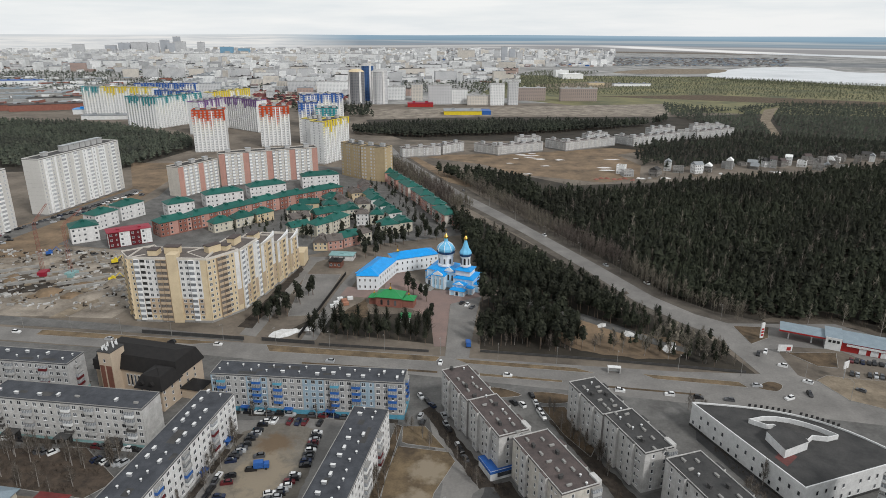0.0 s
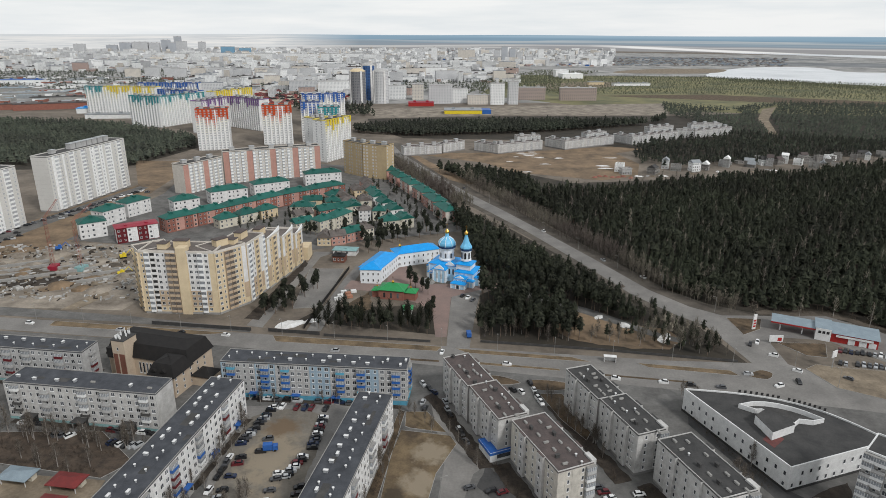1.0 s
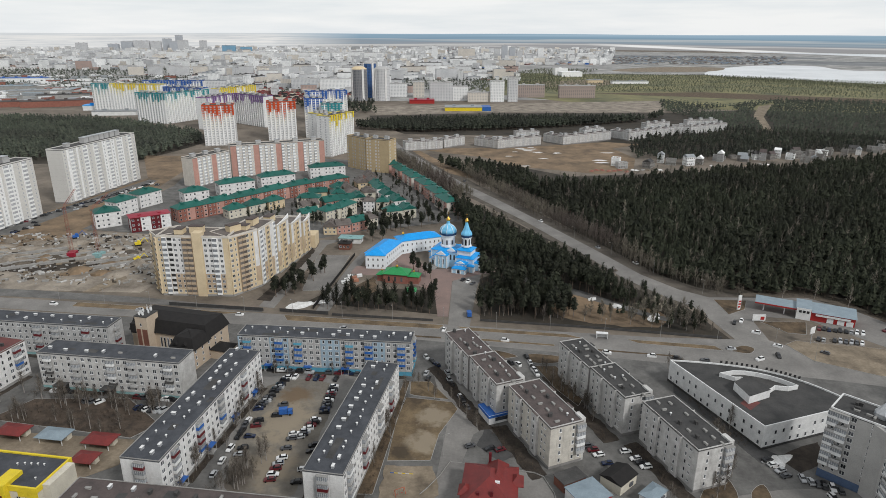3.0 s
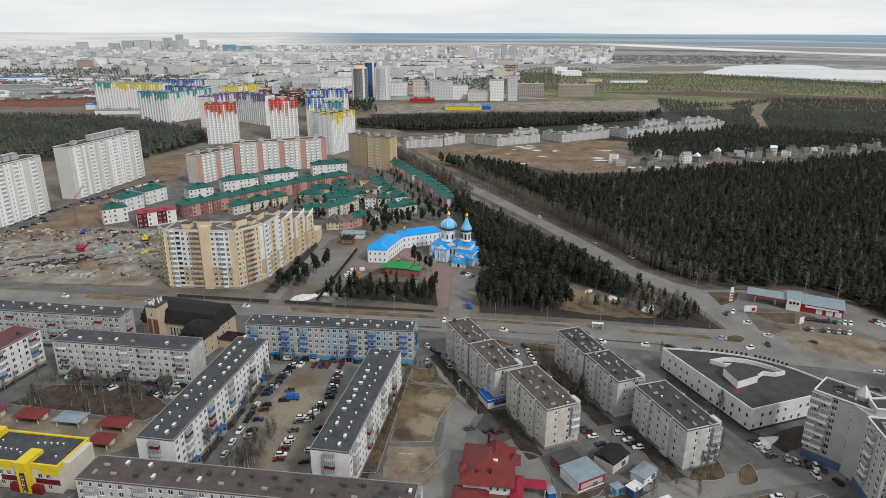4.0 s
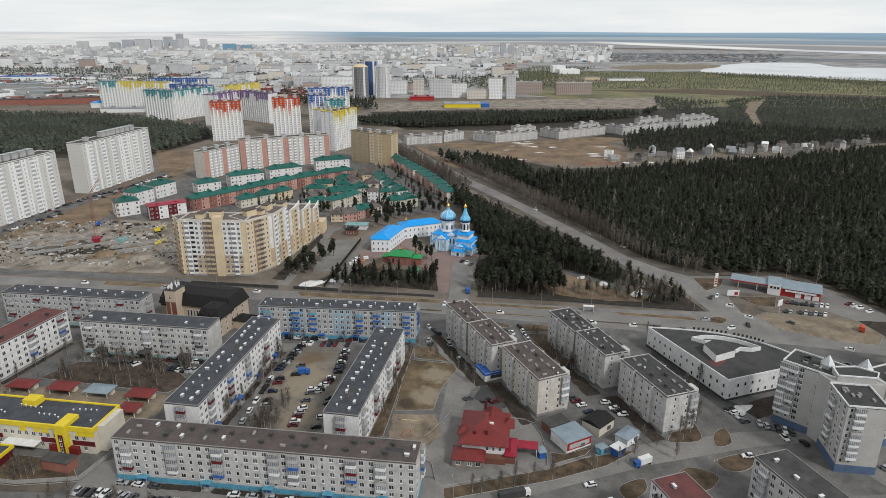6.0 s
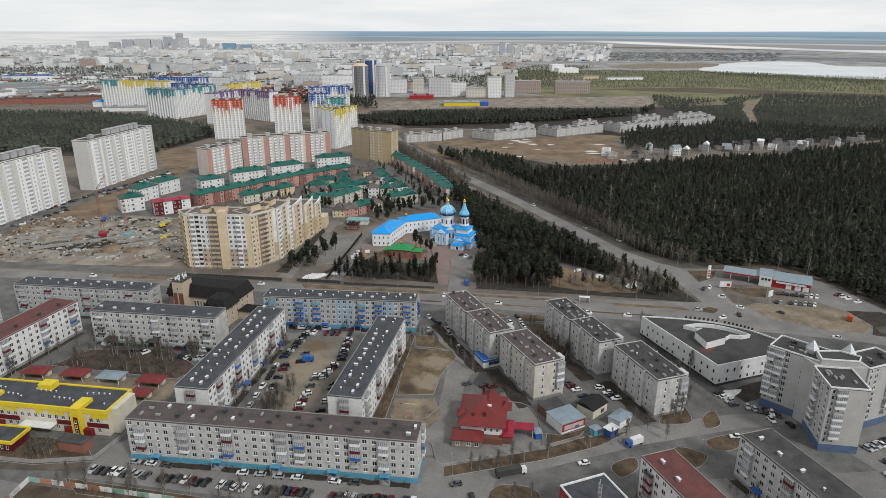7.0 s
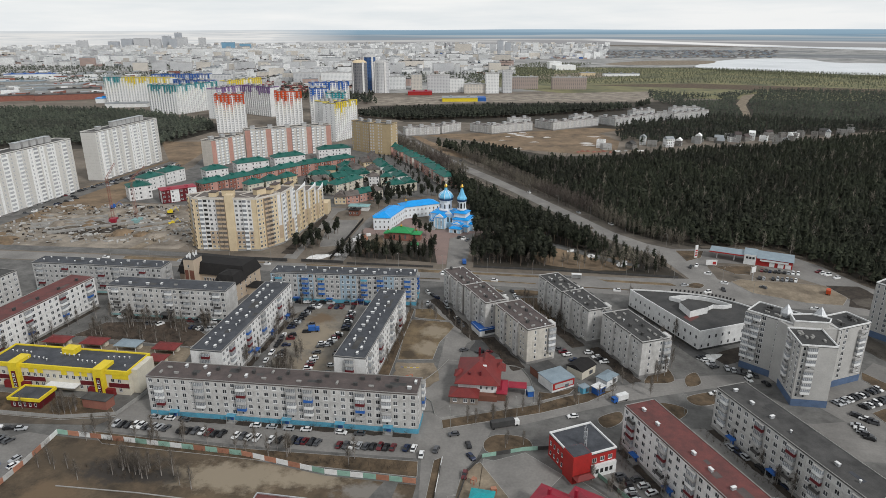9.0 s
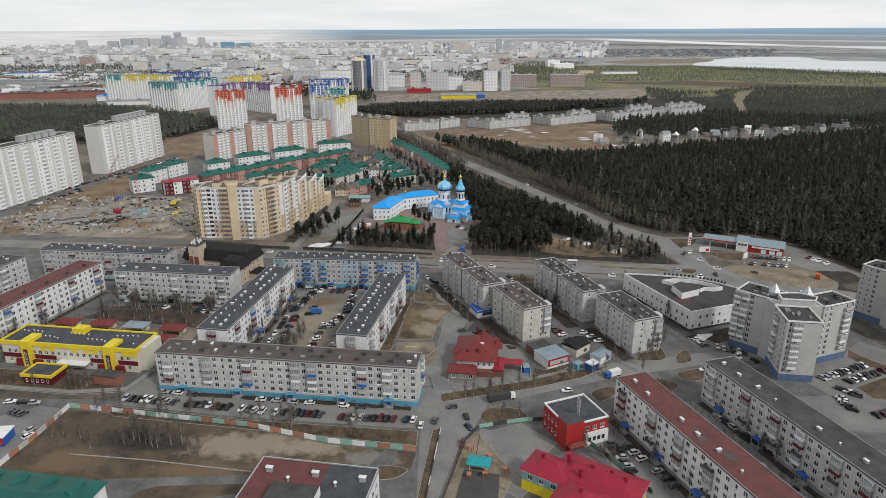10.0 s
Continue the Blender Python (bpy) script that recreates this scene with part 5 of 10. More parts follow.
def tower(x, y, heading, label, single=True):
    b = thing("tower_block", x, y, heading, label, "apartment tower", "grey nine-storey towers")
    H = 23.6
    tower_wing(b, -17.4, 14.0, -38, 17.5, 11, H, 31, single, "bbw.nwn", "n.w", "w.bw")
    tower_wing(b, -7.4, -12.0, 0, 11.5, 13.5, H - 0.5, 32, single, "nb...", ".nbw", "wbnw")
    tower_wing(b, 9.75, 1.8, 29, 15.5, 10, H - 0.2, 33, single, "nw..bw", "w.bw", "nw.")
    core = Geo()
    core.prism([(-6.5, 1.4), (4.5, 1.4), (10.2, 2.2), (9, 10), (2, 14), (-5, 13), (-9, 8)], 0, H - 0.1)
    part("stair_core", core, [M_TOWER], b)
    up = Geo()
    up.prism([(-5, 2.4), (6.5, 2.4), (8.5, 6.0), (3, 9.5), (-4.5, 8.2)], H - 0.1, H + 1.8, 0, 1)
    part("roof_house", up, [M_TOWER, M_ROOF_BLACK], b, "low stair house on the roof")
    rimpts = [Vector(p) for p in ((-5, 2.4), (6.5, 2.4), (8.5, 6.0), (3, 9.5), (-4.5, 8.2))]
    for p, q in zip(rimpts, rimpts[1:] + rimpts[:1]):
        rim, e = Geo(), (q - p).normalized()
        o = Vector((e.y, -e.x))
        rim.prism([(v.x, v.y) for v in (p + o * 0.15, q + o * 0.15, q - o * 0.25, p - o * 0.25)], H + 1.804, H + 2.2)
        part("parapet", rim, [M_WHITE], b)
    for cx, cy in ((-4.6, 11.4), (6.6, 10.4)):
        t = Geo()
        t.lathe(cx, cy, [(2.3, H - 0.1), (2.3, H + 1.4), (0.05, H + 4.6)], 6, 0, 0.3)
        part("spire", t, [M_METAL], b, "pale sheet-metal pyramid")
    return b


tower(127.6, 106.8, -8, "grey nine-storey tower with blue foot and white balconies")
tower(189.2, 131.6, -20, "grey nine-storey tower farther along the street", False)


# ---- yellow, white and maroon school ----
def school():
    b = thing("school", -167.5, 108.8, -8, "white two-storey school with yellow parapet and maroon bands", "school building")
    H, L, W = 9.0, 55, 13.5
    g = Geo()
    g.box(0, L, 0, W, 0, H)
    part("wall", g, [M_CREAM], b)
    g = Geo()
    g.box(0.3, L - 0.3, 0.3, W - 0.3, H + 0.004, H + 0.25)
    part("roof", g, [M_ROOF_DARK], b)
    g = Geo()
    for x0, x1, y0, y1 in ((-0.3, L + 0.3, -0.3, 0.3), (-0.3, L + 0.3, W - 0.3, W + 0.3), (-0.3, 0.3, 0.305, W - 0.305), (L - 0.3, L + 0.3, 0.305, W - 0.305)):
        g.box(x0, x1, y0, y1, H - 0.9, H + 0.7)
    part("parapet", g, [M_YELLOW], b, "bright yellow parapet")
    win = window_mesh(1.3, 1.5)
    for i in range(20):
        for z in (1.2, 4.8):
            s = 3 + i * 2.55
            if 9.4 < s < 13 or 42 < s < 47:
                continue
            part("window", win, None, b, at=pose(s, -0.02, z))
    for i in range(7):
        g = Geo()
        s = (16, 19.5, 29, 34, 37, 49, 52)[i]
        g.box(s, s + (2.2 if i < 5 else 3.2), -0.12, -0.01, 6.3, 8.0)
        part("panel", g, [M_YELLOW], b)
    for s0, s1 in ((0, 9), (13.2, 22), (36, 42), (47.2, 55)):
        g = Geo()
        g.box(s0, s1, -0.14, -0.015, 2.9, 4.6)
        part("band", g, [M_MAROON], b, "maroon band")
    for s in (11, 44.5):
        g = Geo()
        g.box(s - 1.9, s + 1.9, -1.6, 5.5, 0, H + 1.5)
        t = part("portal", g, [M_YELLOW], b, "yellow stair portal with a maroon strip")
        g = Geo()
        g.box(s - 0.8, s + 0.8, -1.75, -1.605, 0.6, 7.2)
        part("strip", g, [M_MAROON], t)
        for z in (1.0, 3.0, 5.0):
            part("window", WIN["n"][0], None, t, at=pose(s, -1.76, z))
        g = Geo()
        g.box(s - 5, s + 5, -1.5, -0.05, 0, 2.6)
        part("porch", g, [M_OXBLOOD], b, "dark red porch")
    g = Geo()
    g.box(23, 28, 9, 13.0, H + 0.3, H + 2.4)
    part("roof_house", g, [M_YELLOW], b)
    g = Geo()
    g.box(24, 36, -3.4, -0.05, 3.0, 3.3)
    part("canopy", g, [M_WHITE], b)
    g = Geo()
    g.box(L + 0.005, L + 2.5, 2, 12, 0, H + 0.4)
    part("end_wing", g, [M_CREAM], b)
    rng = random.Random(4)
    for i in range(26):
        part("vent", VENT["pipe"], None, b, at=pose(3 + i * 1.95, (4.5 if (i // 5) % 2 else 9.0) + rng.uniform(-0.8, 0.8), H + 0.25) @ Matrix.Diagonal((0.8, 0.8, 0.8, 1)))
    p = thing("pavilion", -151, 93.6, -7, "low maroon pavilion with yellow roof edge before the school", "pavilion")
    g = Geo()
    g.box(0, 11, 0, 7.5, 0, 3.4)
    part("wall", g, [M_MAROON], p)
    g = Geo()
    g.box(-0.4, 11.4, -0.4, 7.9, 3.4, 3.7, 0)
    part("roof", g, [M_ROOF_DARK], p)
    g = Geo()
    for x0, x1, y0, y1 in ((-0.6, 11.6, -0.6, -0.1), (-0.6, 11.6, 7.6, 8.1), (-0.6, -0.1, -0.095, 7.595), (11.1, 11.6, -0.095, 7.595)):
        g.box(x0, x1, y0, y1, 3.1, 4.2)
    part("parapet", g, [M_YELLOW], p)
    for i in range(5):
        part("window", WIN["n"][0], None, p, at=pose(1.4 + i * 2.0, -0.02, 0.9))
    h = thing("brick_hut", -126, 93.4, -12, "small windowless red brick hut with a flat grey roof", "hut")
    g = Geo()
    g.box(0, 9.5, 0, 4, 0, 3.6)
    part("wall", g, [M_BRICK_RED], h)
    g = Geo()
    g.box(-0.3, 9.8, -0.3, 4.3, 3.6, 3.85)
    part("roof", g, [M_ROOF_GREY], h)


school()


def swing_set(x, y, heading):
    b = thing("swing_set", x, y, heading, "orange and red swing frame on the sand", "swing")
    for px in (-1.6, 1.6):
        for py in (-0.8, 0.8):
            g = Geo()
            g.bar((px, py, 0), (px * 0.94, 0, 2.2), 0.06)
            part("leg", g, [M_ORANGE], b)
    g = Geo()
    g.bar((-1.6, 0, 2.2), (1.6, 0, 2.2), 0.06)
    part("top_bar", g, [M_ORANGE], b)
    for px in (-0.7, 0.7):
        g = Geo()
        g.box(px - 0.25, px + 0.25, -0.12, 0.12, 0.5, 0.56)
        part("seat", g, [M_RED_PAINT], b)
        for dx in (-0.22, 0.22):
            g = Geo()
            g.bar((px + dx, 0, 0.56), (px + dx, 0, 2.2), 0.02)
            part("chain", g, [M_METAL], b)


swing_set(-14.5, 112.0, 30)


def shelter(x, y, heading, L, W, roof, label, h=2.6, rise=1.1):
    b = thing("play_shelter", x, y, heading, label, "shelter", "play shelters")
    g = Geo()
    g.box(0.6, L - 0.6, W * 0.55, W - 0.6, 0, h)
    part("back_wall", g, [M_CREAM], b)
    for px in (0.7, L - 0.7):
        g = Geo()
        g.box(px - 0.1, px + 0.1, 0.6, 0.8, 0, h)
        part("post", g, [M_WHITE], b)
    g = Geo()
    g.hip(0, L, 0, W, h, rise, 0.3)
    part("roof", g, [roof], b)


for x, y, roof in ((-166, 137.5, M_RED_SHEET), (-150, 136, M_RED_SHEET), (-135, 134.0, M_BLUEGREY_ROOF), (-118.5, 131.5, M_RED_SHEET)):
    shelter(x, y, -8, 9.5, 6, roof, "open play shelter with a low hipped sheet roof")
shelter(-117, 122, -8, 7, 5.5, M_RED_SHEET, "small red-roofed play shelter")
shelter(6.0, 45.6, -13, 6.2, 4.2, M_TURQUOISE, "play shelter with a bright turquoise roof", 2.4, 0.7)


# ---- house with dark mansard roofs and a square tower ----
def mansard_house():
    b = thing("mansard_house", -134, 201, -14, "beige house with dark brown mansard roof and a square tower", "office building")
    g = Geo()
    g.box(0, 36, 0, 15, 0, 10)
    part("wall", g, [M_BEIGE], b)
    g = Geo()
    g.box(26, 36, -9, -0.005, 0, 10)
    part("wing_wall", g, [M_BEIGE], b)

    def mansard(name, x0, x1, y0, y1, low, high, inset):
        r = Geo()
        r.v = [(x0 - 0.7, y0 - 0.7, low), (x1 + 0.7, y0 - 0.7, low), (x1 + 0.7, y1 + 0.7, low), (x0 - 0.7, y1 + 0.7, low),
               (x0 + inset, y0 + inset, high), (x1 - inset, y0 + inset, high), (x1 - inset, y1 - inset, high), (x0 + inset, y1 - inset, high)]
        mx, my = (x0 + x1) / 2, (y0 + y1) / 2
        r.v += [(x0 + inset + 4, my, high + 1.3), (x1 - inset - 4, my, high + 1.3)]
        r.f = [(0, 1, 5, 4), (1, 2, 6, 5), (2, 3, 7, 6), (3, 0, 4, 7), (0, 3, 2, 1), (4, 5, 9, 8), (5, 6, 9), (6, 7, 8, 9), (7, 4, 8)]
        r.m = [0] * 9
        return part(name, r, [M_BROWN_ROOF], b, "dark brown mansard roof")
    mansard("roof", 0, 36, 0, 15, 9.2, 14.6, 1.2)
    w = mansard("wing_roof", 26, 36.4, -9.4, 1.2, 8.8, 13.2, 1.4)
    for x in (28.5, 32.5):
        d = Geo()
        d.hip(x - 0.9, x + 0.9, -10.0, -7.6, 10.6, 1.0, 0.15, gable=True)
        part("dormer", d, [M_BROWN_ROOF], w)
    t = Geo()
    t.box(6.0, 11.6, -4, 3, 0, 17.5)
    tower_p = part("tower", t, [M_BEIGE], b)
    t = Geo()
    t.box(6.3, 8.2, -4.09, -4.003, 0, 12.0)
    t.box(8.9, 11.3, -4.09, -4.003, 0, 12.0)
    part("brick_band", t, [M_BROWN_WALL], tower_p, "rust brick strips")
    t = Geo()
    t.box(2.5, 5.99, -3.2, 4, 9.4, 13.6)
    part("side_roof", t, [M_BROWN_ROOF], tower_p)
    t = Geo()
    t.box(5.8, 11.8, -4.2, 3.2, 17.5, 17.8)
    part("cap", t, [M_ROOF_BLACK], tower_p)
    part("window", WIN["n"][0], None, tower_p, at=pose(8.6, -4.01, 13.4))
    rng = random.Random(3)
    for i in range(9):
        g = Geo()
        x, y = 6.5 + rng.uniform(0, 4.6), -3.4 + rng.uniform(0, 6)
        g.bar((x, y, 17.8), (x + rng.uniform(-0.4, 0.4), y, 17.8 + rng.uniform(1.5, 3.0)), 0.09)
        g.box(x - 0.35, x + 0.35, y - 0.2, y, 18.2, 19.4)
        part("antenna", g, [M_LOGGIA], tower_p)
    for i in range(7):
        part("window", WIN["n"][0], None, b, at=pose(14.2 + i * 1.6, -0.02, 2.6) @ Matrix.Diagonal((1.2, 1, 3.6, 1)))
    for i in range(5):
        for z in (1.4, 4.2, 6.8):
            part("window", WIN["n"][0], None, b, at=pose(36.02, -7.8 + i * 4.4, z, 0, 0, 90) @ Matrix.Diagonal((1.2, 1, 1, 1)))
    for i in range(3):
        for z in (1.4, 4.2, 6.8):
            part("window", WIN["n"][0], None, b, at=pose(27.8 + i * 3, -9.02, z))
    a = Geo()
    a.box(36.1, 44, 1, 8, 0, 4)
    an = part("annex", a, [M_BEIGE], b)
    a = Geo()
    a.hip(36.4, 44, 1, 8, 4, 2.2, 0.5)
    part("annex_roof", a, [M_BROWN_ROOF], an)
    a = Geo()
    a.box(28, 35, -15, -9.1, 0, 3.4)
    an = part("front_annex", a, [M_BEIGE], b)
    a = Geo()
    a.hip(28, 35, -15, -9.2, 3.4, 1.6, 0.4)
    part("annex_roof", a, [M_BROWN_ROOF], an)


mansard_house()


# ---- house with red hipped roofs ----
def red_house():
    b = thing("red_roofed_house", 0.5, 96, -7, "two-storey house with large red sheet roofs", "house")
    g = Geo()
    g.box(2.6, 16.1, 5.8, 22.6, 0, 5.6)
    part("wall", g, [M_WHITE], b)
    g = Geo()
    g.box(0.2, 9.8, 0.5, 5.79, 0, 3.0)
    part("ground_storey", g, [M_STONE], b, "grey stone ground storey")
    g = Geo()
    g.box(9.805, 16.4, 3.4, 5.79, 0, 2.2)
    part("low_wall", g, [M_BROWN_WALL], b, "low red brick annex")
    g = Geo()
    g.box(16.41, 19.6, 4.4, 13.5, 0, 2.9)
    part("side_wing", g, [M_BROWN_WALL], b)
    r = Geo()
    r.hip(2.6, 16.1, 5.8, 22.6, 5.6, 4.9, 1.3)
    part("roof", r, [M_RED_SHEET], b)
    r = Geo()
    r.hip(8.4, 14.2, 12.0, 23.4, 6.5, 3.9, 0.3)
    part("cross_roof", r, [M_RED_SHEET], b)
    for x, y0, y1 in ((0.9, 9.5, 13.5), (15.2, 15, 19.5)):
        r = Geo()
        r.hip(x, x + 3.4, y0, y1, 5.9, 2.0, 0.3)
        part("dormer", r, [M_RED_SHEET], b)
    for x, z in ((6.4, 8.6), (10.2, 9.2)):
        r = Geo()
        r.box(x - 0.35, x + 0.35, 7.6, 8.3, 6.0, z)
        part("chimney", r, [M_MAROON], b)
    r = Geo()
    r.box(9.6, 12.2, 11.2, 12.0, 9.3, 9.75)
    part("roof_light", r, [M_WHITE], b, "pale roof light")
    r = Geo()
    r.hip(0.2, 9.8, 0.5, 6.6, 3.0, 1.5, 0.5)
    part("porch_roof", r, [M_RED_SHEET], b)
    r = Geo()
    r.hip(16.41, 19.6, 4.4, 13.5, 2.9, 0.6, 0.4)
    part("side_roof", r, [M_CRIMSON], b)
    r = Geo()
    r.box(20.1, 26.6, 8.6, 12.8, 3.0, 3.2)
    c = part("canopy", r, [M_CRIMSON], b, "crimson entrance canopy")
    for x, y in ((26.2, 9.0), (26.2, 12.4)):
        r = Geo()
        r.box(x - 0.12, x + 0.12, y - 0.12, y + 0.12, 0, 3.0)
        part("post", r, [M_WHITE], c)
    g = Geo()
    g.box(8.4, 9.2, 22.9, 23.6, 0, 10.5)
    part("flue", g, [M_MAROON], b)
    for x in (10.6, 12.6, 14.6):
        part("window", WIN["n"][0], None, b, at=pose(x, 5.78, 3.3))
    for x in (2.0, 5.6, 8.2):
        part("window", WIN["w"][0], None, b, at=pose(x, 0.48, 1.0))


red_house()
patch("house_yard", [(-8.6, 112), (-6.6, 114.6), (-2.8, 120.7), (0.4, 127.5), (20.9, 123.4), (26, 122.2), (28.6, 120.4), (30.8, 112.9), (31.2, 104), (30.4, 97), (28.4, 95.2), (12, 91.3), (-1.9, 87.2), (-4.4, 90), (-5.6, 97), (-8, 100)], 0.06, M_ROAD, "kerbed asphalt yard round the red-roofed house", "yard", kerb=M_KERB)


# ---- kiosks and small shops ----
def small_shop(x, y, heading, L, W, H, wall, roof, label, name="kiosk", pitch=0.5, sign=None, gable=False):
    b = thing(name, x, y, heading, label, "shop" if name != "shed" else "shed")
    g = Geo()
    g.box(0, L, 0, W, 0, H)
    part("wall", g, [wall], b)
    g = Geo()
    g.hip(0, L, 0, W, H, pitch, 0.3, gable=gable)
    part("roof", g, [roof], b)
    if sign:
        g = Geo()
        g.box(0.2, L - 0.2, -0.25, -0.02, H * 0.25, H * 0.95)
        s = part("fascia", g, [sign], b)
        g = Geo()
        g.box(0.9, L - 0.9, -0.31, -0.255, H * 0.38, H * 0.82)
        part("panel", g, [M_PANEL_GREY], s)
    g = Geo()
    g.box(L * 0.55, L * 0.55 + min(1.6, L * 0.3), -0.36, -0.01, 0.9, 2.2)
    part("window", g, [M_GLASS], b)


small_shop(37.5, 103.6, 28, 9.8, 8.6, 3.8, M_WHITE, M_BLUEGREY_ROOF, "shop with pale blue roof and red-framed front", "shop", 0.6, M_RED_PAINT)
small_shop(33.6, 113.2, 28, 8, 5, 3.2, M_BROWN_WALL, M_ROOF_GREY, "low brown annex with dark flat roof", "shop", 0.2)
small_shop(49.8, 112.4, 43, 8.5, 7.0, 3.4, M_CREAM, M_BROWN_ROOF, "pale yellow shed with dark gabled roof", "shed", 1.4, None, True)
small_shop(57.7, 106.8, 43, 7.3, 4.6, 2.8, M_WHITE, M_BLUEGREY_ROOF, "white kiosk with a pale blue hipped roof", "kiosk", 1.0)
small_shop(48.2, 102.4, 30, 2.8, 2.4, 2.5, M_CYAN, M_BLUEGREY_ROOF, "small light blue kiosk", "kiosk", 0.4)
small_shop(53.4, 101.4, 38, 3.9, 3.0, 2.8, M_BLUE, M_WHITE, "blue kiosk with a white flat top", "kiosk", 0.3)
small_shop(30.5, 101.0, 100, 3.0, 2.0, 2.3, M_BLUE, M_BLUEGREY_ROOF, "small blue kiosk by the yard fence", "kiosk", 0.3)


small_shop(-143, 56, 5, 9, 6, 3.2, M_BLUE, M_WHITE, "blue and white kiosk with a pale flat top on the lot", "kiosk", 0.3, M_RED_PAINT)


# ---- red shop building with a corner tower ----
def red_shop():
    b = thing("red_shop", 30.9, 68.2, -68, "bright red two-storey shop with white roof edge", "shop")
    g = Geo()
    g.box(0, 13.6, 0, 14.5, 0, 7.4)
    part("wall", g, [M_RED_PAINT], b)
    flat_roof(b, 13.6, 14.5, 7.8, M_ROOF_DARK, M_WHITE, 0.35, 0.5)
    g = Geo()
    g.box(9.4, 14.6, -0.8, 5.2, 0, 9.2, 0)
    t = part("corner_tower", g, [M_RED_PAINT], b)
    g = Geo()
    g.box(9.6, 14.4, -0.6, 5.0, 9.2, 9.35)
    part("cap", g, [M_ROOF_DARK], t)
    g = Geo()
    g.box(13.62, 14.4, 6, 14.3, 0, 4.2)
    part("shop_front", g, [M_WHITE], b, "white shop front with dark signs")
    g = Geo()
    for i in range(4):
        g.box(14.41, 14.48, 7.2 + i * 1.6, 8.2 + i * 1.6, 1.4, 2.8)
    part("sign", g, [M_DARK], b)
    g = Geo()
    g.hip(14.65, 17, -0.6, 5.0, 2.6, 0.9, 0.2)
    part("porch_roof", g, [M_RED_SHEET], b)
    for i in range(4):
        for z in (1.2, 4.5):
            part("window", WIN["n"][0], None, b, at=pose(1.3 + i * 2.1, -0.02, z))
    for i in range(3):
        part("window", WIN["w"][0], None, b, at=pose(13.62, 7 + i * 2.7, 4.9, 0, 0, 90))
    for dx in (0, 0.9):
        g = Geo()
        g.bar((9.0 + dx, 6.5, 7.8), (9.0 + dx, 6.5, 15 - dx), 0.12)
        for z in (10, 11.5, 13):
            g.box(8.7 + dx, 9.3 + dx, 6.2, 6.4, z - dx, z + 1.0 - dx)
        part("antenna_mast", g, [M_METAL], b)


red_shop()


# ---- kindergarten with a crimson roof ----
def crimson_kindergarten():
    b = thing("kindergarten", 20.8, 38.4, -34, "green and yellow kindergarten with large crimson roofs", "kindergarten")

    def wing(x0, x1, y0, y1, h, rise):
        g = Geo()
        g.box(x0, x1, y0, y1, h * 0.5, h)
        w = part("wall", g, [M_AQUA], b, "pale green upper storey")
        g = Geo()
        g.box(x0 - 0.04, x1 + 0.04, y0 - 0.04, y1 + 0.04, 0, h * 0.5)
        part("ground_storey", g, [M_YELLOW], w, "yellow ground storey")
        r = Geo()
        r.hip(x0, x1, y0, y1, h, rise, 0.7)
        part("roof", r, [M_CRIMSON], b, "crimson sheet roof")
        e = Geo()
        e.box(x0 - 0.72, x1 + 0.72, y0 - 0.72, y1 + 0.72, h - 0.12, h - 0.01)
        part("eaves", e, [M_WHITE], b, "white eaves")
    wing(0, 12.5, 0, 9, 6.6, 2.4)
    wing(8, 30, 2.2, 13, 6.75, 2.8)
    wing(12, 24, -9, 2.6, 6.68, 2.6)
    for i in range(3):
        part("window", WIN["w"][0], None, b, at=pose(2.4 + i * 3.4, -0.02, 4.0))
    for x, y in ((4, 4.5), (10, 8), (17, 7.5), (22, 8), (18, -3), (26, 7.5), (15, 4)):
        g = Geo()
        g.box(x - 0.4, x + 0.4, y - 0.4, y + 0.4, 8.0, 10.6)
        part("chimney", g, [M_CRIMSON], b)


crimson_kindergarten()
patch("kindergarten_yard", [(11, 66), (14, 65), (24, 69), (36, 56), (27, 44), (20, 34), (8, 46)], 0.08, M_ROAD, "asphalt yard of the kindergarten", "yard", kerb=M_KERB)
patch("play_yard", [(4.6, 60.5), (9.8, 64.4), (19.4, 43.9), (14.8, 33), (1, 24), (-1, 34)], 0.1, M_SAND, "sandy play yard beside the street", "yard", kerb=M_KERB)
patch("rubber_court", [(5.2, 46.5), (15.2, 43.9), (14.0, 33), (2, 26), (2.5, 34)], 0.13, M_FRESH_ASPHALT, "dark play court in the yard", "yard")
for x, y, r in ((17, 45, 30), (13, 51, 10), (7.5, 55, 60), (6.5, 42.5, 80), (11, 43, 20)):
    b = thing("climbing_frame", x, y, r, "small red and orange climbing frame on the play yard", "climbing frame", "play frames")
    q = Geo()
    for px in (-0.7, 0.7):
        for py in (-0.5, 0.5):
            q.box(px - 0.06, px + 0.06, py - 0.06, py + 0.06, 0, 1.6)
    part("ladder", q, [M_ORANGE], b)
    q = Geo()
    q.box(-0.8, 0.8, -0.6, 0.6, 1.6, 1.75)
    part("deck", q, [M_PLANK_RED], b)


# ---- green-roofed hall and the red and grey roofed block ----
def green_hall():
    b = thing("hall", -113.5, 28, -9, "low white hall with a dark green ribbed roof", "hall")
    g = Geo()
    g.box(-20, 24, -12, 6, 0, 8.2)
    part("wall", g, [M_PANEL_WHITE], b)
    r = Geo()
    r.hip(-20, 24, -12, 6, 8.2, 2.6, 0.7)
    part("roof", r, [M_GREEN_ROOF], b, "dark green sheet roof with dormers")
    for i in range(5):
        g = Geo()
        x = -14 + i * 8
        g.hip(x, x + 2, -1.0, 4.2, 9.4, 1.2, 0.2, gable=True)
        part("dormer", g, [M_GREEN_ROOF], b)


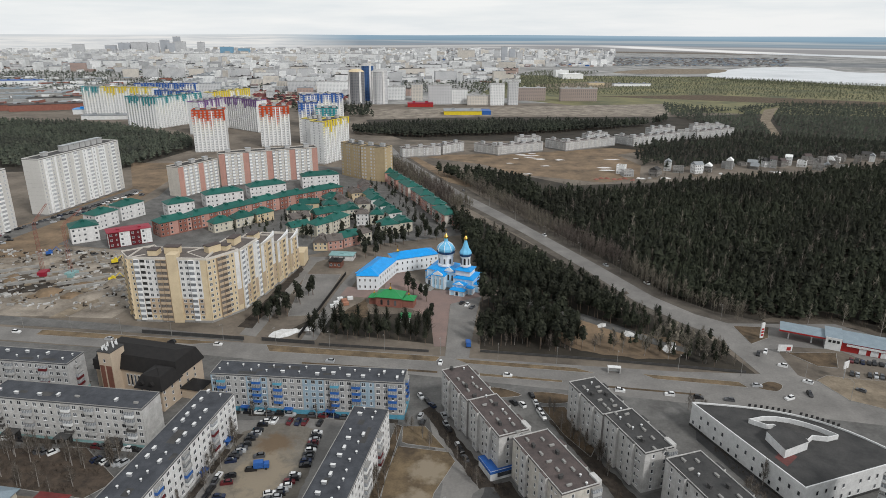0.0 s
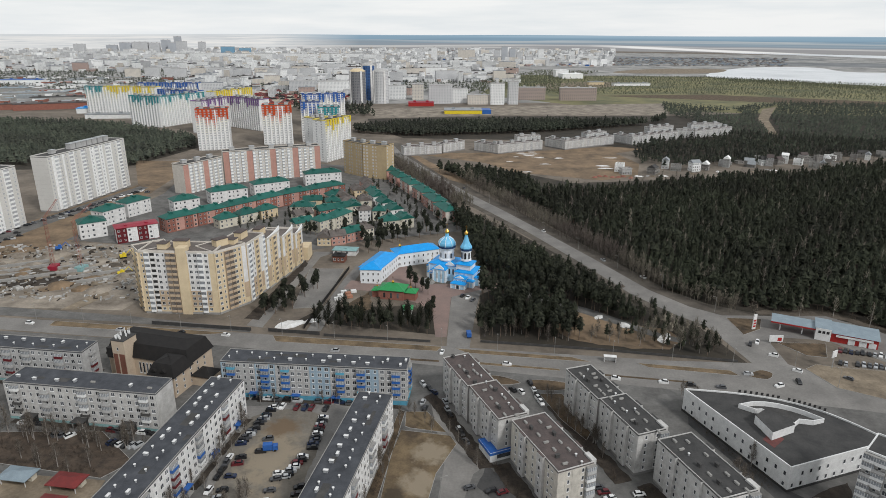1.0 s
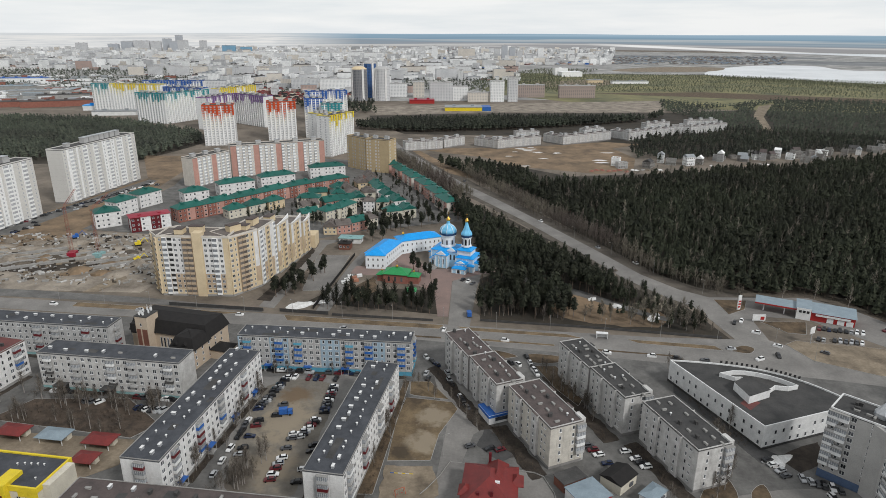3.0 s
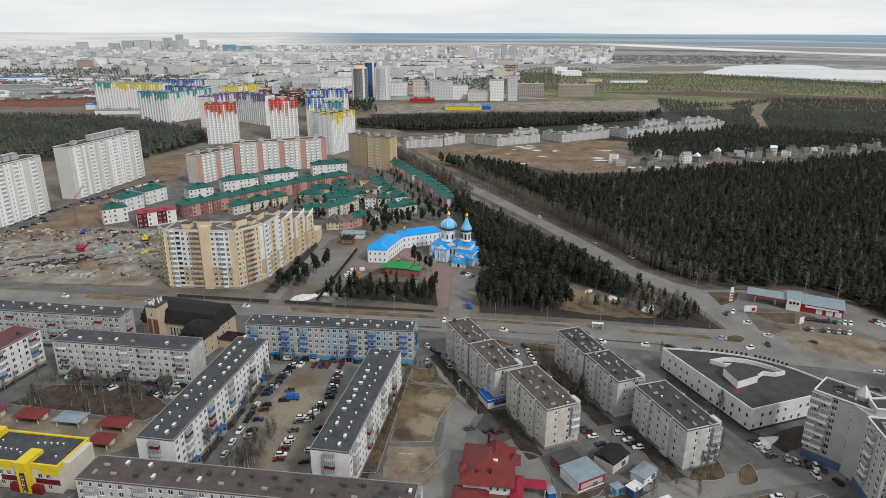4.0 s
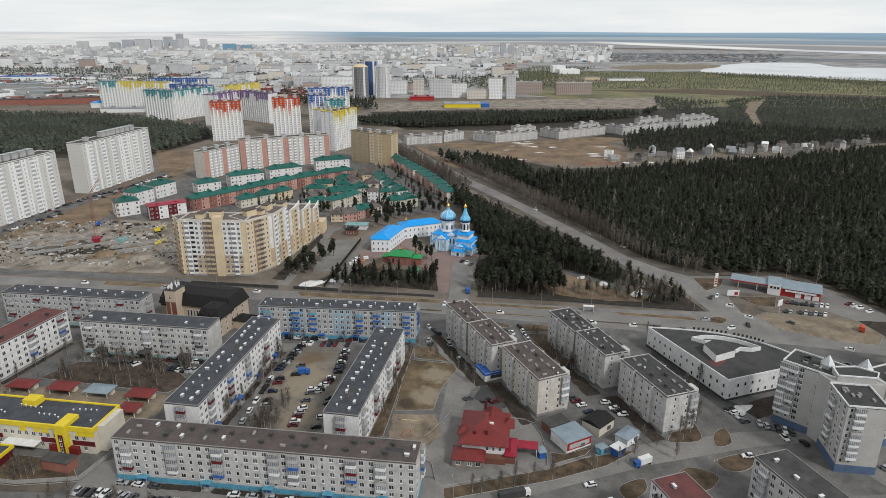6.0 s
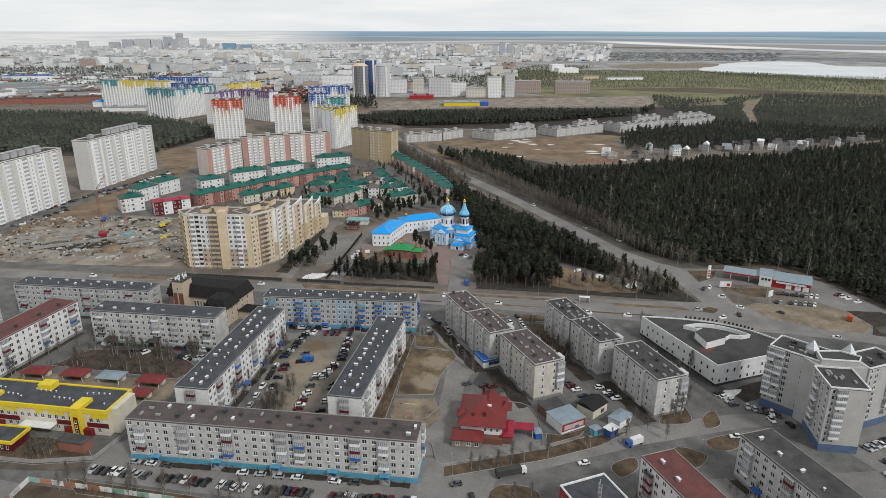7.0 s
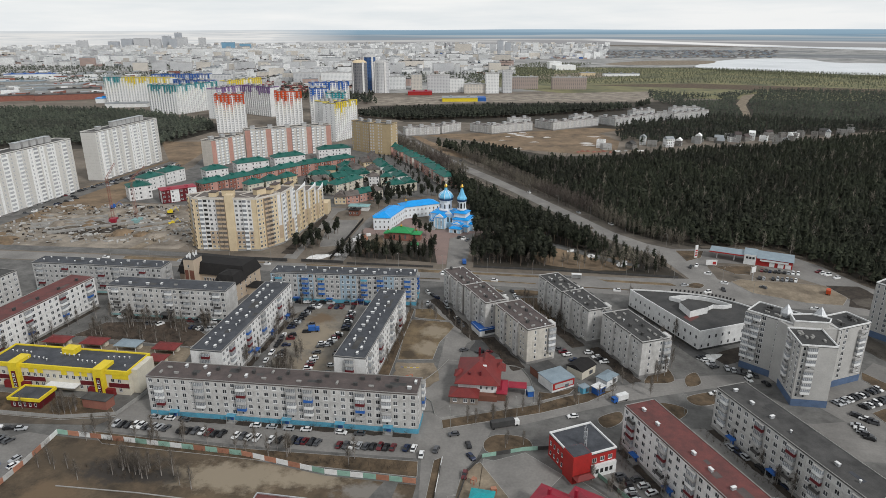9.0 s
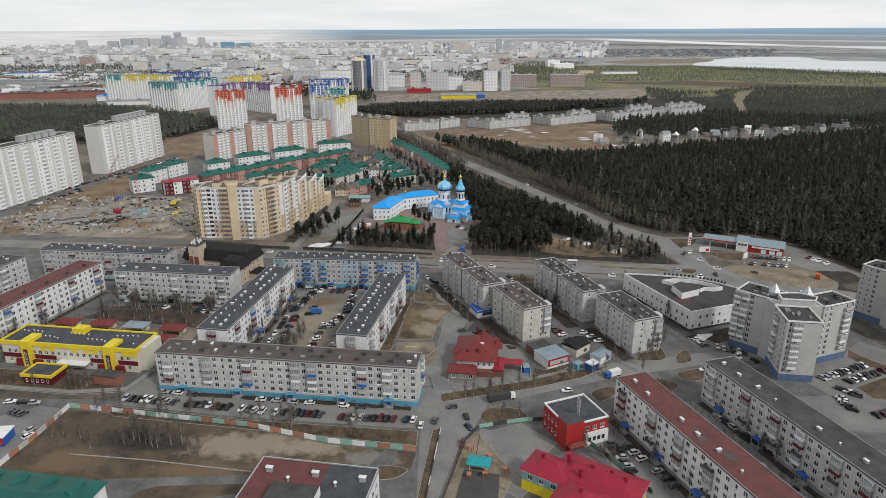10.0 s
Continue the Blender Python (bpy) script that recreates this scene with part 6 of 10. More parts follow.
green_hall()


def patched_block():
    b = thing("office_block", -49.6, 29.5, -9, "white block with half red, half grey flat roof", "office building")
    g = Geo()
    g.box(0, 31.5, -14, 6.8, 0, 11.4)
    part("wall", g, [M_PANEL_WHITE], b)
    g = Geo()
    g.box(0.2, 18.5, -13.8, 6.6, 11.4, 11.9)
    part("red_roof", g, [M_ROOF_RED], b)
    g = Geo()
    g.box(18.504, 31.3, -13.8, 6.6, 11.4, 11.9)
    part("grey_roof", g, [M_ROOF_DARK], b)
    flat = Geo()
    for x0, x1, y0, y1 in ((0, 31.5, 6.605, 6.9), (0, 31.5, -14.1, -13.805), (-0.1, 0.195, -13.8, 6.6), (31.305, 31.6, -13.8, 6.6)):
        flat.box(x0, x1, y0, y1, 11.3, 12.2)
    part("parapet", flat, [M_METAL], b)
    u = Geo()
    u.box(8, 20, -13, -5, 11.91, 14.6, 0, 1)
    part("upper_storey", u, [M_PANEL_WHITE, M_ROOF_GREY], b)
    for i in range(5):
        part("vent", VENT["pipe" if i % 2 else "shaft"], None, b, at=pose(4 + i * 6.2, 1.5 - (i % 2) * 3, 11.9) @ Matrix.Diagonal((1.3, 1.3, 1.6, 1)))
    for i in range(9):
        for z in (1.2, 4.6, 8.0):
            part("window", WIN["d"][0], None, b, at=pose(2 + i * 3.4, 6.82, z, 0, 0, 180))
    for i in range(6):
        for z in (1.2, 4.6, 8.0):
            part("window", WIN["w"][0], None, b, at=pose(31.52, -12 + i * 3.2, z, 0, 0, 90))


patched_block()


# ---- fences ----
BOARD = {}


def fence(pts, label, h=1.9, mats=(M_PLANK_MINT, M_PLANK_RED, M_WHITE), step=3.0, name="board_fence"):
    x, y = pts[0]
    f = thing(name, x, y, 0, label, "fence")
    k = 0
    for (ax, ay), (bx, by) in zip(pts, pts[1:]):
        d = math.hypot(bx - ax, by - ay)
        n = max(1, round(d / step))
        ang = math.degrees(math.atan2(by - ay, bx - ax))
        for i in range(n):
            m = mats[(k * 7 // 5) % len(mats)]
            key = (m.name, round(d / n, 2), h)
            if key not in BOARD:
                g = Geo()
                g.box(0, d / n - 0.06, -0.05, 0.05, 0.15, h)
                g.box(-0.08, 0.0, -0.08, 0.08, 0, h + 0.1)
                BOARD[key] = g.mesh("fence_panel", [m])
            part("fence_panel", BOARD[key], None, f, at=pose(ax - x + (bx - ax) * i / n, ay - y + (by - ay) * i / n, 0, 0, 0, ang))
            k += 1


fence([(-126, 78), (-63, 67.2), (-36, 58.7), (-9, 54.6)], "mint, salmon and white board fence round the field", step=4.0)
fence([(-126, 78), (-127.2, 62), (-129.4, 47), (-134, 30)], "pale board fence along the field's side", mats=(M_WHITE, M_PANEL, M_PLANK_RED), step=4.0)
fence([(-18, 121.5), (-11, 121)], "low coloured tyre fence on the playground", 0.4, (M_BLUE, M_YELLOW, M_WHITE), 1.2, "tyre_fence")
fence([(-8.6, 112), (-6.6, 114.6), (-2.8, 120.7), (0.4, 127.5)], "low pale concrete wall round the house yard", 0.5, (M_KERB,), 6.0, "low_wall")
fence([(20.9, 123.4), (26, 122.2), (28.6, 120.4), (30.8, 112.9), (31.2, 104), (30.4, 97), (28.4, 95.2), (12, 91.3), (-1.9, 87.2)], "low pale concrete wall round the house yard", 0.5, (M_KERB,), 6.0, "low_wall")
fence([(-4.4, 90), (-5.6, 97), (-8, 100)], "low pale concrete wall round the house yard", 0.5, (M_KERB,), 6.0, "low_wall")
fence([(10.5, 66.5), (24, 70), (36, 71), (50, 48), (56, 36)], "green mesh fence round the kindergarten", 1.5, (M_PLANK_MINT, M_ROOF_GREY), 4.0, "mesh_fence")
fence([(-1.6, 66), (-4.0, 46), (-6.4, 24)], "dark railing along the footpath", 0.8, (M_WHITE, M_ROOF_GREY), 4.0, "railing")
fence([(10.5, 66.5), (6, 60), (-1, 33), (-3, 24)], "dark railing of the play yard", 1.2, (M_ROOF_GREY,), 4.0, "railing")
fence([(-172, 92), (-130, 86.5), (-112, 88.5), (-106, 108)], "grey concrete fence before the school", 1.6, (M_CONCRETE,), 5.0, "concrete_fence")
fence([(-138, 246.5), (-90, 240.5)], "dark hoarding along the service road", 1.8, (M_ROOF_BLACK,), 5.0, "hoarding")
fence([(-82, 240), (-58, 236.8)], "dark hoarding by the church wood", 1.8, (M_ROOF_BLACK,), 5.0, "hoarding")
fence([(-56, 236), (-8, 230.5)], "low dark railing along the main road", 1.3, (M_ROOF_GREY,), 5.0, "railing")
fence([(14, 231), (60, 225), (120, 215)], "low dark railing along the park wood", 1.3, (M_ROOF_GREY,), 6.0, "railing")
fence([(-66.5, 243), (-60, 300), (-57.5, 322)], "dark fence beside the parking strip", 2.0, (M_BROWN_ROOF,), 5.0, "hoarding")


# ---- filling station and shop at the wood's edge ----
def filling_station():
    b = thing("filling_station", 152.2, 246.4, -27, "red and white filling station with pale blue-grey roof", "filling station")
    g = Geo()
    g.box(14, 20, -3, 8.4, 0, 5.6)
    part("shop", g, [M_WHITE], b)
    g = Geo()
    g.box(20.01, 38, -2.2, 8.4, 0, 4.1)
    part("hall", g, [M_RED_PAINT], b, "red sales hall")
    g = Geo()
    g.box(-4, 13.99, -2, 8.2, 3.9, 4.6, 1, 0)
    part("canopy", g, [M_BLUEGREY_ROOF, M_RED_PAINT], b, "canopy with a red edge")
    for x in (0, 9):
        for y in (0.5, 6.5):
            p = Geo()
            p.box(x - 0.25, x + 0.25, y - 0.25, y + 0.25, 0, 3.9)
            part("canopy_post", p, [M_WHITE], b)
    r = Geo()
    r.face([(13.6, -2.8, 5.65), (20.3, -2.8, 5.65), (20.3, 8.9, 5.9), (13.6, 8.9, 5.9)])
    r.face([(20.305, -2.8, 4.25), (38.6, -2.8, 4.25), (38.6, 8.9, 5.3), (20.305, 8.9, 5.3)])
    r.face([(20.305, 8.9, 4.0), (20.305, 8.9, 5.3), (38.6, 8.9, 5.3), (38.6, 8.9, 4.0)])
    part("roof", r, [M_BLUEGREY_ROOF], b)
    g = Geo()
    g.box(22, 36, -2.9, -2.22, 2.9, 3.7)
    part("fascia", g, [M_WHITE], b)
    for x0, x1 in ((26.8, 29.4), (31, 33.8), (34.6, 37.4)):
        g = Geo()
        g.box(x0, x1, -2.45, -2.22, 0.2, 2.5)
        part("display_window", g, [M_WHITE], b)
    for i in range(3):
        g = Geo()
        g.box(15 + i * 1.6, 16.1 + i * 1.6, -3.08, -3.01, 3.4, 4.6)
        part("sign", g, [M_DARK], b)
    s = thing("price_sign", 140.5, 247, 20, "tall white and red price sign", "sign")
    g = Geo()
    g.box(-0.9, 0.9, -0.25, 0.25, 0, 7.5)
    part("board", g, [M_WHITE], s)
    for z in (1.2, 2.6, 4.0):
        g = Geo()
        g.box(-0.7, 0.7, -0.3, -0.255, z, z + 0.9)
        part("bar", g, [M_RED_PAINT], s)
    s = thing("billboard", 144, 233, 0, "low white and red roadside billboard", "billboard")
    g = Geo()
    g.box(-3, 3, -0.15, 0.15, 0.8, 3.8)
    part("board", g, [M_WHITE], s)
    for px in (-2.2, 2.2):
        g = Geo()
        g.box(px - 0.12, px + 0.12, -0.1, 0.1, 0, 0.8)
        part("post", g, [M_METAL], s)
    g = Geo()
    g.box(0.6, 2.4, -0.19, -0.155, 1.2, 2.8)
    part("bar", g, [M_RED_PAINT], s)
    s = thing("billboard", 156.5, 211, 30, "white billboard on a tall post", "billboard")
    g = Geo()
    g.bar((0, 0, 0), (0, 0, 6), 0.2, 0, 6)
    part("post", g, [M_METAL], s)
    g = Geo()
    g.box(-1.6, 1.6, -0.15, 0.15, 5, 8)
    part("board", g, [M_WHITE], s)
    s = thing("bus_stop", 67, 214.9, -8, "white roadside bus stop shelter", "bus stop")
    g = Geo()
    g.box(-2.4, 2.4, 0.8, 1.0, 0, 2.4)
    g.box(-2.4, -2.2, -0.8, 0.795, 0, 2.4)
    g.box(2.2, 2.4, -0.8, 0.795, 0, 2.4)
    part("wall", g, [M_WHITE], s)
    g = Geo()
    g.box(-2.6, 2.6, -1.0, 1.1, 2.4, 2.6)
    part("roof", g, [M_WHITE], s)


filling_station()


# ---- street lamps ----
def lamp_mesh():
    g = Geo()
    g.lathe(0, 0, [(0.09, 0), (0.05, 8.0)], 6)
    g.bar((0, 0, 7.9), (1.6, 0, 8.4), 0.05)
    h = Geo()
    h.box(1.4, 2.1, -0.13, 0.13, 8.33, 8.46)
    return g.mesh("post", [M_CONCRETE]), h.mesh("lamp_head", [M_CONCRETE])


LAMP = lamp_mesh()


def street_lamp(x, y, ang):
    b = thing("street_lamp", x, y, ang, "grey steel street lamp on a slim post", "street lamp", "street lamps")
    part("post", LAMP[0], None, b)
    part("lamp_head", LAMP[1], None, b)


for i in range(15):
    x = -195 + i * 24
    street_lamp(x, 228.5 - x * 0.115 - (2 if x > 0 else 0), -97)
for i in range(9):
    t = i / 8
    street_lamp(130 - t * 132, 266 + t * 285 - math.sin(t * 3.1) * 16, 200)
for x, y, a in ((1, 80, 100), (23, 86, 100), (45, 94, 100), (-2, 130, 10), (0, 40, 0), (60, 60, 20), (-60, 79, 80), (-96, 85, 80), (80, 90, 200), (150, 195, 120)):
    street_lamp(x, y, a)


# ---- building site ----
def pipelayer_crane(x, y, heading, reach, high, paint, label):
    b = thing("tower_crane", x, y, heading, label, "crane", "lattice cranes")
    g = Geo()
    g.box(-3, 3, -2.2, 2.2, 0, 2.6)
    part("base", g, [paint], b)
    m = Geo()
    w = 0.8
    for sx in (-w, w):
        for sy in (-w, w):
            m.bar((sx, sy, 2.6), (sx * 0.6, sy * 0.6, high), 0.08)
    for i in range(10):
        z0, z1 = 2.6 + (high - 2.6) * i / 10, 2.6 + (high - 2.6) * (i + 1) / 10
        m.bar((-w, -w, z0), (w, -w, z1), 0.07)
        m.bar((w, w, z0), (-w, w, z1), 0.07)
        m.bar((-w, -w, z1), (-w, w, z1), 0.07)
    part("mast", m, [M_BRICK_RED], b, "lattice mast")
    j = Geo()
    for sy in (-0.5, 0.5):
        j.bar((0, sy, high), (reach, sy, high + 6), 0.11)
    j.bar((0, 0, high + 1.3), (reach, 0, high + 6.2), 0.11)
    for i in range(9):
        t0, t1 = i / 9, (i + 1) / 9
        j.bar((reach * t0, -0.5, high + 6 * t0), (reach * t1, 0.5, high + 6 * t1), 0.06)
    part("jib", j, [M_BRICK_RED], b)


pipelayer_crane(-226, 318, 100, 20, 30, M_CRIMSON, "red lattice crane on the building site")
pipelayer_crane(-209.5, 317, 80, 16, 29, M_AQUA, "crane with turquoise base and lattice mast")


def heap(x, y, r, h, m, label, seed, name="mound"):
    rng = random.Random(seed)
    g = Geo()
    n = 12
    prof = ((1.0, 0), (0.75, 0.45), (0.4, 0.85), (0.1, 1.0))
    k = 0
    for f, z in prof:
        for i in range(n):
            a = 2 * math.pi * i / n
            q = r * f * rng.uniform(0.75, 1.2)
            g.v.append((q * math.cos(a), q * math.sin(a) * 0.6, h * z * rng.uniform(0.8, 1.1)))
    for j in range(3):
        for i in range(n):
            a, c = j * n + i, j * n + (i + 1) % n
            g.f.append((a, c, c + n, a + n))
            g.m.append(0)
    g.f.append(tuple(range(3 * n, 4 * n)))
    g.m.append(0)
    b = part(name, g, [m])
    b.matrix_basis = pose(x, y, -0.05, 0, 0, rng.uniform(0, 180))
    tagged(b, label, "heap", "heaps")


rng = random.Random(12)
for i in range(26):
    heap(-300 + rng.uniform(0, 120), 275 + rng.uniform(0, 75), rng.uniform(4, 12), rng.uniform(1, 3.2), rng.choice((M_DIRT, M_CLEARED, M_VERGE)), "loose earth heap on the building site", 100 + i)
for x, y, r in ((96, 236, 6), (82, 250, 5), (72, 259, 4), (-74, 248, 8), (103, 129, 4.5), (-64, 252, 5), (98, 240, 4), (60, 264, 3)):
    heap(x, y, r, 0.35, M_SNOW, "patch of old grey snow", int(x * 10), "snow_patch")
g = Geo()
rng = random.Random(31)
for i in range(1000):
    u, v = rng.random(), rng.random()
    x, y = -296 + u * 138, 272 + v * 88
    if x > -195 and y > 335 - (x + 195) * 0.9:
        continue
    a, L, w, h = rng.choice((0.55, 0.55, 2.1)) + rng.uniform(-0.5, 0.5), rng.choice((0.8, 1.2, 1.8, 3.2)), rng.uniform(0.4, 1.3), rng.uniform(0.2, 1.1)
    c, s = math.cos(a), math.sin(a)
    g.prism([(x + c * p - s * q, y + s * p + c * q) for p, q in ((0, 0), (L, 0), (L, w), (0, w))], 0, h, rng.choice((0, 0, 1, 2, 3)))
tagged(part("building_rubble", g, [M_CONCRETE, M_SAND, M_PANEL, M_DARK_SOIL]), "stacked slabs and rubble on the building site", "rubble", kind="stuff")
g = Geo()
for x, y, L in ((-272, 300, 46), (-255, 290, 60), (-205, 294, 34)):
    a = 0.5
    for k in range(2):
        g.prism([(x + math.cos(a) * p - math.sin(a) * (q + k * 9), y + math.sin(a) * p + math.cos(a) * (q + k * 9)) for p, q in ((0, 0), (L, 0), (L, 1), (0, 1))], 0, 1.6)
tagged(part("foundation_walls", g, [M_CONCRETE]), "bare concrete foundation walls", "foundation", kind="structure")
for x, y, m in ((-183, 309, M_YELLOW), (-196, 338, M_YELLOW), (-243, 352, M_BLUE)):
    b = thing("excavator", x, y, 30, "small site machine with a bent arm", "excavator")
    q = Geo()
    q.box(-1.8, 1.8, -1.3, 1.3, 0.9, 2.2)
    q.box(-0.2, 1.4, -1.2, 0.2, 2.2, 3.4)
    part("body", q, [m], b)
    q = Geo()
    q.box(-2, 2, -1.5, -0.8, 0, 0.9)
    q.box(-2, 2, 0.8, 1.5, 0, 0.9)
    part("track", q, [M_TYRE], b)
    q = Geo()
    q.bar((1.6, 0.6, 2.0), (4.2, 0.6, 4.4), 0.25)
    q.bar((4.2, 0.6, 4.4), (6.0, 0.6, 1.2), 0.2)
    part("arm", q, [m], b)

for i, (x, y, m) in enumerate(((-56, 281, M_WHITE), (-52.5, 284, M_PLANK_RED), (-55, 286, M_WHITE), (-51, 280, M_PLANK_RED), (-57, 277, M_WHITE), (-50, 287, M_WHITE))):
    b = thing("brick_pallet", x, y, 20, "wrapped pallet of building blocks on bare ground", "pallet", "block pallets")
    q = Geo()
    q.box(-1.5, 1.5, -1.1, 1.1, 0, 0.15)
    part("pallet_base", q, [M_TRUNK], b)
    q = Geo()
    q.box(-1.4, 1.4, -1.0, 1.0, 0.15, 1.5)
    part("block_load", q, [m], b)


# ---- tall apartment houses ----
def tall_side(b, sides, mats, H, floors, z0=1.2, single=False, seed=0, label="", pale=False):
    """Facades of a tall house: sides of (x, y, angle, length, columns, paint)."""
    g, back = Geo(), []
    rng = random.Random(seed)
    for x, y, ang, ln, cols, paint in sides:
        facade(b, g, back, x, y, ang, ln, cols, floors, z0, (H - z0 - 0.4) / floors, single, ("white",), rng, paint)
    part("wall_cladding", g, mats, b)
    ob = joined("glazing", back, b, label)
    if ob and pale:
        ob.data.materials[1] = M_PALEGLASS


def slab(x, y, heading, L, W, H, floors, label, mats, cols, paint, core_mat, group, end="ww", roof=None, huts=4, seed=0, single=False, name="apartment_tower", category="apartment building", strips=None, cluster=None, ribs=None):
    b = thing(name, x, y, heading, label, category, group)
    cap_mat, crng_cap = (CAPS.get(mats[-1].name) if ribs else None), random.Random(int(L * 7 + x))
    c = Geo()
    c.box(0, L, 0, W, 0, H - 0.36)
    part("wall", c, [core_mat], b)
    rear_cols = (cols * 3)[:len(cols)]
    tall_side(b, [(0, 0, 0, L, cols, paint), (L, 0, 90, W, end, None), (0, W, 270, W, end, None), (L, W, 180, L, rear_cols, paint)], mats, H, floors, seed=seed, single=single, pale=bool(ribs or strips) or y > 560)
    flat_roof(b, L, W, H, roof or M_ROOF_GREY, mats[-1] if ribs else mats[0], 0.3, 0.7 if ribs else 0.6)
    for i in range(huts):
        part("roof_hatch", VENT["hut"], None, b, at=pose(L * (i + 0.5) / huts, W * 0.55, H + 0.003) @ Matrix.Diagonal((1.5, 1.2, 1.3, 1)))
    if strips:
        units = sum(0.45 if c == "|" else 1.0 for c in cols)
        s, cw, fh = 0.0, L / units, (H - 1.6) / floors
        for c in cols:
            w = cw * (0.45 if c == "|" else 1.0)
            if c in strips:
                g, prof, slots = Geo(), [(-0.07, 1.1)], [0]
                for j in range(floors):
                    z = 1.1 + j * fh
                    prof += [(-1.0, z), (-1.0, z + 1.3), (-0.88, z + 1.3), (-0.88, z + fh)]
                    slots += [0, 0, 1, 0]
                prof += [(-0.07, prof[-1][1])]
                n = len(prof)
                g.v = [(s + 0.15, y, z) for y, z in prof] + [(s + w - 0.15, y, z) for y, z in prof]
                for i in range(n):
                    k = (i + 1) % n
                    g.f.append((i, n + i, n + k, k))
                    g.m.append(slots[i] if i < len(slots) else 0)
                g.f += [tuple(range(n)), tuple(range(2 * n - 1, n - 1, -1))]
                g.m += [0, 0]
                part("loggia_strip", g, [M_LOGGIA, M_PALEGLASS], b, "white stack of glazed loggias")
            s += w
    if ribs:
        units = sum(0.45 if c == "|" else 1.0 for c in cols)
        s, cw = 0.0, L / units
        for c in cols:
            w = cw * (0.45 if c == "|" else 1.0)
            if c in ribs:
                g = Geo()
                g.box(s + 0.1, s + w - 0.1, -1.1, -0.07, 0.6, H - 2.6)
                part("pier", g, [M_LOGGIA], b)
                if cap_mat and crng_cap.random() < 0.62:
                    g = Geo()
                    g.box(s - w * 0.2, s + w * 1.2, -1.35, -0.9, H - crng_cap.choice((5.5, 8.3, 8.3, 11.1)), H + 1.0)
                    part("painted_cap", g, [cap_mat], b, "painted top of a pier")
            s += w
    for u in cluster or ():
        part("roof_hatch", VENT["hut"], None, b, at=pose(L * u, W * 0.6, H + 0.003) @ Matrix.Diagonal((1.7, 1.8, 2.0, 1)))
    return b


CAPS = {"fading_orange_paint": M_ORANGE, "fading_blue_paint": M_BLUE, "fading_teal_paint": M_TEAL_PAINT, "fading_yellow_paint": M_YELLOW, "fading_purple_paint": M_PURPLE}


def ribbed(i, j):
    return 1 if i % 3 == 1 else 0


slab(-294.0, 437.0, 80.5, 88, 13.5, 41.8, 14, "long pale grey fourteen-storey slab with white loggia strips", [M_SLAB, M_LOGGIA], "w|bw|wb|w|bw|wb|w|bw|wb|w", ribbed, M_SEAM, "grey slab blocks", end="...", huts=3, strips="b", cluster=(0.4, 0.47, 0.54, 0.61, 0.68, 0.76, 0.84))
slab(-311.0, 316.0, 80.5, 90, 13.5, 41.8, 14, "long pale grey fourteen-storey slab beside the building site", [M_SLAB, M_LOGGIA], "w|bw|wb|w|bw|wb|w|bw|wb|w", ribbed, M_SEAM, "grey slab blocks", end="...", huts=3, strips="b", cluster=(0.5, 0.58, 0.66, 0.74, 0.82))


def pinks(i, j):
    return 1 if i % 8 in (0, 1) else 0


slab(-218, 492, 63, 42, 13, 25.5, 9, "salmon and white brick nine-storey wing", [M_BRICK_CREAM, M_BRICK_PINK], "..dwdwdw..dwdwdw", pinks, M_SEAM, "salmon brick blocks", end="..", huts=3, strips="d")
slab(-199, 533, 25, 86, 13, 29, 10, "long salmon and white striped brick block", [M_BRICK_CREAM, M_BRICK_PINK], "..dwdwdw..dwdwdw..dwdwdw..dwdwdw..", pinks, M_SEAM, "salmon brick blocks", huts=5, strips="d")
slab(-102, 587, -43, 28, 13, 31, 10, "tan brick ten-storey house", [M_BRICK_TAN], "w.ww.wbw", None, M_BRICK_TAN, "tan brick houses", huts=2)
slab(-81, 567, -25, 25, 14, 31, 10, "tan brick ten-storey house with blank end", [M_BRICK_TAN], "ww.wb...", None, M_BRICK_TAN, "tan brick houses", end="w.w", huts=2)


def crowned(i, j):
    """Painted bays between white piers."""
    return 1 - i % 2


for x, y, hd, L, W, H, colour, words in ((-285, 700, 14, 35, 22, 46, "orange", "orange-red"), (-222, 741, 14, 34, 22, 46, "orange", "orange-red"), (-181, 763, 14, 24, 22, 48, "blue", "deep blue"),
                                         (-156, 742, 14, 26, 20, 44, "teal", "teal"), (-139, 652, 55, 20, 20, 43, "yellow", "yellow"), (-128, 636, 64, 44, 16, 43, "yellow", "yellow")):
    slab(x, y, hd, L, W, H, 16, f"white high-rise with {words} streaks below its roof", [M_WHITE, FADE[colour]], ("d|" * 12)[:max(8, 2 * round(L / 4.6))], crowned, M_PANEL, "colour-topped high-rises", end=".w.w.", huts=3, seed=5, ribs="|")
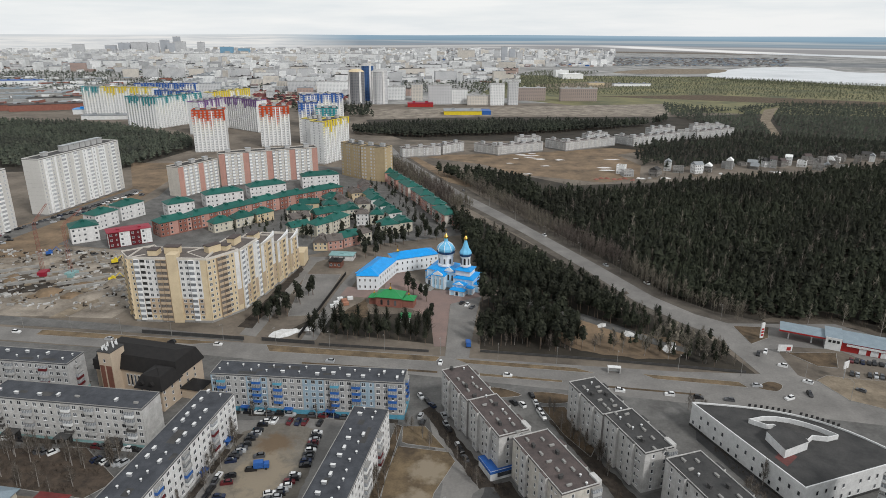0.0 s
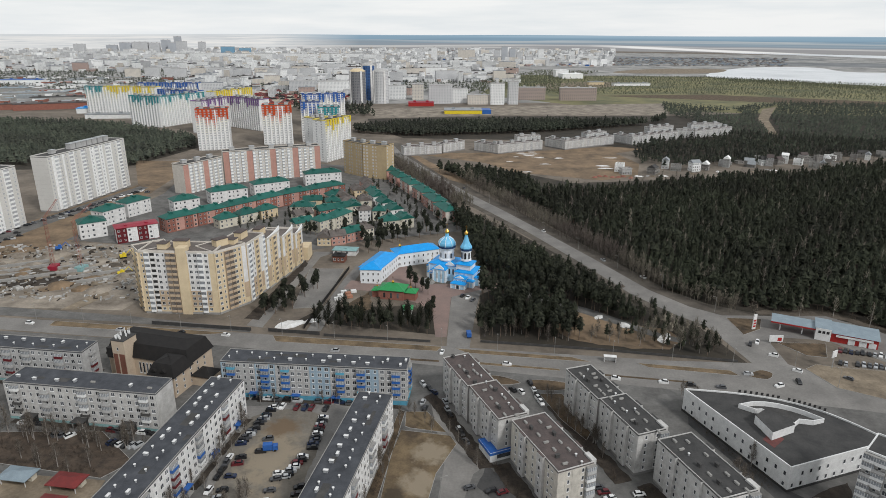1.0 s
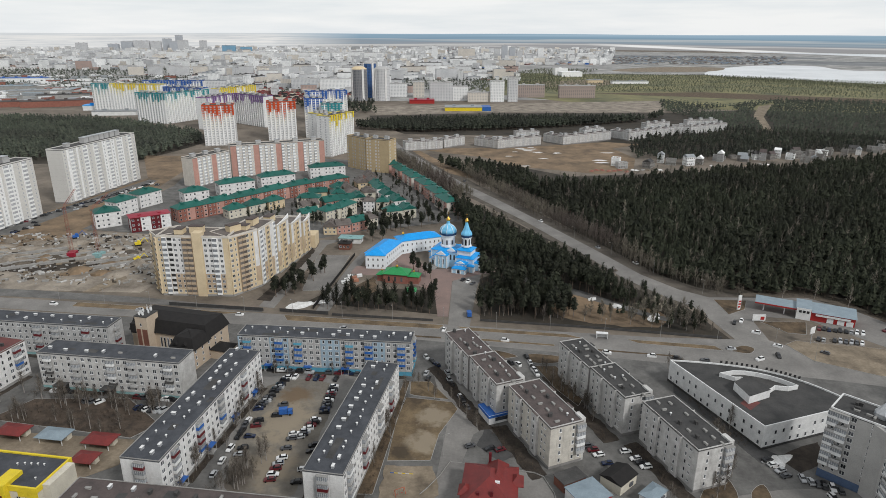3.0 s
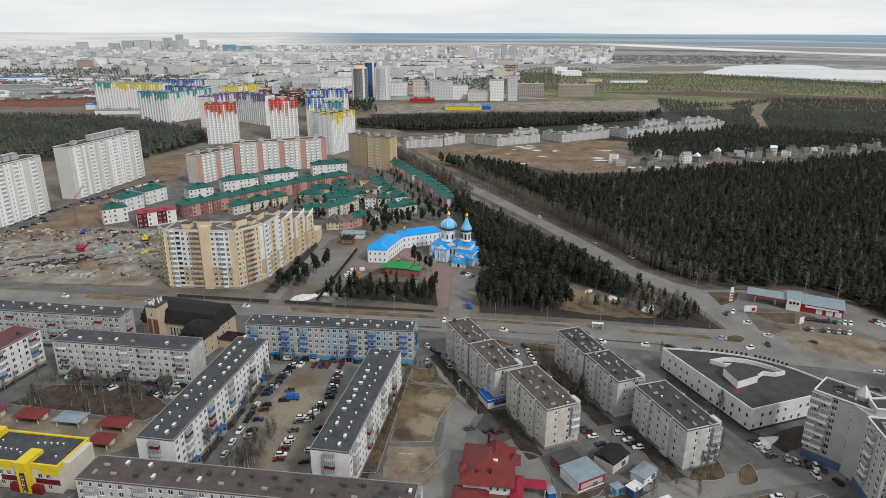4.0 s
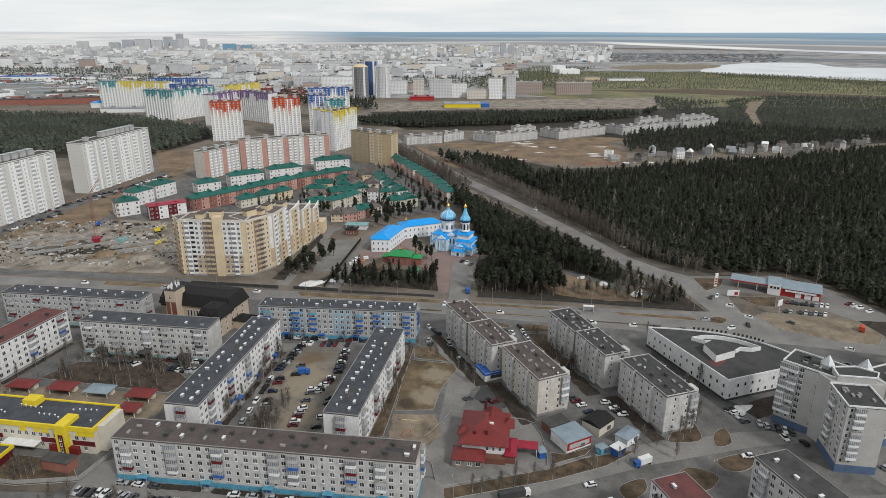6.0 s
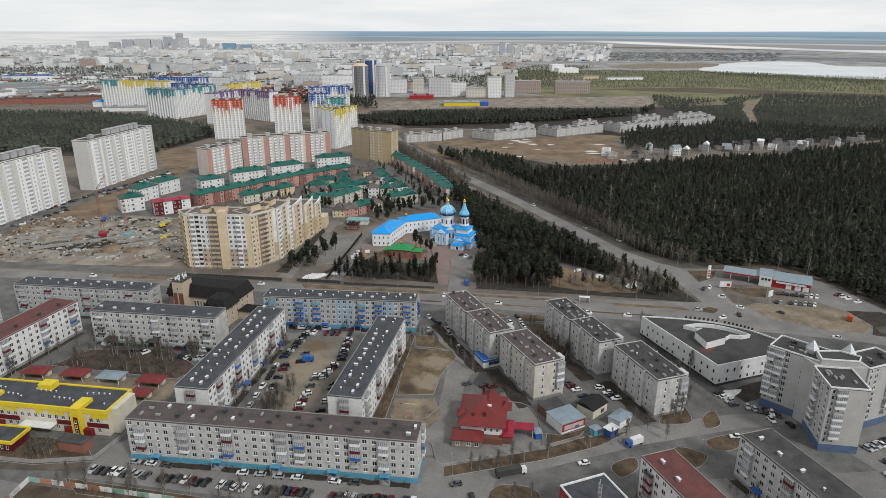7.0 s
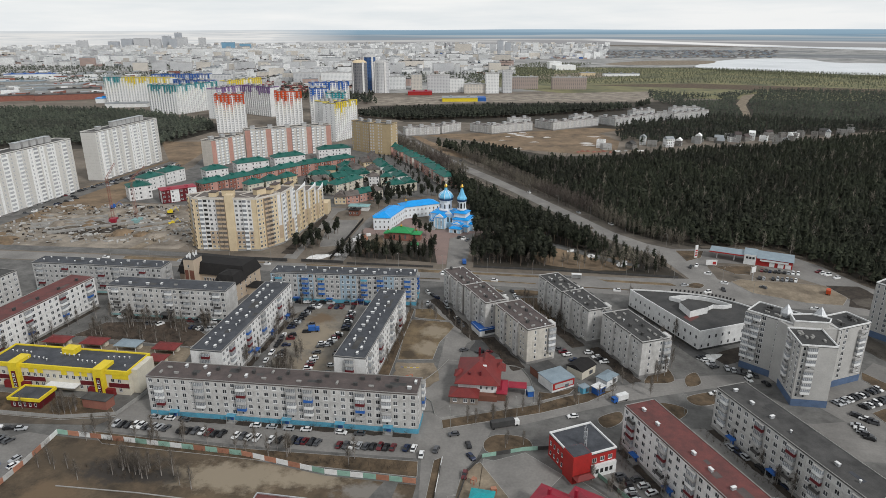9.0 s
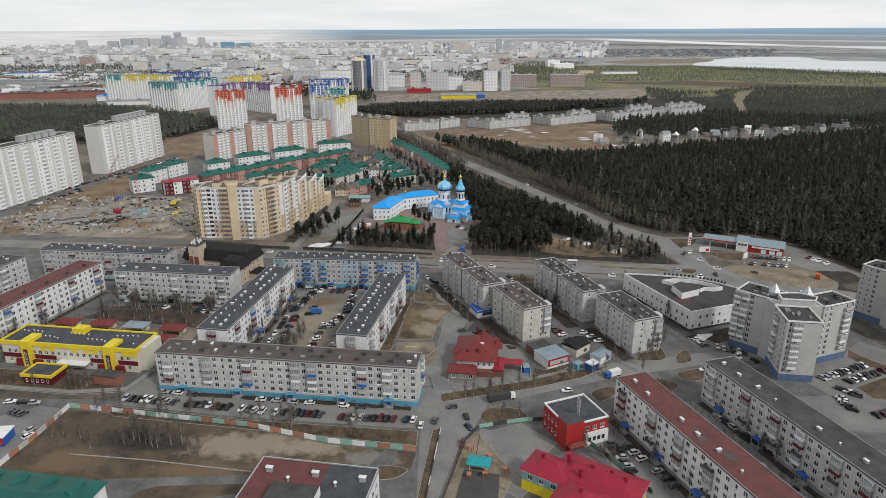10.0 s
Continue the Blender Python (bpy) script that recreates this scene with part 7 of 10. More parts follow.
for x, y, hd, L, W, H, colour, words in ((-455, 899, -20, 54, 16, 42, "teal", "teal"), (-404, 880, 66.6, 85, 16, 42, "teal", "teal"), (-326, 828, 76, 67, 16, 42, "purple", "purple"), (-310, 893, -38, 68, 16, 42, "purple", "purple"),
                                         (-588, 1030, -6, 32, 16, 44, "teal", "teal"), (-556, 1027, -8, 90, 16, 44, "yellow", "yellow"), (-540, 1108, 3, 104, 16, 43, "blue", "blue"), (-446, 973, -20, 74, 16, 44, "blue", "blue"), (-347, 940, 66, 80, 16, 44, "yellow", "yellow"), (-210, 905, 20, 60, 16, 44, "blue", "blue")):
    slab(x, y, hd, L, W, H, 16, f"long white high-rise with {words} painted top", [M_WHITE, FADE[colour]], ("d|" * 40)[:2 * round(L / 5)], crowned, M_PANEL, "colour-topped high-rises", end=".w.", huts=5, seed=6, ribs="|")


# ---- the cream and yellow brick house with stepped wings ----
HATCH = capped("penthouse", 3.0, 2.4, 2.0, 0.15, 0.2, [M_BRICK_YELLOW, M_ROOF_BROWN])


def loggia_stack(b, sx, sy, ang, s0, s1, floors, z0, fh, mats, depth=0.9, label=""):
    """A stack of closed-in loggias in front of one column: parapets proud of the glazing, storey by storey."""
    g, prof, slots = Geo(), [(-0.07, z0)], [0]
    for j in range(floors):
        z = z0 + j * fh
        prof += [(-depth, z), (-depth, z + fh * 0.42), (-depth + 0.14, z + fh * 0.42), (-depth + 0.14, z + fh * 0.92)]
        slots += [0, 0, 1, 0]
    prof += [(-depth, z0 + floors * fh), (-0.07, z0 + floors * fh)]
    slots += [0]
    n = len(prof)
    g.v = [(s0, y, z) for y, z in prof] + [(s1, y, z) for y, z in prof]
    for i in range(n):
        k = (i + 1) % n
        g.f.append((i, n + i, n + k, k))
        g.m.append(slots[i] if i < len(slots) else 0)
    g.f += [tuple(range(n)), tuple(range(2 * n - 1, n - 1, -1))]
    g.m += [0, 0]
    part("loggia_strip", g, mats, b, label, at=pose(sx, sy, 0, 0, 0, ang))


def cream_house():
    b = thing("apartment_house", -146, 259.3, 0, "cream and yellow brick eleven-storey house with stepped wings and loggia stacks", "apartment building")
    g, back = Geo(), []
    rng = random.Random(77)
    # start, end, height, storeys, columns, colour of each column: w white, y yellow, t tan
    segs = [((-7.5, 9.1), (0, 0), 31.2, 11, "nLnwL", "wywwy"), ((0, 0), (35.6, -1.0), 31.5, 11, "nLDwnLL.nwwLw.", "ywwwwttyywwwwy"), ((36, -0.8), (46.3, 13.2), 31.2, 11, "wnLLwn.", "yyttyyw"),
            ((46.6, 14), (50, 31.5), 30.8, 11, "LwnLn.L", "wwwyyww"), ((51.2, 32.4), (53.8, 47.4), 27.4, 9, ".nLn.", "wyyyw"), ((55, 48.4), (57.2, 62.8), 23.6, 8, ".nLn.", "wyyyw"), ((58.2, 64), (59.6, 75.4), 20.2, 7, ".nLn.", "wyyyw")]
    for k, (p, q, H, floors, cols, tones) in enumerate(segs):
        p, q = Vector(p), Vector(q)
        d, ln = (q - p).normalized(), (q - p).length
        inw = Vector((-d.y, d.x)) * 15
        poly = [p, q, q + inw, p + inw]
        core = Geo()
        core.prism([(v.x, v.y) for v in poly], 0, H - 0.35)
        part("wall", core, [M_BRICK_CREAM], b)
        roof = Geo()
        roof.prism([(v.x, v.y) for v in poly], H - 0.35, H)
        part("roof", roof, [M_ROOF_TAUPE], b)
        ang = math.degrees(math.atan2(d.y, d.x))
        fh = (H - 1.5) / floors

        def paint(i, j, tones=tones):
            c = tones[i % len(tones)]
            if c == "w":
                return 0 if j > 3 else (2 if j > 0 else 1)
            return 1 if c == "y" else 2
        plain = cols.replace("L", ".").replace("D", "n")
        facade(b, g, back, p.x, p.y, ang, ln, plain, floors, 1.0, fh, k < 3, ("white",), rng, paint)
        cw = ln / len(cols)
        for i, c in enumerate(cols):
            if c == "L":
                wall = {"w": M_LOGGIA, "y": M_BRICK_YELLOW, "t": M_TAN_PANEL}[tones[i]]
                loggia_stack(b, p.x, p.y, ang, i * cw + 0.1, (i + 1) * cw - 0.1, floors, 1.0, fh, [wall, M_CURTAIN if tones[i] == "w" else M_LOGGIA_GLASS], 1.0)
            elif c == "D":
                # recessed loggias: their inner shade is given as near-black bands
                loggia_stack(b, p.x, p.y, ang, i * cw + 0.2, (i + 1) * cw - 0.2, floors, 1.0, fh, [M_PANEL_WHITE, M_DARK], 0.35)
        e, f = q + inw, p + inw
        facade(b, g, back, q.x, q.y, ang + 90, 15, ".w.w", floors, 1.0, fh, False, ("white",), rng, lambda i, j: 1)
        facade(b, g, back, e.x, e.y, ang + 180, ln, plain[::-1], floors, 1.0, fh, False, ("white",), rng, paint)
        facade(b, g, back, f.x, f.y, ang + 270, 15, "w.nw", floors, 1.0, fh, False, ("white",), rng, lambda i, j: 1 if i % 2 else 0)
        for a, c in zip(poly, poly[1:] + poly[:1]):
            dd = (c - a).normalized()
            o = Vector((dd.y, -dd.x)) * 0.2
            rim = Geo()
            rim.prism([(v.x, v.y) for v in (a + o, c + o, c - o, a - o)], H - 0.5, H + 0.6)
            part("parapet", rim, [M_BRICK_CREAM], b)
        if k > 3:
            fin = Geo()
            pts = [(0.4, H + 0.6), (ln + 0.1, H + 0.6), (ln + 0.1, H + 3.0), (ln - 1.2, H + 2.3), (ln * 0.45, H + 1.1)]
            n = len(pts)
            fin.v = [(x, -0.25, z) for x, z in pts] + [(x, 0.25, z) for x, z in pts]
            fin.f = [tuple(range(n)), tuple(range(2 * n - 1, n - 1, -1))] + [(i, n + i, n + (i + 1) % n, (i + 1) % n) for i in range(n)]
            fin.m = [0] * len(fin.f)
            part("gable_fin", fin, [M_LOGGIA], b, "white raked gable above the wing", at=pose(p.x, p.y, 0, 0, 0, ang))
        m = (poly[0] + poly[2]) / 2
        if k in (1, 2, 3, 4):
            part("penthouse", HATCH, None, b, at=pose(m.x, m.y, H + 0.06, 0, 0, ang) @ Matrix.Diagonal((2.2, 1.6, 1.7, 1)))
        if k in (1, 3):
            part("penthouse", HATCH, None, b, at=pose(m.x - d.x * 8, m.y - d.y * 8 - 2, H + 0.06, 0, 0, ang) @ Matrix.Diagonal((1.4, 2.0, 1.3, 1)))
        base = Geo()
        base.prism([(v.x, v.y) for v in (p - d * 0.2 - inw * 0.02, q + d * 0.2 - inw * 0.02, q + inw + d * 0.2, p + inw - d * 0.2)], 0, 0.9)
        part("plinth", base, [M_CONCRETE], b)
    pier = Geo()
    pier.box(18.0, 22.6, -1.4, 3.5, 0, 33.6)
    part("stair_pier", pier, [M_BRICK_YELLOW], b, "tall yellow stair pier rising over the roof")
    part("wall_cladding", g, [M_PANEL_WHITE, M_BRICK_YELLOW, M_TAN_PANEL], b)
    joined("rear_glazing", back, b, "")
    annex = Geo()
    annex.box(50, 62, 77, 88, 0, 8)
    part("annex", annex, [M_BRICK_YELLOW], b, "low yellow brick annex")


cream_house()


# ---- church, parish school and chapel ----
def onion(b, x, y, z, r, name="dome"):
    g = Geo()
    g.lathe(x, y, [(r * 0.7, z), (r * 1.0, z + r * 0.5), (r * 0.95, z + r * 0.9), (r * 0.5, z + r * 1.5), (r * 0.12, z + r * 2.1), (r * 0.05, z + r * 2.8)], 12)
    d = part(name, g, [M_GOLD], b, "gilded onion cupola")
    c = Geo()
    c.box(x - 0.1, x + 0.1, y - 0.1, y + 0.1, z + r * 2.7, z + r * 4.4)
    c.box(x - r * 0.55, x + r * 0.55, y - 0.09, y + 0.09, z + r * 3.7, z + r * 3.7 + 0.2)
    part("cross", c, [M_GOLD], d)


def arched(b, ang, x, y, z, w, h):
    g = Geo()
    pts = [(-w / 2, 0), (w / 2, 0), (w / 2, h - w / 2), (w * 0.35, h - w * 0.15), (0, h), (-w * 0.35, h - w * 0.15), (-w / 2, h - w / 2)]
    g.face([(px, -0.03, pz) for px, pz in pts])
    part("window", g, [M_GLASS], b, at=pose(x, y, z, 0, 0, ang))


def church():
    b = thing("church", 3.0, 309.0, -22, "pale blue and white church with bright blue roofs and gilded cupolas", "church")
    dx, dy, bx, by = -5.1, 0.9, 7.4, -2.4
    blocks = ((-13, 3.2, -5.5, 8.5, 9.0, 2.6), (-9, -2, -9.2, -5.505, 7.4, 2.4), (-12.6, -9.4, -8.0, -5.505, 4.6, 1.4), (-15.6, -13.005, -2.5, 5, 6.2, 1.6), (3.205, 13.6, -8.0, 4.5, 7.0, 2.4), (4.2, 10.6, -11.6, -8.005, 4.8, 1.5), (3.6, 11.2, -14.6, -11.605, 2.8, 1.2), (13.605, 16.6, -6.2, 1.4, 4.4, 1.5), (8.4, 14.4, -10.4, -8.005, 3.4, 1.0))
    for x0, x1, y0, y1, z, up in blocks:
        w, r = Geo(), Geo()
        w.box(x0, x1, y0, y1, 0, z)
        r.hip(x0, x1, y0, y1, z, up, 0.45)
        part("wall", w, [M_CHURCH_WALL], b)
        part("roof", r, [M_CHURCH_BLUE], b, "bright blue sheet roof")
    t = Geo()
    for x0, x1, y0, y1, z, up in blocks:
        t.box(x0 - 0.2, x1 + 0.2, y0 - 0.2, y1 + 0.2, z - 0.5, z - 0.02)
        for x in (x0, (x0 + x1) / 2 - 1.2, (x0 + x1) / 2 + 1.2, x1):
            for y in (y0, y1):
                t.box(x - 0.28, x + 0.28, y - 0.22, y + 0.22, 0, z - 0.51)
        for y in (y0 + (y1 - y0) * 0.5,):
            for x in (x0, x1):
                t.box(x - 0.22, x + 0.22, y - 0.3, y + 0.3, 0, z - 0.51)
    part("trim", t, [M_CHURCH_WHITE], b, "white pilasters and cornices")
    for x0, x1, y, z, up in ((-8.6, -2.4, -9.45, 7.2, 3.0), (-12.4, -9.6, -8.25, 4.4, 1.7), (4.6, 10.2, -11.85, 4.6, 2.0), (-3.4, 2.2, -5.8, 9.0, 2.6)):
        q = Geo()
        m = (x0 + x1) / 2
        for k, yy in ((0, y), (1, y + 0.5)):
            q.v += [(x0, yy, z), (x1, yy, z), (x1 - 0.3, yy, z + up * 0.35), (m, yy, z + up), (x0 + 0.3, yy, z + up * 0.35)]
        q.f = [(0, 1, 2, 3, 4), (9, 8, 7, 6, 5)] + [(i, i + 5, (i + 1) % 5 + 5, (i + 1) % 5) for i in range(5)]
        q.m = [0] * 7
        part("gable", q, [M_CHURCH_WHITE], b, "white gable front")
    for cx, cy, r0, z0, z1, n in ((dx, dy, 4.0, 10.4, 17.3, 12), (bx, by, 2.7, 12.6, 18.2, 8)):
        d = Geo()
        d.lathe(cx, cy, [(r0 * 1.15, z0), (r0 * 1.15, z0 + 0.8), (r0, z0 + 0.9), (r0, z1 - 0.6), (r0 * 1.12, z1 - 0.5), (r0 * 1.12, z1)], n)
        drum = part("drum", d, [M_CHURCH_WHITE], b, "white windowed drum")
        rim = Geo()
        rim.lathe(cx, cy, [(r0 * 1.12, z1), (r0 * 1.24, z1 + 0.25), (r0 * 1.24, z1 + 1.1)], n)
        part("cornice", rim, [M_NAVY], drum, "dark blue cornice")
    cap = Geo()
    cap.lathe(dx, dy, [(4.5, 18.4), (4.9, 19.2), (4.75, 20.2), (3.9, 21.6), (2.5, 22.6), (1.4, 23.3), (1.0, 23.9), (0.9, 25.4)], 8, 0, 0.2)
    dome = part("dome_roof", cap, [M_DOME], b, "light blue faceted dome")
    for i in range(8):
        a = 2 * math.pi * i / 8 + 0.2
        q = Geo()
        prev = None
        for rr, z in ((4.5, 18.4), (4.95, 19.2), (4.8, 20.2), (3.95, 21.6), (2.55, 22.6), (1.4, 23.35)):
            cur = (dx + rr * math.cos(a), dy + rr * math.sin(a), z)
            if prev:
                q.bar(prev, cur, 0.16)
            prev = cur
        part("rib", q, [M_CHURCH_WHITE], dome)
    onion(b, dx, dy, 25.2, 1.25)
    tier = Geo()
    tier.box(bx - 4.0, bx + 4.0, by - 4.0, by + 4.0, 8.2, 11.0)
    part("bell_tier", tier, [M_CHURCH_WHITE], b, "white square tier of the bell tower")
    tier = Geo()
    tier.hip(bx - 4.0, bx + 4.0, by - 4.0, by + 4.0, 11.0, 2.0, 0.7)
    part("tier_roof", tier, [M_CHURCH_BLUE], b)
    cap = Geo()
    cap.lathe(bx, by, [(3.0, 19.3), (3.4, 19.9), (3.1, 20.7), (2.1, 22.2), (1.3, 24.4), (0.85, 26.0), (0.75, 27.0)], 8)
    part("spire", cap, [M_DOME], b, "light blue tent roof")
    onion(b, bx, by, 26.8, 1.15)
    onion(b, -14.2, 1.2, 7.6, 0.8)
    for i in range(8):
        a = 2 * math.pi * i / 8 + 0.2
        arched(b, math.degrees(a) + 90, dx + 4.02 * math.cos(a), dy + 4.02 * math.sin(a), 12.0, 0.9, 2.8)
        arched(b, math.degrees(a) + 90, bx + 2.72 * math.cos(a), by + 2.72 * math.sin(a), 13.8, 1.1, 3.6)
    for x in (-6.8, -4.2):
        arched(b, 0, x, -9.24, 2.2, 1.1, 3.4)
    arched(b, 0, -11, -8.04, 1.2, 1.2, 2.6)
    for x in (-1, 1.2):
        arched(b, 0, x, -5.54, 4.2, 1.0, 3.2)
    for x in (5.8, 9.0):
        arched(b, 0, x, -11.64, 1.6, 0.9, 2.2)
    arched(b, 0, 7.4, -14.64, 0.3, 1.4, 2.2)
    for y in (-4.2, -0.6):
        arched(b, 90, 16.64, y, 1.0, 1.0, 2.6)
    for y in (-0.6, 2.6):
        arched(b, 270, -15.64, y, 1.6, 1.0, 3.0)
    for i in range(6):
        st = Geo()
        st.box(-13.6 - i * 0.3, -9.0 + i * 0.3, -10.0 - i * 0.8, -8.05, 0, 1.1 - i * 0.18)
        part("stair_step", st, [M_CONCRETE], b)


church()


def parish_school():
    b = thing("parish_school", -48, 300, 0, "white two-storey school with a long bright blue roof", "school building")
    runs = [((0, 0), (11, -0.5), 9), ((10.5, 0), (19, 26), 12), ((18, 25), (42, 36), 11)]
    win = window_mesh(0.85, 1.45, 0)
    for k, (p, q, wd) in enumerate(runs):
        p, q = Vector(p), Vector(q)
        d = (q - p)
        ang, ln = math.degrees(math.atan2(d.y, d.x)), d.length
        w = Geo()
        w.box(0, ln, 0, wd, 0, 8)
        s = part("wing", w, [M_CHURCH_WHITE], b, at=pose(p.x, p.y, 0.02 * k, 0, 0, ang))
        r = Geo()
        r.hip(0, ln, 0, wd, 8, 2.6, 0.5)
        part("wing_roof", r, [M_CHURCH_BLUE], s)
        n = max(2, round(ln / 3))
        for i in range(n):
            for z in (1.2, 4.8):
                part("window", win, None, s, at=pose(ln * (i + 0.5) / n, -0.01, z))
    onion(b, 19, 31, 10.8, 0.9)


parish_school()


def chapel():
    b = thing("chapel", -36, 279, -10, "red brick chapel with bright green hipped roofs", "chapel")
    w, r = Geo(), Geo()
    w.box(0, 13, 0, 9, 0, 5)
    w.box(13, 19, 1, 7, 0, 4)
    w.box(-4, 0, 2, 7, 0, 3.5)
    part("wall", w, [M_BRICK_RED], b)
    r.hip(0, 13, 0, 9, 5, 2.6, 0.7)
    r.hip(13.2, 19, 1, 7, 4, 1.6, 0.5)
    r.hip(-4, -0.2, 2, 7, 3.5, 1.5, 0.5)
    part("roof", r, [M_GREEN_BRIGHT], b)
    for x in (3, 6.5, 10):
        arched(b, 0, x, -0.02, 1.0, 1.1, 2.8)
    onion(b, 6.5, 4.5, 7.6, 0.8)
    onion(b, 16, 4, 5.6, 0.6)
    onion(b, -2, 4.5, 5.0, 0.5)
    p = thing("well_shelter", -20, 262, 0, "small green-roofed well shelter with a gilt cupola", "shelter")
    g = Geo()
    for x in (-2, 2):
        for y in (-2, 2):
            g.box(x - 0.15, x + 0.15, y - 0.15, y + 0.15, 0, 2.8)
    part("post_frame", g, [M_WHITE], p)
    g = Geo()
    g.hip(-2.2, 2.2, -2.2, 2.2, 2.8, 1.6, 0.5)
    part("roof", g, [M_GREEN_BRIGHT], p)
    onion(p, 0, 0, 4.3, 0.5)


chapel()


# ---- terraces and cottages of the estate ----
def terrace(x, y, heading, L, W, H, wall, label, group, rise=3.0, roof=None, cols=None, floors=3, gable=False, name="terraced_house", category="house"):
    b = thing(name, x, y, heading, label, category, group)
    c, g, back, r = Geo(), Geo(), [], Geo()
    c.box(0, L, 0, W, 0, H)
    part("wall", c, [wall[0]], b)
    n = cols or ("wbw." * 12)[:max(3, round(L / 3.2))]
    fh = (H - 0.5) / floors
    pick = (lambda i, j: (i // 2) % len(wall)) if len(wall) > 1 else None
    for sx, sy, an, ln, cc in ((0, 0, 0, L, n), (L, 0, 90, W, ".ww."), (L, W, 180, L, n), (0, W, 270, W, ".ww.")):
        facade(b, g, back, sx, sy, an, ln, cc, floors, 0.4, fh, False, ("white",), None, pick)
    part("wall_cladding", g, list(wall), b)
    joined("glazing", back, b, "")
    r.hip(0, L, 0, W, H, rise, 0.6, gable=gable)
    for i in range(max(1, round(L / 14))):
        u = L * (i + 0.5) / max(1, round(L / 14))
        r.box(u - 1, u + 1, W * 0.3, W * 0.62, H + rise * 0.5, H + rise + 0.5)
    part("roof", r, [roof or M_GREEN_ROOF], b)
    return b


rowbrick = (M_BRICK_RED, M_BRICK_PINK)
for i, (x, y, hd, L) in enumerate(((-190, 388, 49, 22), (-175, 405, 49, 22), (-160, 422, 51, 24), (-144.5, 441, 51, 24), (-129, 460, 42, 23), (-111.5, 476, 40, 32))):
    terrace(x, y, hd, L, 11, 9.5, rowbrick, "red brick three-storey terrace with teal roof", "red brick terrace row")
for x, y, hd, L, W in ((-203, 432, 40, 19, 12), (-186, 461, 36, 29, 12), (-160, 488, 34, 30, 12), (-127, 529, 22, 32, 12), (-240, 372, 36, 16, 13), (-240, 402, 66, 18, 12), (-234, 425, 64, 20, 12)):
    terrace(x, y, hd, L, W, 10.5, (M_PANEL_WHITE,), "white three-storey house with a teal hipped roof", "white teal-roofed houses")
for i, (x, y) in enumerate(((7, 421), (-2, 449), (-12, 477), (-24, 505), (-36, 532), (-48, 560), (-60, 588))):
    terrace(x, y, 113, 24, 11, 8.5, (M_BRICK_PINK, M_BRICK_PINK, M_BRICK_CREAM) if i % 3 else (M_BRICK_CREAM, M_BRICK_PINK), "salmon brick terraced house with teal roof beside the wood", "salmon terrace row")
rng = random.Random(8)
cream, white, pink, yellow = (M_CREAM,), (M_PANEL_WHITE,), (M_BRICK_PINK,), (M_BRICK_YELLOW,)
for x, y, hd, L, W, H, wall, brown, gable in (
        (-93, 445, 18, 11, 10, 7.5, cream, 0, 0), (-82, 448.6, 18, 11, 10, 7.5, cream, 1, 0), (-118, 435, 3, 17, 10, 6.5, cream, 0, 0), (-112, 452, 10, 14, 9, 6.5, yellow, 0, 1), (-87, 389, 50, 13.5, 10, 8.5, cream, 0, 0), (-78, 399.6, 62, 18.5, 10, 8.5, cream, 0, 0),
        (-84, 363, 2, 8.5, 9, 5.5, yellow, 1, 1), (-75, 363.6, 25, 9.5, 9, 6, pink, 1, 1), (-66, 369, 44, 12, 9, 6.5, pink, 0, 1), (-57, 379, 44, 9, 9, 6, cream, 1, 0), (-65, 418, 12, 8.5, 9, 8.5, white, 1, 0), (-55.5, 421, 2, 9, 9, 7.5, cream, 0, 0),
        (-60, 496, 118, 11, 10, 7, yellow, 1, 1), (-55.5, 482, 118, 10, 10, 7, yellow, 0, 1), (-51, 469, 118, 11, 10, 7, white, 0, 1), (-43, 449, 118, 11, 10, 7, white, 0, 1), (-34, 430, 118, 11, 10, 7, white, 0, 1), (-25, 406, 118, 11, 10, 7, cream, 0, 1),
        (-46, 397, 20, 13, 10, 6.5, cream, 0, 0), (-36, 402, 110, 12, 9, 6, pink, 0, 0), (-80, 470, 112, 13, 9, 6.5, pink, 1, 1), (-70, 490, 112, 13, 9, 6.5, yellow, 1, 1), (-66, 516, 112, 13, 9, 6.5, pink, 1, 1), (-96, 468, 30, 14, 9, 6.5, cream, 0, 0),
        (-158, 398, 48, 14, 9, 6.5, cream, 0, 0), (-147, 410, 48, 14, 9, 6.5, cream, 0, 0), (-136, 422, 48, 14, 9, 6.5, yellow, 0, 0), (-104, 392, 40, 13, 9, 6, cream, 0, 1), (-108, 412, 40, 13, 9, 6, cream, 1, 1), (-94, 424, 40, 12, 9, 6, pink, 0, 1), (-84, 432, 30, 12, 8, 6, cream, 0, 1), (-66, 440, 112, 12, 9, 6.5, cream, 0, 1), (-60, 456, 112, 11, 9, 6.5, cream, 1, 1)):
    terrace(x, y, hd + rng.uniform(-2, 2), L, W, H, wall, "two-storey cottage with a brown roof" if brown else "two-storey cottage with a steep teal roof", "estate cottages", rng.uniform(2.8, 3.8), M_ROOF_TAUPE if brown else M_GREEN_ROOF, floors=2 if H < 8 else 3, gable=bool(gable), name="cottage")
terrace(-71, 346, -6, 14, 7, 3.2, white, "low white outbuilding with a pale teal roof", "", 0.6, M_AQUA, floors=1, name="outbuilding", category="outbuilding")
terrace(-69, 333, -6, 7, 6, 4, (M_BROWN_WALL,), "small brown brick hut with a dark roof", "", 0.8, M_BROWN_ROOF, floors=1, name="hut", category="hut")
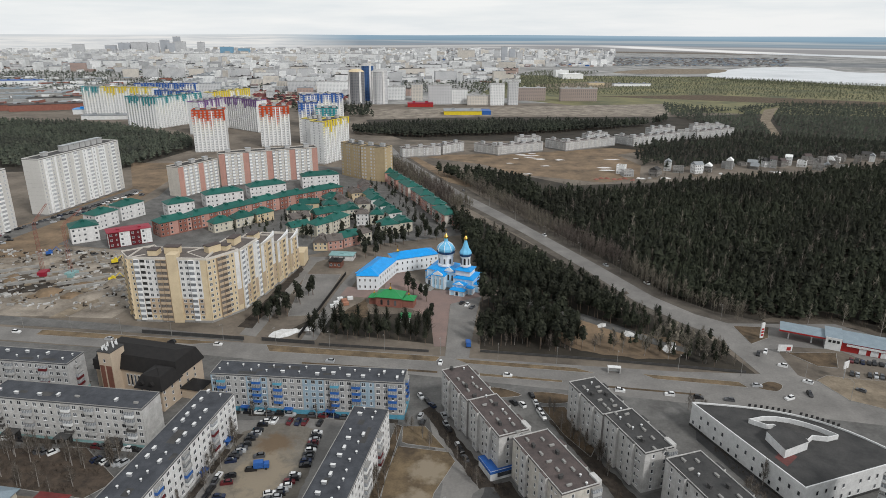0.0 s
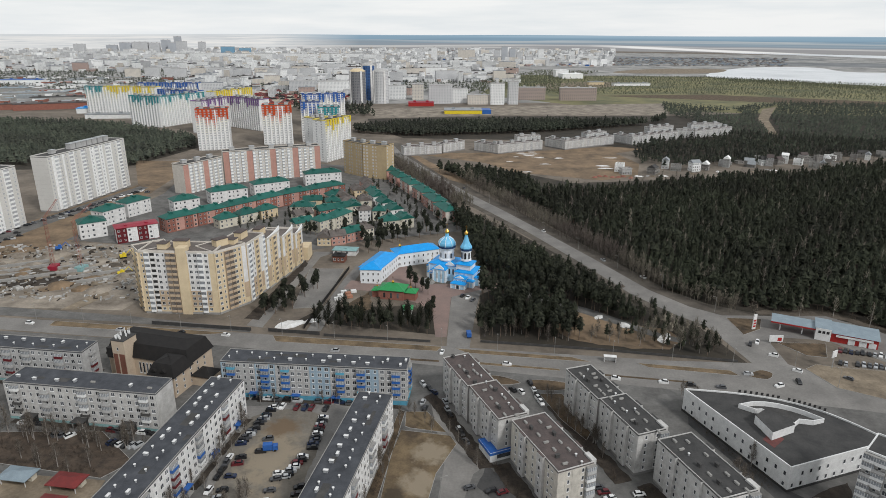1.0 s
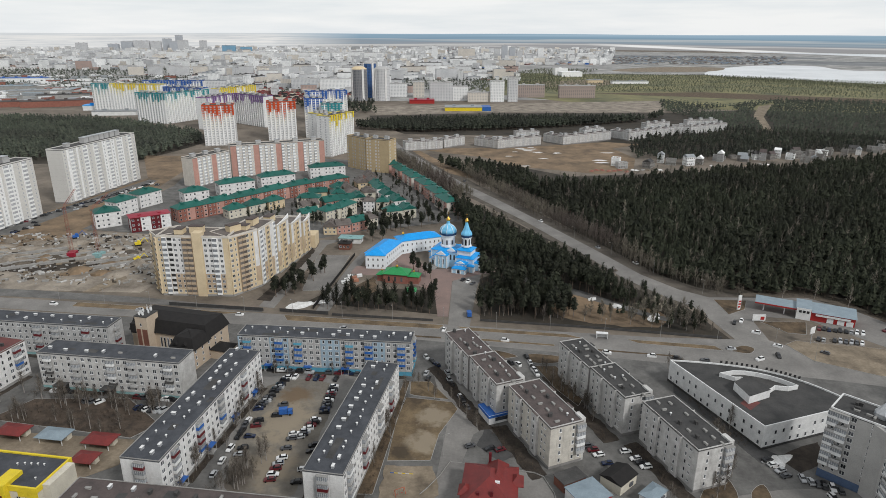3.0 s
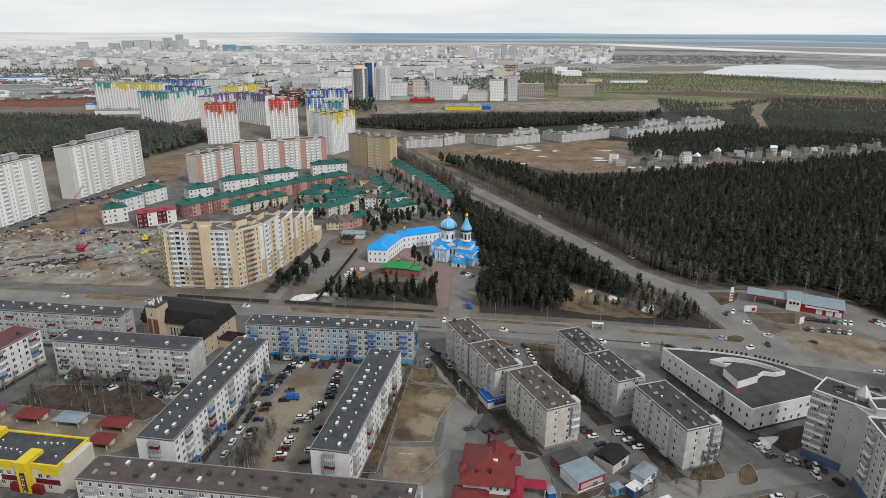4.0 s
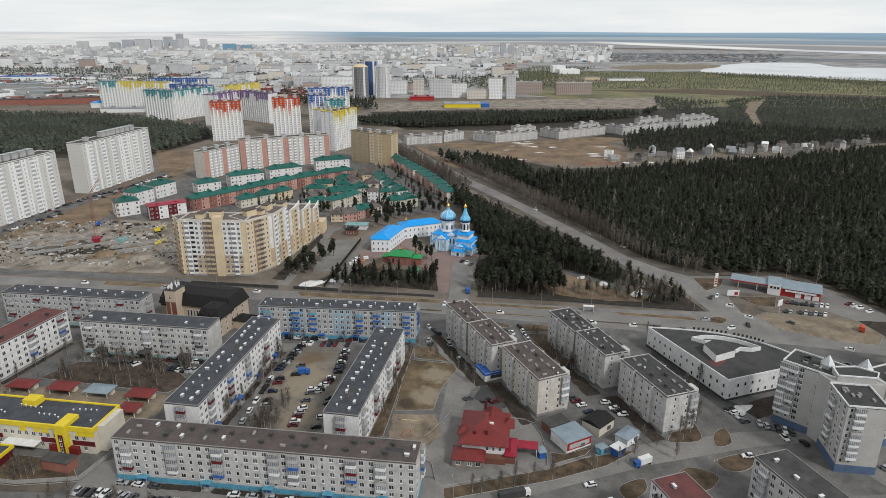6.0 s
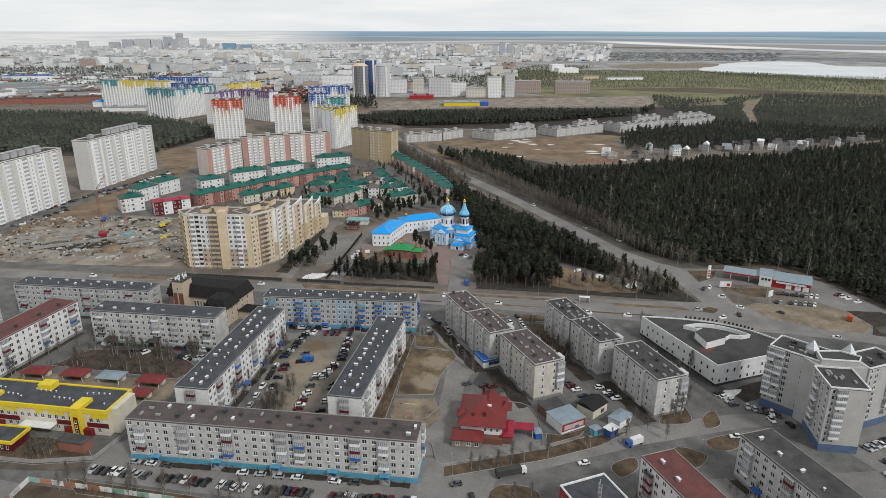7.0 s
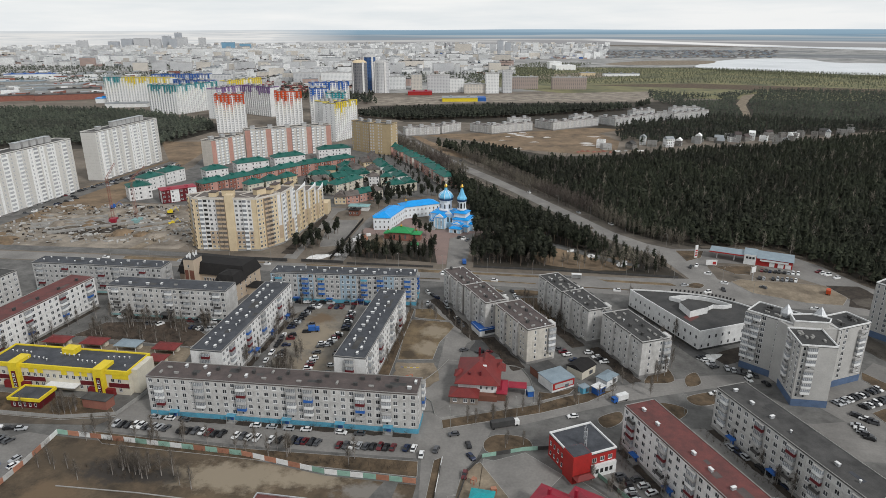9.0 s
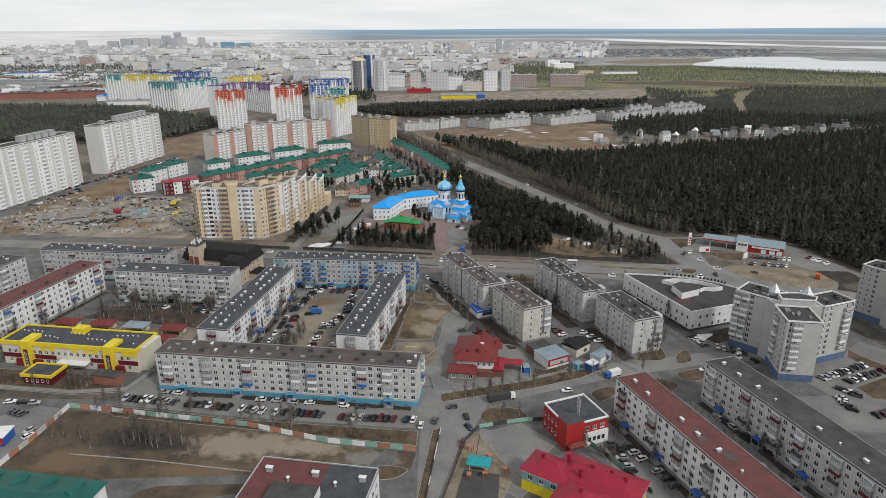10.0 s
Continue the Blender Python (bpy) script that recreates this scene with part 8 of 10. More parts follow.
terrace(-212, 364, 34, 25, 11, 10, (M_MAROON, M_WHITE), "red and white three-storey office with flat red roof", "", 0.5, M_CRIMSON, name="office_building", category="office building")


# ---- low white ring blocks behind the wood ----
for x, y, hd, L, H in ((-51, 674, 20, 44, 10.2), (-8, 694, 43, 33, 10.5), (27, 711, -38, 33, 10.2), (52, 691, 29, 62, 10.5), (80, 754, 13, 30, 10.2), (112, 744, -50, 31, 10.2), (132, 720, 32, 78, 10.5), (169, 780, 33, 34, 10.2),
                       (201, 779, -54, 30, 10.2), (218, 755, 34, 86, 10.5), (262, 832, 29, 43, 10.5), (291, 813, -11, 21, 10.8), (313, 809, 30, 71, 10.4), (329, 869, 10, 46, 10.4)):
    slab(x, y, hd, L, 10.5, H, 4, "low white four-storey block with dark roof", [M_PANEL, M_PANEL_GREY], ("w|bw." * 8)[:round(L / 3.4)], ribbed, M_SEAM, "low ring blocks", end="ww", huts=max(1, round(L / 15)), roof=M_ROOF_BROWN)



# ---- trees ----
def inside(poly, xs, ys):
    hit = np.zeros(len(xs), bool)
    n = len(poly)
    for i in range(n):
        (x0, y0), (x1, y1) = poly[i], poly[(i + 1) % n]
        cross = (y0 > ys) != (y1 > ys)
        with np.errstate(divide="ignore", invalid="ignore"):
            hit ^= cross & (xs < (x1 - x0) * (ys - y0) / (y1 - y0 if y1 != y0 else 1e-9) + x0)
    return hit


def crown_tris(rs, n, size, R, lo, hi, shape):
    """n loose needle clumps in a crown between heights lo and hi."""
    h = rs.rand(n) ** 0.8
    if shape == "cone":
        prof = (1 - h) ** 0.7 + 0.05
    else:
        prof = np.sqrt(np.clip(1 - ((h - 0.45) / 0.6) ** 2, 0.02, 1))
    a = rs.rand(n) * 2 * np.pi
    r = R * prof * np.sqrt(0.25 + 0.75 * rs.rand(n))
    c = np.stack([r * np.cos(a), r * np.sin(a), lo + (hi - lo) * h], 1)
    s = size * (0.5 + 0.7 * rs.rand(n))[:, None, None]
    out = np.stack([np.cos(a), np.sin(a), np.zeros(n)], 1)
    side = np.stack([-np.sin(a), np.cos(a), np.zeros(n)], 1)
    up = np.array([0, 0, 1.0])
    v = np.stack([c - side * 0.5 * s[:, 0] - out * 0.25 * s[:, 0] + up * 0.25 * s[:, 0], c + side * 0.5 * s[:, 0] - out * 0.25 * s[:, 0] + up * 0.25 * s[:, 0], c + out * 0.55 * s[:, 0] - up * 0.4 * s[:, 0]], 1)
    v = v + rs.randn(n, 3, 3) * size * 0.14
    return v.reshape(-1, 3)


def tier_tris(rs, tiers, seg, R, lo, hi, shape):
    """A crown of overlapping ragged tiers of boughs, each a shallow dome with a broken edge."""
    out = []
    for k in range(tiers):
        f = k / max(1, tiers - 1)
        z = lo + (hi - lo) * (0.10 + 0.72 * f)
        wide = (1 - 0.72 * f) if shape == "cone" else math.sqrt(max(0.16, 1 - ((f - 0.40) / 0.70) ** 2))
        r = R * wide * rs.uniform(0.9, 1.15)
        deep = (hi - lo) * (0.8 / tiers + 0.08)
        a = 2 * np.pi * (np.arange(seg) + rs.rand(seg) * 0.6) / seg + rs.rand() * 6
        q = r * np.where(np.arange(seg) % 2 == 0, 1.0, 0.74) * rs.uniform(0.8, 1.2, seg)
        off = rs.uniform(-0.3, 0.3, 2) * r
        ring = np.stack([q * np.cos(a) + off[0], q * np.sin(a) + off[1], z - deep * 0.3 + rs.uniform(-0.3, 0.3, seg) * deep], 1)
        tip = np.array([off[0] * 0.7, off[1] * 0.7, min(hi, z + deep * 0.8)])
        for i in range(seg):
            out += [ring[i], ring[(i + 1) % seg], tip]
    return np.array(out)


def trunk_tris(r, h, lean=0.0, n=4):
    v = []
    for i in range(n):
        a, b = 2 * math.pi * i / n, 2 * math.pi * (i + 1) / n
        p, q = (r * math.cos(a), r * math.sin(a), 0), (r * math.cos(b), r * math.sin(b), 0)
        t = (lean, 0, h)
        v += [p, q, t]
    return np.array(v)


def twig_tris(rs, n, H, R):
    """Thin bare branches: slivers that rise and spread from the stem."""
    z = H * (0.25 + 0.7 * rs.rand(n))
    a = rs.rand(n) * 2 * np.pi
    L = R * (0.5 + 0.7 * rs.rand(n)) * (1.15 - z / H)
    base = np.stack([0 * a, 0 * a, z], 1)
    tip = base + np.stack([L * np.cos(a), L * np.sin(a), L * (0.5 + 0.9 * rs.rand(n))], 1)
    k = n // 2
    base[k:] = base[:n - k] * 0.45 + tip[:n - k] * 0.55
    tip[k:] = base[k:] + rs.randn(n - k, 3) * R * 0.28 + np.array([0, 0, R * 0.25])
    w = np.stack([-np.sin(a), np.cos(a), 0.2 * np.ones(n)], 1) * (0.04 + 0.035 * rs.rand(n))[:, None] * min(1.0, H / 9 + 0.1)
    return np.stack([base - w, base + w, tip], 1).reshape(-1, 3)


def tri_mesh(name, blocks, mats):
    """blocks: (vertices in threes, material slot)."""
    v = np.concatenate([b[0] for b in blocks]).astype(np.float32)
    n = len(v)
    me = bpy.data.meshes.new(name)
    me.vertices.add(n)
    me.vertices.foreach_set("co", v.ravel())
    me.loops.add(n)
    me.loops.foreach_set("vertex_index", np.arange(n, dtype=np.int32))
    me.polygons.add(n // 3)
    me.polygons.foreach_set("loop_start", np.arange(0, n, 3, dtype=np.int32))
    me.polygons.foreach_set("material_index", np.concatenate([np.full(len(b[0]) // 3, b[1], np.int32) for b in blocks]))
    for m in mats:
        me.materials.append(m)
    me.update(calc_edges=True)
    return me


CLEARINGS = ([(424, 846), (440, 842), (500, 1000), (575, 1140), (600, 1190), (550, 1150), (482, 1010)], [(474, 1040), (500, 1130), (420, 1080), (410, 1050)])


def wood(label, poly, spacing, kinds, mats, seed, height=(13, 19), tris=70, size=1.5, holes=0.25):
    """A wood as one mass of trees; clearings open where a broad noise is low."""
    rs = np.random.RandomState(seed)
    xs0, ys0 = [p[0] for p in poly], [p[1] for p in poly]
    gx, gy = np.meshgrid(np.arange(min(xs0), max(xs0), spacing), np.arange(min(ys0), max(ys0), spacing))
    x = gx.ravel() + rs.uniform(-0.48, 0.48, gx.size) * spacing
    y = gy.ravel() + rs.uniform(-0.48, 0.48, gx.size) * spacing
    keep = inside(poly, x, y)
    keep &= np.array([noise.noise((px * 0.035, py * 0.035, seed)) + 0.25 * rs.rand() > -0.42 + holes * 0.9 - 0.1 for px, py in zip(x, y)])
    for gap in CLEARINGS:
        keep &= ~inside(gap, x, y)
    x, y = x[keep], y[keep]
    temps = []
    for i in range(8):
        k = kinds[i % len(kinds)]
        if k == "bare":
            temps.append((np.concatenate([twig_tris(rs, tris, 1.0, 0.28), twig_tris(rs, tris, 0.85, 0.34)]), trunk_tris(0.012, 1.0)))
        elif k == "bush":
            temps.append((np.concatenate([twig_tris(rs, tris, 1.0, 0.75) * (1, 1, 0.8), twig_tris(rs, tris, 0.7, 0.9) * (1, 1, 0.6)]), trunk_tris(0.02, 0.5)))
        elif k == "pine":
            n = 5 if tris > 60 else (3 if tris > 25 else 2)
            seg = 8 if tris > 60 else (6 if tris > 25 else 5)
            loose = max(0, int(tris * 0.5) - 14)
            low = 0.46 if tris > 100 else 0.34
            wide = 0.158 if tris > 100 else (0.245 if tris > 60 else (0.29 if tris > 25 else 0.38))
            crown_t = [tier_tris(rs, n, seg, wide, low, 1.0, "round" if i % 4 else "cone")]
            if loose:
                crown_t.append(crown_tris(rs, loose, size / 17, 0.17, low, 0.98, "round"))
            temps.append((np.concatenate(crown_t), trunk_tris(0.013, 0.9)))
        elif k == "shrub":
            temps.append((tier_tris(rs, 2, 5, 0.75, 0.0, 1.0, "round"), trunk_tris(0.02, 0.5)))
        else:
            n = 6 if tris > 60 else (4 if tris > 25 else 2)
            seg = 8 if tris > 60 else (6 if tris > 25 else 5)
            loose = max(0, int(tris * 0.4) - 14)
            crown_t = [tier_tris(rs, n, seg, 0.20 if tris > 100 else 0.25, 0.14, 1.0, "cone")]
            if loose:
                crown_t.append(crown_tris(rs, loose, size / 17, 0.165, 0.12, 1.0, "cone"))
            temps.append((np.concatenate(crown_t), trunk_tris(0.012, 0.8)))
    crown, stem = [], []
    which = rs.randint(0, 8, len(x))
    for i in range(8):
        idx = np.where(which == i)[0]
        if not len(idx):
            continue
        a = rs.rand(len(idx)) * 2 * np.pi
        h = rs.uniform(height[0], height[1], len(idx)) * (0.85 + 0.3 * rs.rand(len(idx)) ** 2)
        c, s = np.cos(a), np.sin(a)
        for tv, store in ((temps[i][0], crown), (temps[i][1], stem)):
            vx = (tv[None, :, 0] * c[:, None] - tv[None, :, 1] * s[:, None]) * h[:, None] + x[idx][:, None]
            vy = (tv[None, :, 0] * s[:, None] + tv[None, :, 1] * c[:, None]) * h[:, None] + y[idx][:, None]
            vz = tv[None, :, 2] * h[:, None]
            store.append(np.stack([vx, vy, vz], 2).reshape(-1, 3))
    me = tri_mesh("wood", [(np.concatenate(crown), 0), (np.concatenate(stem), 1)], mats)
    tagged(new("wood", me), label, "wood", kind="stuff")


PINES = [M_TREE_DARK, M_TRUNK]
wood("dense dark pine wood beside the church drive", [(13, 236), (58, 229), (60, 240), (52, 262), (38, 286), (26, 294), (15, 284)], 4.0, ("pine", "pine", "bare", "pine"), PINES, 1, (10, 14.5), 170, 1.4, 0.22)
wood("dark band of pines along the highway", [(16, 322), (30, 303), (43, 294), (58, 271), (82, 256), (92, 240), (90, 248), (82, 271), (70, 299), (56, 323), (40, 352), (30, 375), (18, 402), (6, 432), (0, 430), (10, 370)], 4.1, ("pine", "pine", "spruce", "pine"), PINES, 18, (11, 15), 190, 1.45, 0.1)
wood("young pines and bare trees between park and highway", [(82, 256), (92, 242), (118, 220), (121, 228), (108, 250), (94, 276), (80, 302), (64, 334), (42, 384), (24, 424), (20, 414), (36, 376), (56, 326), (72, 296), (84, 268)], 4.6, ("bare", "pine", "bare"), PINES, 25, (6, 9), 110, 1.3, 0.1)
wood("loose young pines at the road corner", [(62, 232), (117, 218), (112, 234), (96, 240), (84, 246), (74, 240)], 6.5, ("pine", "spruce", "bare"), PINES, 19, (6, 10), 150, 1.3, 0.3)
wood("bare birches along the park wood's edge", [(16, 237), (118, 218), (113, 236), (70, 240), (20, 244)], 6.5, ("bare",), [M_TWIG, M_BIRCH], 2, (8, 12), 70, 1.0, 0.15)
wood("pines and bare trees by the chapel", [(-66, 243), (-6, 236), (-6, 246), (-14, 256), (-30, 250), (-62, 254)], 4.4, ("pine", "bare", "bare"), PINES, 3, (9, 13), 150, 1.1, 0.12)
wood("wide dark pine wood beyond the highway", [(157, 268), (134, 275), (117, 292), (102, 352), (89, 392), (70, 457), (56, 500), (62, 512), (92, 506), (116, 506), (142, 512), (166, 522), (196, 540), (222, 544), (256, 562), (284, 568), (340, 578), (380, 600), (424, 618), (560, 690), (620, 640), (540, 420), (440, 250), (290, 162), (226, 186), (214, 200), (207, 230), (200, 250), (188, 264)], 4.5, ("pine", "spruce", "pine", "spruce"), PINES, 4, (9, 12.5), 66, 1.75, 0.0)
wood("grey bare trees along the highway", [(150, 262), (126, 284), (106, 342), (78, 412), (54, 466), (34, 520), (4, 590), (14, 540), (38, 474), (60, 414), (88, 352), (110, 296), (136, 264)], 3.2, ("bare",), [M_TWIG, M_TWIG], 5, (8, 12), 40, 1.0, 0.05)
wood("bare thicket between highway and park", [(86, 262), (104, 236), (120, 216), (120, 226), (106, 250), (92, 276), (78, 300), (62, 330), (38, 388), (22, 424), (46, 358), (68, 306)], 3.6, ("bare", "bare", "pine"), [M_TWIG, M_TWIG], 23, (5, 8), 40, 1.2, 0.12)
wood("brown roadside scrub along the highway", [(140, 262), (116, 290), (94, 340), (66, 404), (36, 480), (40, 488), (72, 410), (100, 342), (130, 274)], 2.6, ("bush",), [M_BUSH, M_TWIG], 24, (1.2, 3.0), 14, 1.0, 0.15)
wood("grey bare scrub west of the highway", [(20, 462), (-16, 552), (-58, 650), (-72, 700), (-66, 630), (-50, 590), (-14, 500), (4, 455)], 3.3, ("bare",), [M_TWIG, M_TWIG], 6, (8, 12), 46, 1.0, 0.08)
wood("grey bare birches scattered through the wide pine wood", [(140, 274), (110, 345), (80, 430), (70, 520), (140, 540), (233, 570), (388, 618), (560, 690), (500, 420), (330, 200), (228, 192), (208, 240)], 15.0, ("bare",), [M_TWIG, M_BIRCH], 27, (10, 14), 34, 1.0, 0.3)
wood("pine wood before the low white blocks", [(44, 502), (72, 494), (72, 545), (54, 570), (14, 600), (-12, 592), (10, 560), (30, 520)], 5.2, ("pine",), PINES, 7, (9, 12), 70, 1.7, 0.08)
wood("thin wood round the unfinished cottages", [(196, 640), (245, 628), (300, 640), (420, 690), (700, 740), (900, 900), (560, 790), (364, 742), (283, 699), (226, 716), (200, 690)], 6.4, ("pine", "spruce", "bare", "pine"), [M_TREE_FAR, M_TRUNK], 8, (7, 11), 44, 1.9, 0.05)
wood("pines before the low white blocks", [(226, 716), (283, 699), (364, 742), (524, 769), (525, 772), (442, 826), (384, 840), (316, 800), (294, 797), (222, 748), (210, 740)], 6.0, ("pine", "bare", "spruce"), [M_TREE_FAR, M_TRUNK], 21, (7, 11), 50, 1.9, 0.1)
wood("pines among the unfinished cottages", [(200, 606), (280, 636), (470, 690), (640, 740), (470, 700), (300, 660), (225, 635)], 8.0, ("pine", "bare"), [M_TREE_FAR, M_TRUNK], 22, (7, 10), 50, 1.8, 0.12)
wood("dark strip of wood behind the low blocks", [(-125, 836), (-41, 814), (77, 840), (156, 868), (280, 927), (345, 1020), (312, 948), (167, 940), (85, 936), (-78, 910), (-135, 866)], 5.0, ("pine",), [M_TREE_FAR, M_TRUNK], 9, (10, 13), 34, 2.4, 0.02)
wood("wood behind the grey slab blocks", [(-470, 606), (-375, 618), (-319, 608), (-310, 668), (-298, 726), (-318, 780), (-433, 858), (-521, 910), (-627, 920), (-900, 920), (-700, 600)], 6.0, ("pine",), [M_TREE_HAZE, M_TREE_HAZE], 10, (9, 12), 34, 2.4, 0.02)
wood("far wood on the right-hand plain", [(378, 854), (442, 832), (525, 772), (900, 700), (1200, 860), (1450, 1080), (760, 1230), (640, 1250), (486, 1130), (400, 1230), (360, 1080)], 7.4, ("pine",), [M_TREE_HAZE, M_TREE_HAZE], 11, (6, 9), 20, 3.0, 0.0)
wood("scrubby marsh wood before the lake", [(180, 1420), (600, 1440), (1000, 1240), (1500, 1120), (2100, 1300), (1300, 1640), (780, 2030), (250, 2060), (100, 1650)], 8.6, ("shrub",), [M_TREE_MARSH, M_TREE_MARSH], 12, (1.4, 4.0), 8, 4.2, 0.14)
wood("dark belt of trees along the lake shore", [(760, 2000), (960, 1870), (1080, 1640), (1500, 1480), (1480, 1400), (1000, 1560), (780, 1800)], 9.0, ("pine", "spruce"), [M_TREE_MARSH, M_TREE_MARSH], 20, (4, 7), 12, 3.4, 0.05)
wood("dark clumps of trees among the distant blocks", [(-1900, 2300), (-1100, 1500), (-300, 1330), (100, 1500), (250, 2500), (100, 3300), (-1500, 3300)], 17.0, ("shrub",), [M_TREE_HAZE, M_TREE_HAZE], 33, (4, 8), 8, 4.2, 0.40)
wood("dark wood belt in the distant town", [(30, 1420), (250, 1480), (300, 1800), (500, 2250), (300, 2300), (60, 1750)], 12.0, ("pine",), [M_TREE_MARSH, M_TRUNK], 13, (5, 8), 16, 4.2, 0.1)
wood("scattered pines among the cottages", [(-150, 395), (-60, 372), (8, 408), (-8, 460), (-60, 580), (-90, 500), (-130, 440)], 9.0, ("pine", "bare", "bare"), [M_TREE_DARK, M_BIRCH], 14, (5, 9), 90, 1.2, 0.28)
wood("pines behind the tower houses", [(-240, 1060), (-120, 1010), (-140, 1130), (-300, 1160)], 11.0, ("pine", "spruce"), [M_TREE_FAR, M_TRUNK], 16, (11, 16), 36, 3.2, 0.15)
patch("park_path", [(30, 294), (50, 284), (72, 266), (98, 240), (106, 236), (104, 231), (92, 238), (66, 262), (46, 278), (32, 288)], 0.09, M_ASPHALT, "pale path through the park wood", "path")
patch("park_clearing", rough_ring(smooth_ring([(53, 266), (72, 266), (84, 252), (102, 243), (95, 226), (67, 230), (51, 240)]), 1.5, 61), 0.07, M_CLEARED, "reddish bare soil of a clearing in the park wood", "clearing")


BUSHES = [M_BUSH, M_TWIG]
for k, (poly, words) in enumerate((([(-99, 88.4), (-12, 78.6), (-12, 76.2), (-99, 86.2)], "bare brown bushes along the long block"), ([(-80, 108), (-71.5, 170), (-69.5, 170), (-77.5, 108)], "bare bushes at the courtyard side"), ([(-27, 104), (-18, 164), (-15.5, 164), (-24, 104)], "bare bushes on the brown strip"),
                                   ([(-156, 166), (-98, 158), (-99, 154.5), (-156, 162)], "bare bushes before the white block"), ([(-150, 158), (-106, 150), (-108, 146), (-152, 150)], "thicket of bare bushes by the kindergarten"), ([(-174, 100), (-164, 150), (-160, 150), (-170, 100)], "bare bushes along the red-roofed block"),
                                   ([(-5, 186), (13, 146), (9.5, 146), (-8, 184)], "dark bushes at the foot of the block"), ([(39, 180), (54, 140), (50, 140), (36, 178)], "dark bushes at the foot of the block"), ([(16, 148), (28, 122), (24, 121), (13, 144)], "dark bushes at the foot of the block"), ([(60, 138), (70, 112), (66.5, 112), (57, 136)], "dark bushes at the foot of the block"),
                                   ([(52, 72), (78, -4), (74, -4), (49, 70)], "bare bushes along the long block"), ([(84, 82), (110, 4), (106, 4), (81, 80)], "bare bushes along the grey block"), ([(-110, 76), (-12, 62), (-12, 59), (-110, 72)], "bare bushes on the strip by the fence"), ([(-109, 62), (-100, 66), (-86, 63), (-84, 57), (-96, 54)], "dark tangle of brushwood on the field"), ([(-160, 150), (-104, 142), (-102, 138), (-160, 146)], "bare thicket round the play yard"), ([(-150, 168), (-100, 161), (-100, 158), (-152, 165)], "bare bushes before the white block"), ([(-178, 96), (-150, 100), (-150, 94), (-178, 90)], "bare bushes before the school"), ([(-72, 110), (-60, 118), (-58, 126), (-70, 130)], "bare thicket in the courtyard"),
                                   ([(84, 178), (92, 182), (100, 138), (94, 136)], "dark bushes beside the shopping centre"), ([(-140, 100), (-122, 97), (-126, 90), (-142, 92)], "bare bushes by the brick hut"), ([(2, 84), (58, 101), (58, 99.5), (4, 82.5)], "low bushes on the verge"), ([(168.6, 134.6), (170.4, 135), (176, 122), (174, 121)], "dark hedge along the road by the tower"), ([(150, 268), (172, 272), (190, 266), (203, 250), (209, 228), (216, 205), (224, 192), (214, 200), (205, 232), (198, 250), (186, 262)], "grey brushwood at the edge of the pine wood"))):
    wood(words, poly, 1.8 if k < 13 else 1.7, ("bush",), BUSHES, 200 + k, (1.0, 2.6), 22, 1.0, 0.05)


def tree_parts(seed, kind):
    rs = np.random.RandomState(seed)
    if kind == "bare":
        return tri_mesh("trunk", [(trunk_tris(0.2, 11.0, 0.3, 6), 0)], [M_BIRCH]), tri_mesh("crown", [(twig_tris(rs, 260, 10.5, 3.2), 0)], [M_TWIG])
    return tri_mesh("trunk", [(trunk_tris(0.25, 12.5, 0.2, 6), 0)], [M_TRUNK]), tri_mesh("crown", [(np.concatenate([crown_tris(rs, 44, 1.4, 1.5, z, z + 2.8, "round") + rs.uniform(-1.1, 1.1, 3) * (1, 1, 0.5) * (13 - z) / 7 for z in (4.0, 4.8, 6.0, 6.8, 7.6, 9.0, 10.0)]), 0)], [M_TREE_DARK])


TREES = {"bare": [tree_parts(40 + i, "bare") for i in range(4)], "pine": [tree_parts(60 + i, "pine") for i in range(3)]}


def tree(x, y, rng, kind="bare", size=1.0):
    b = thing("birch_tree" if kind == "bare" else "pine_tree", x, y, rng.uniform(0, 360), "leafless birch with pale stem" if kind == "bare" else "dark green pine with bare lower stem", "tree", "yard trees")
    s = size * rng.uniform(0.7, 1.1)
    t, c = rng.choice(TREES[kind])
    m = Matrix.Diagonal((s, s, s, 1))
    part("trunk", t, None, b, at=m)
    part("crown", c, None, b, at=m)


rng = random.Random(17)
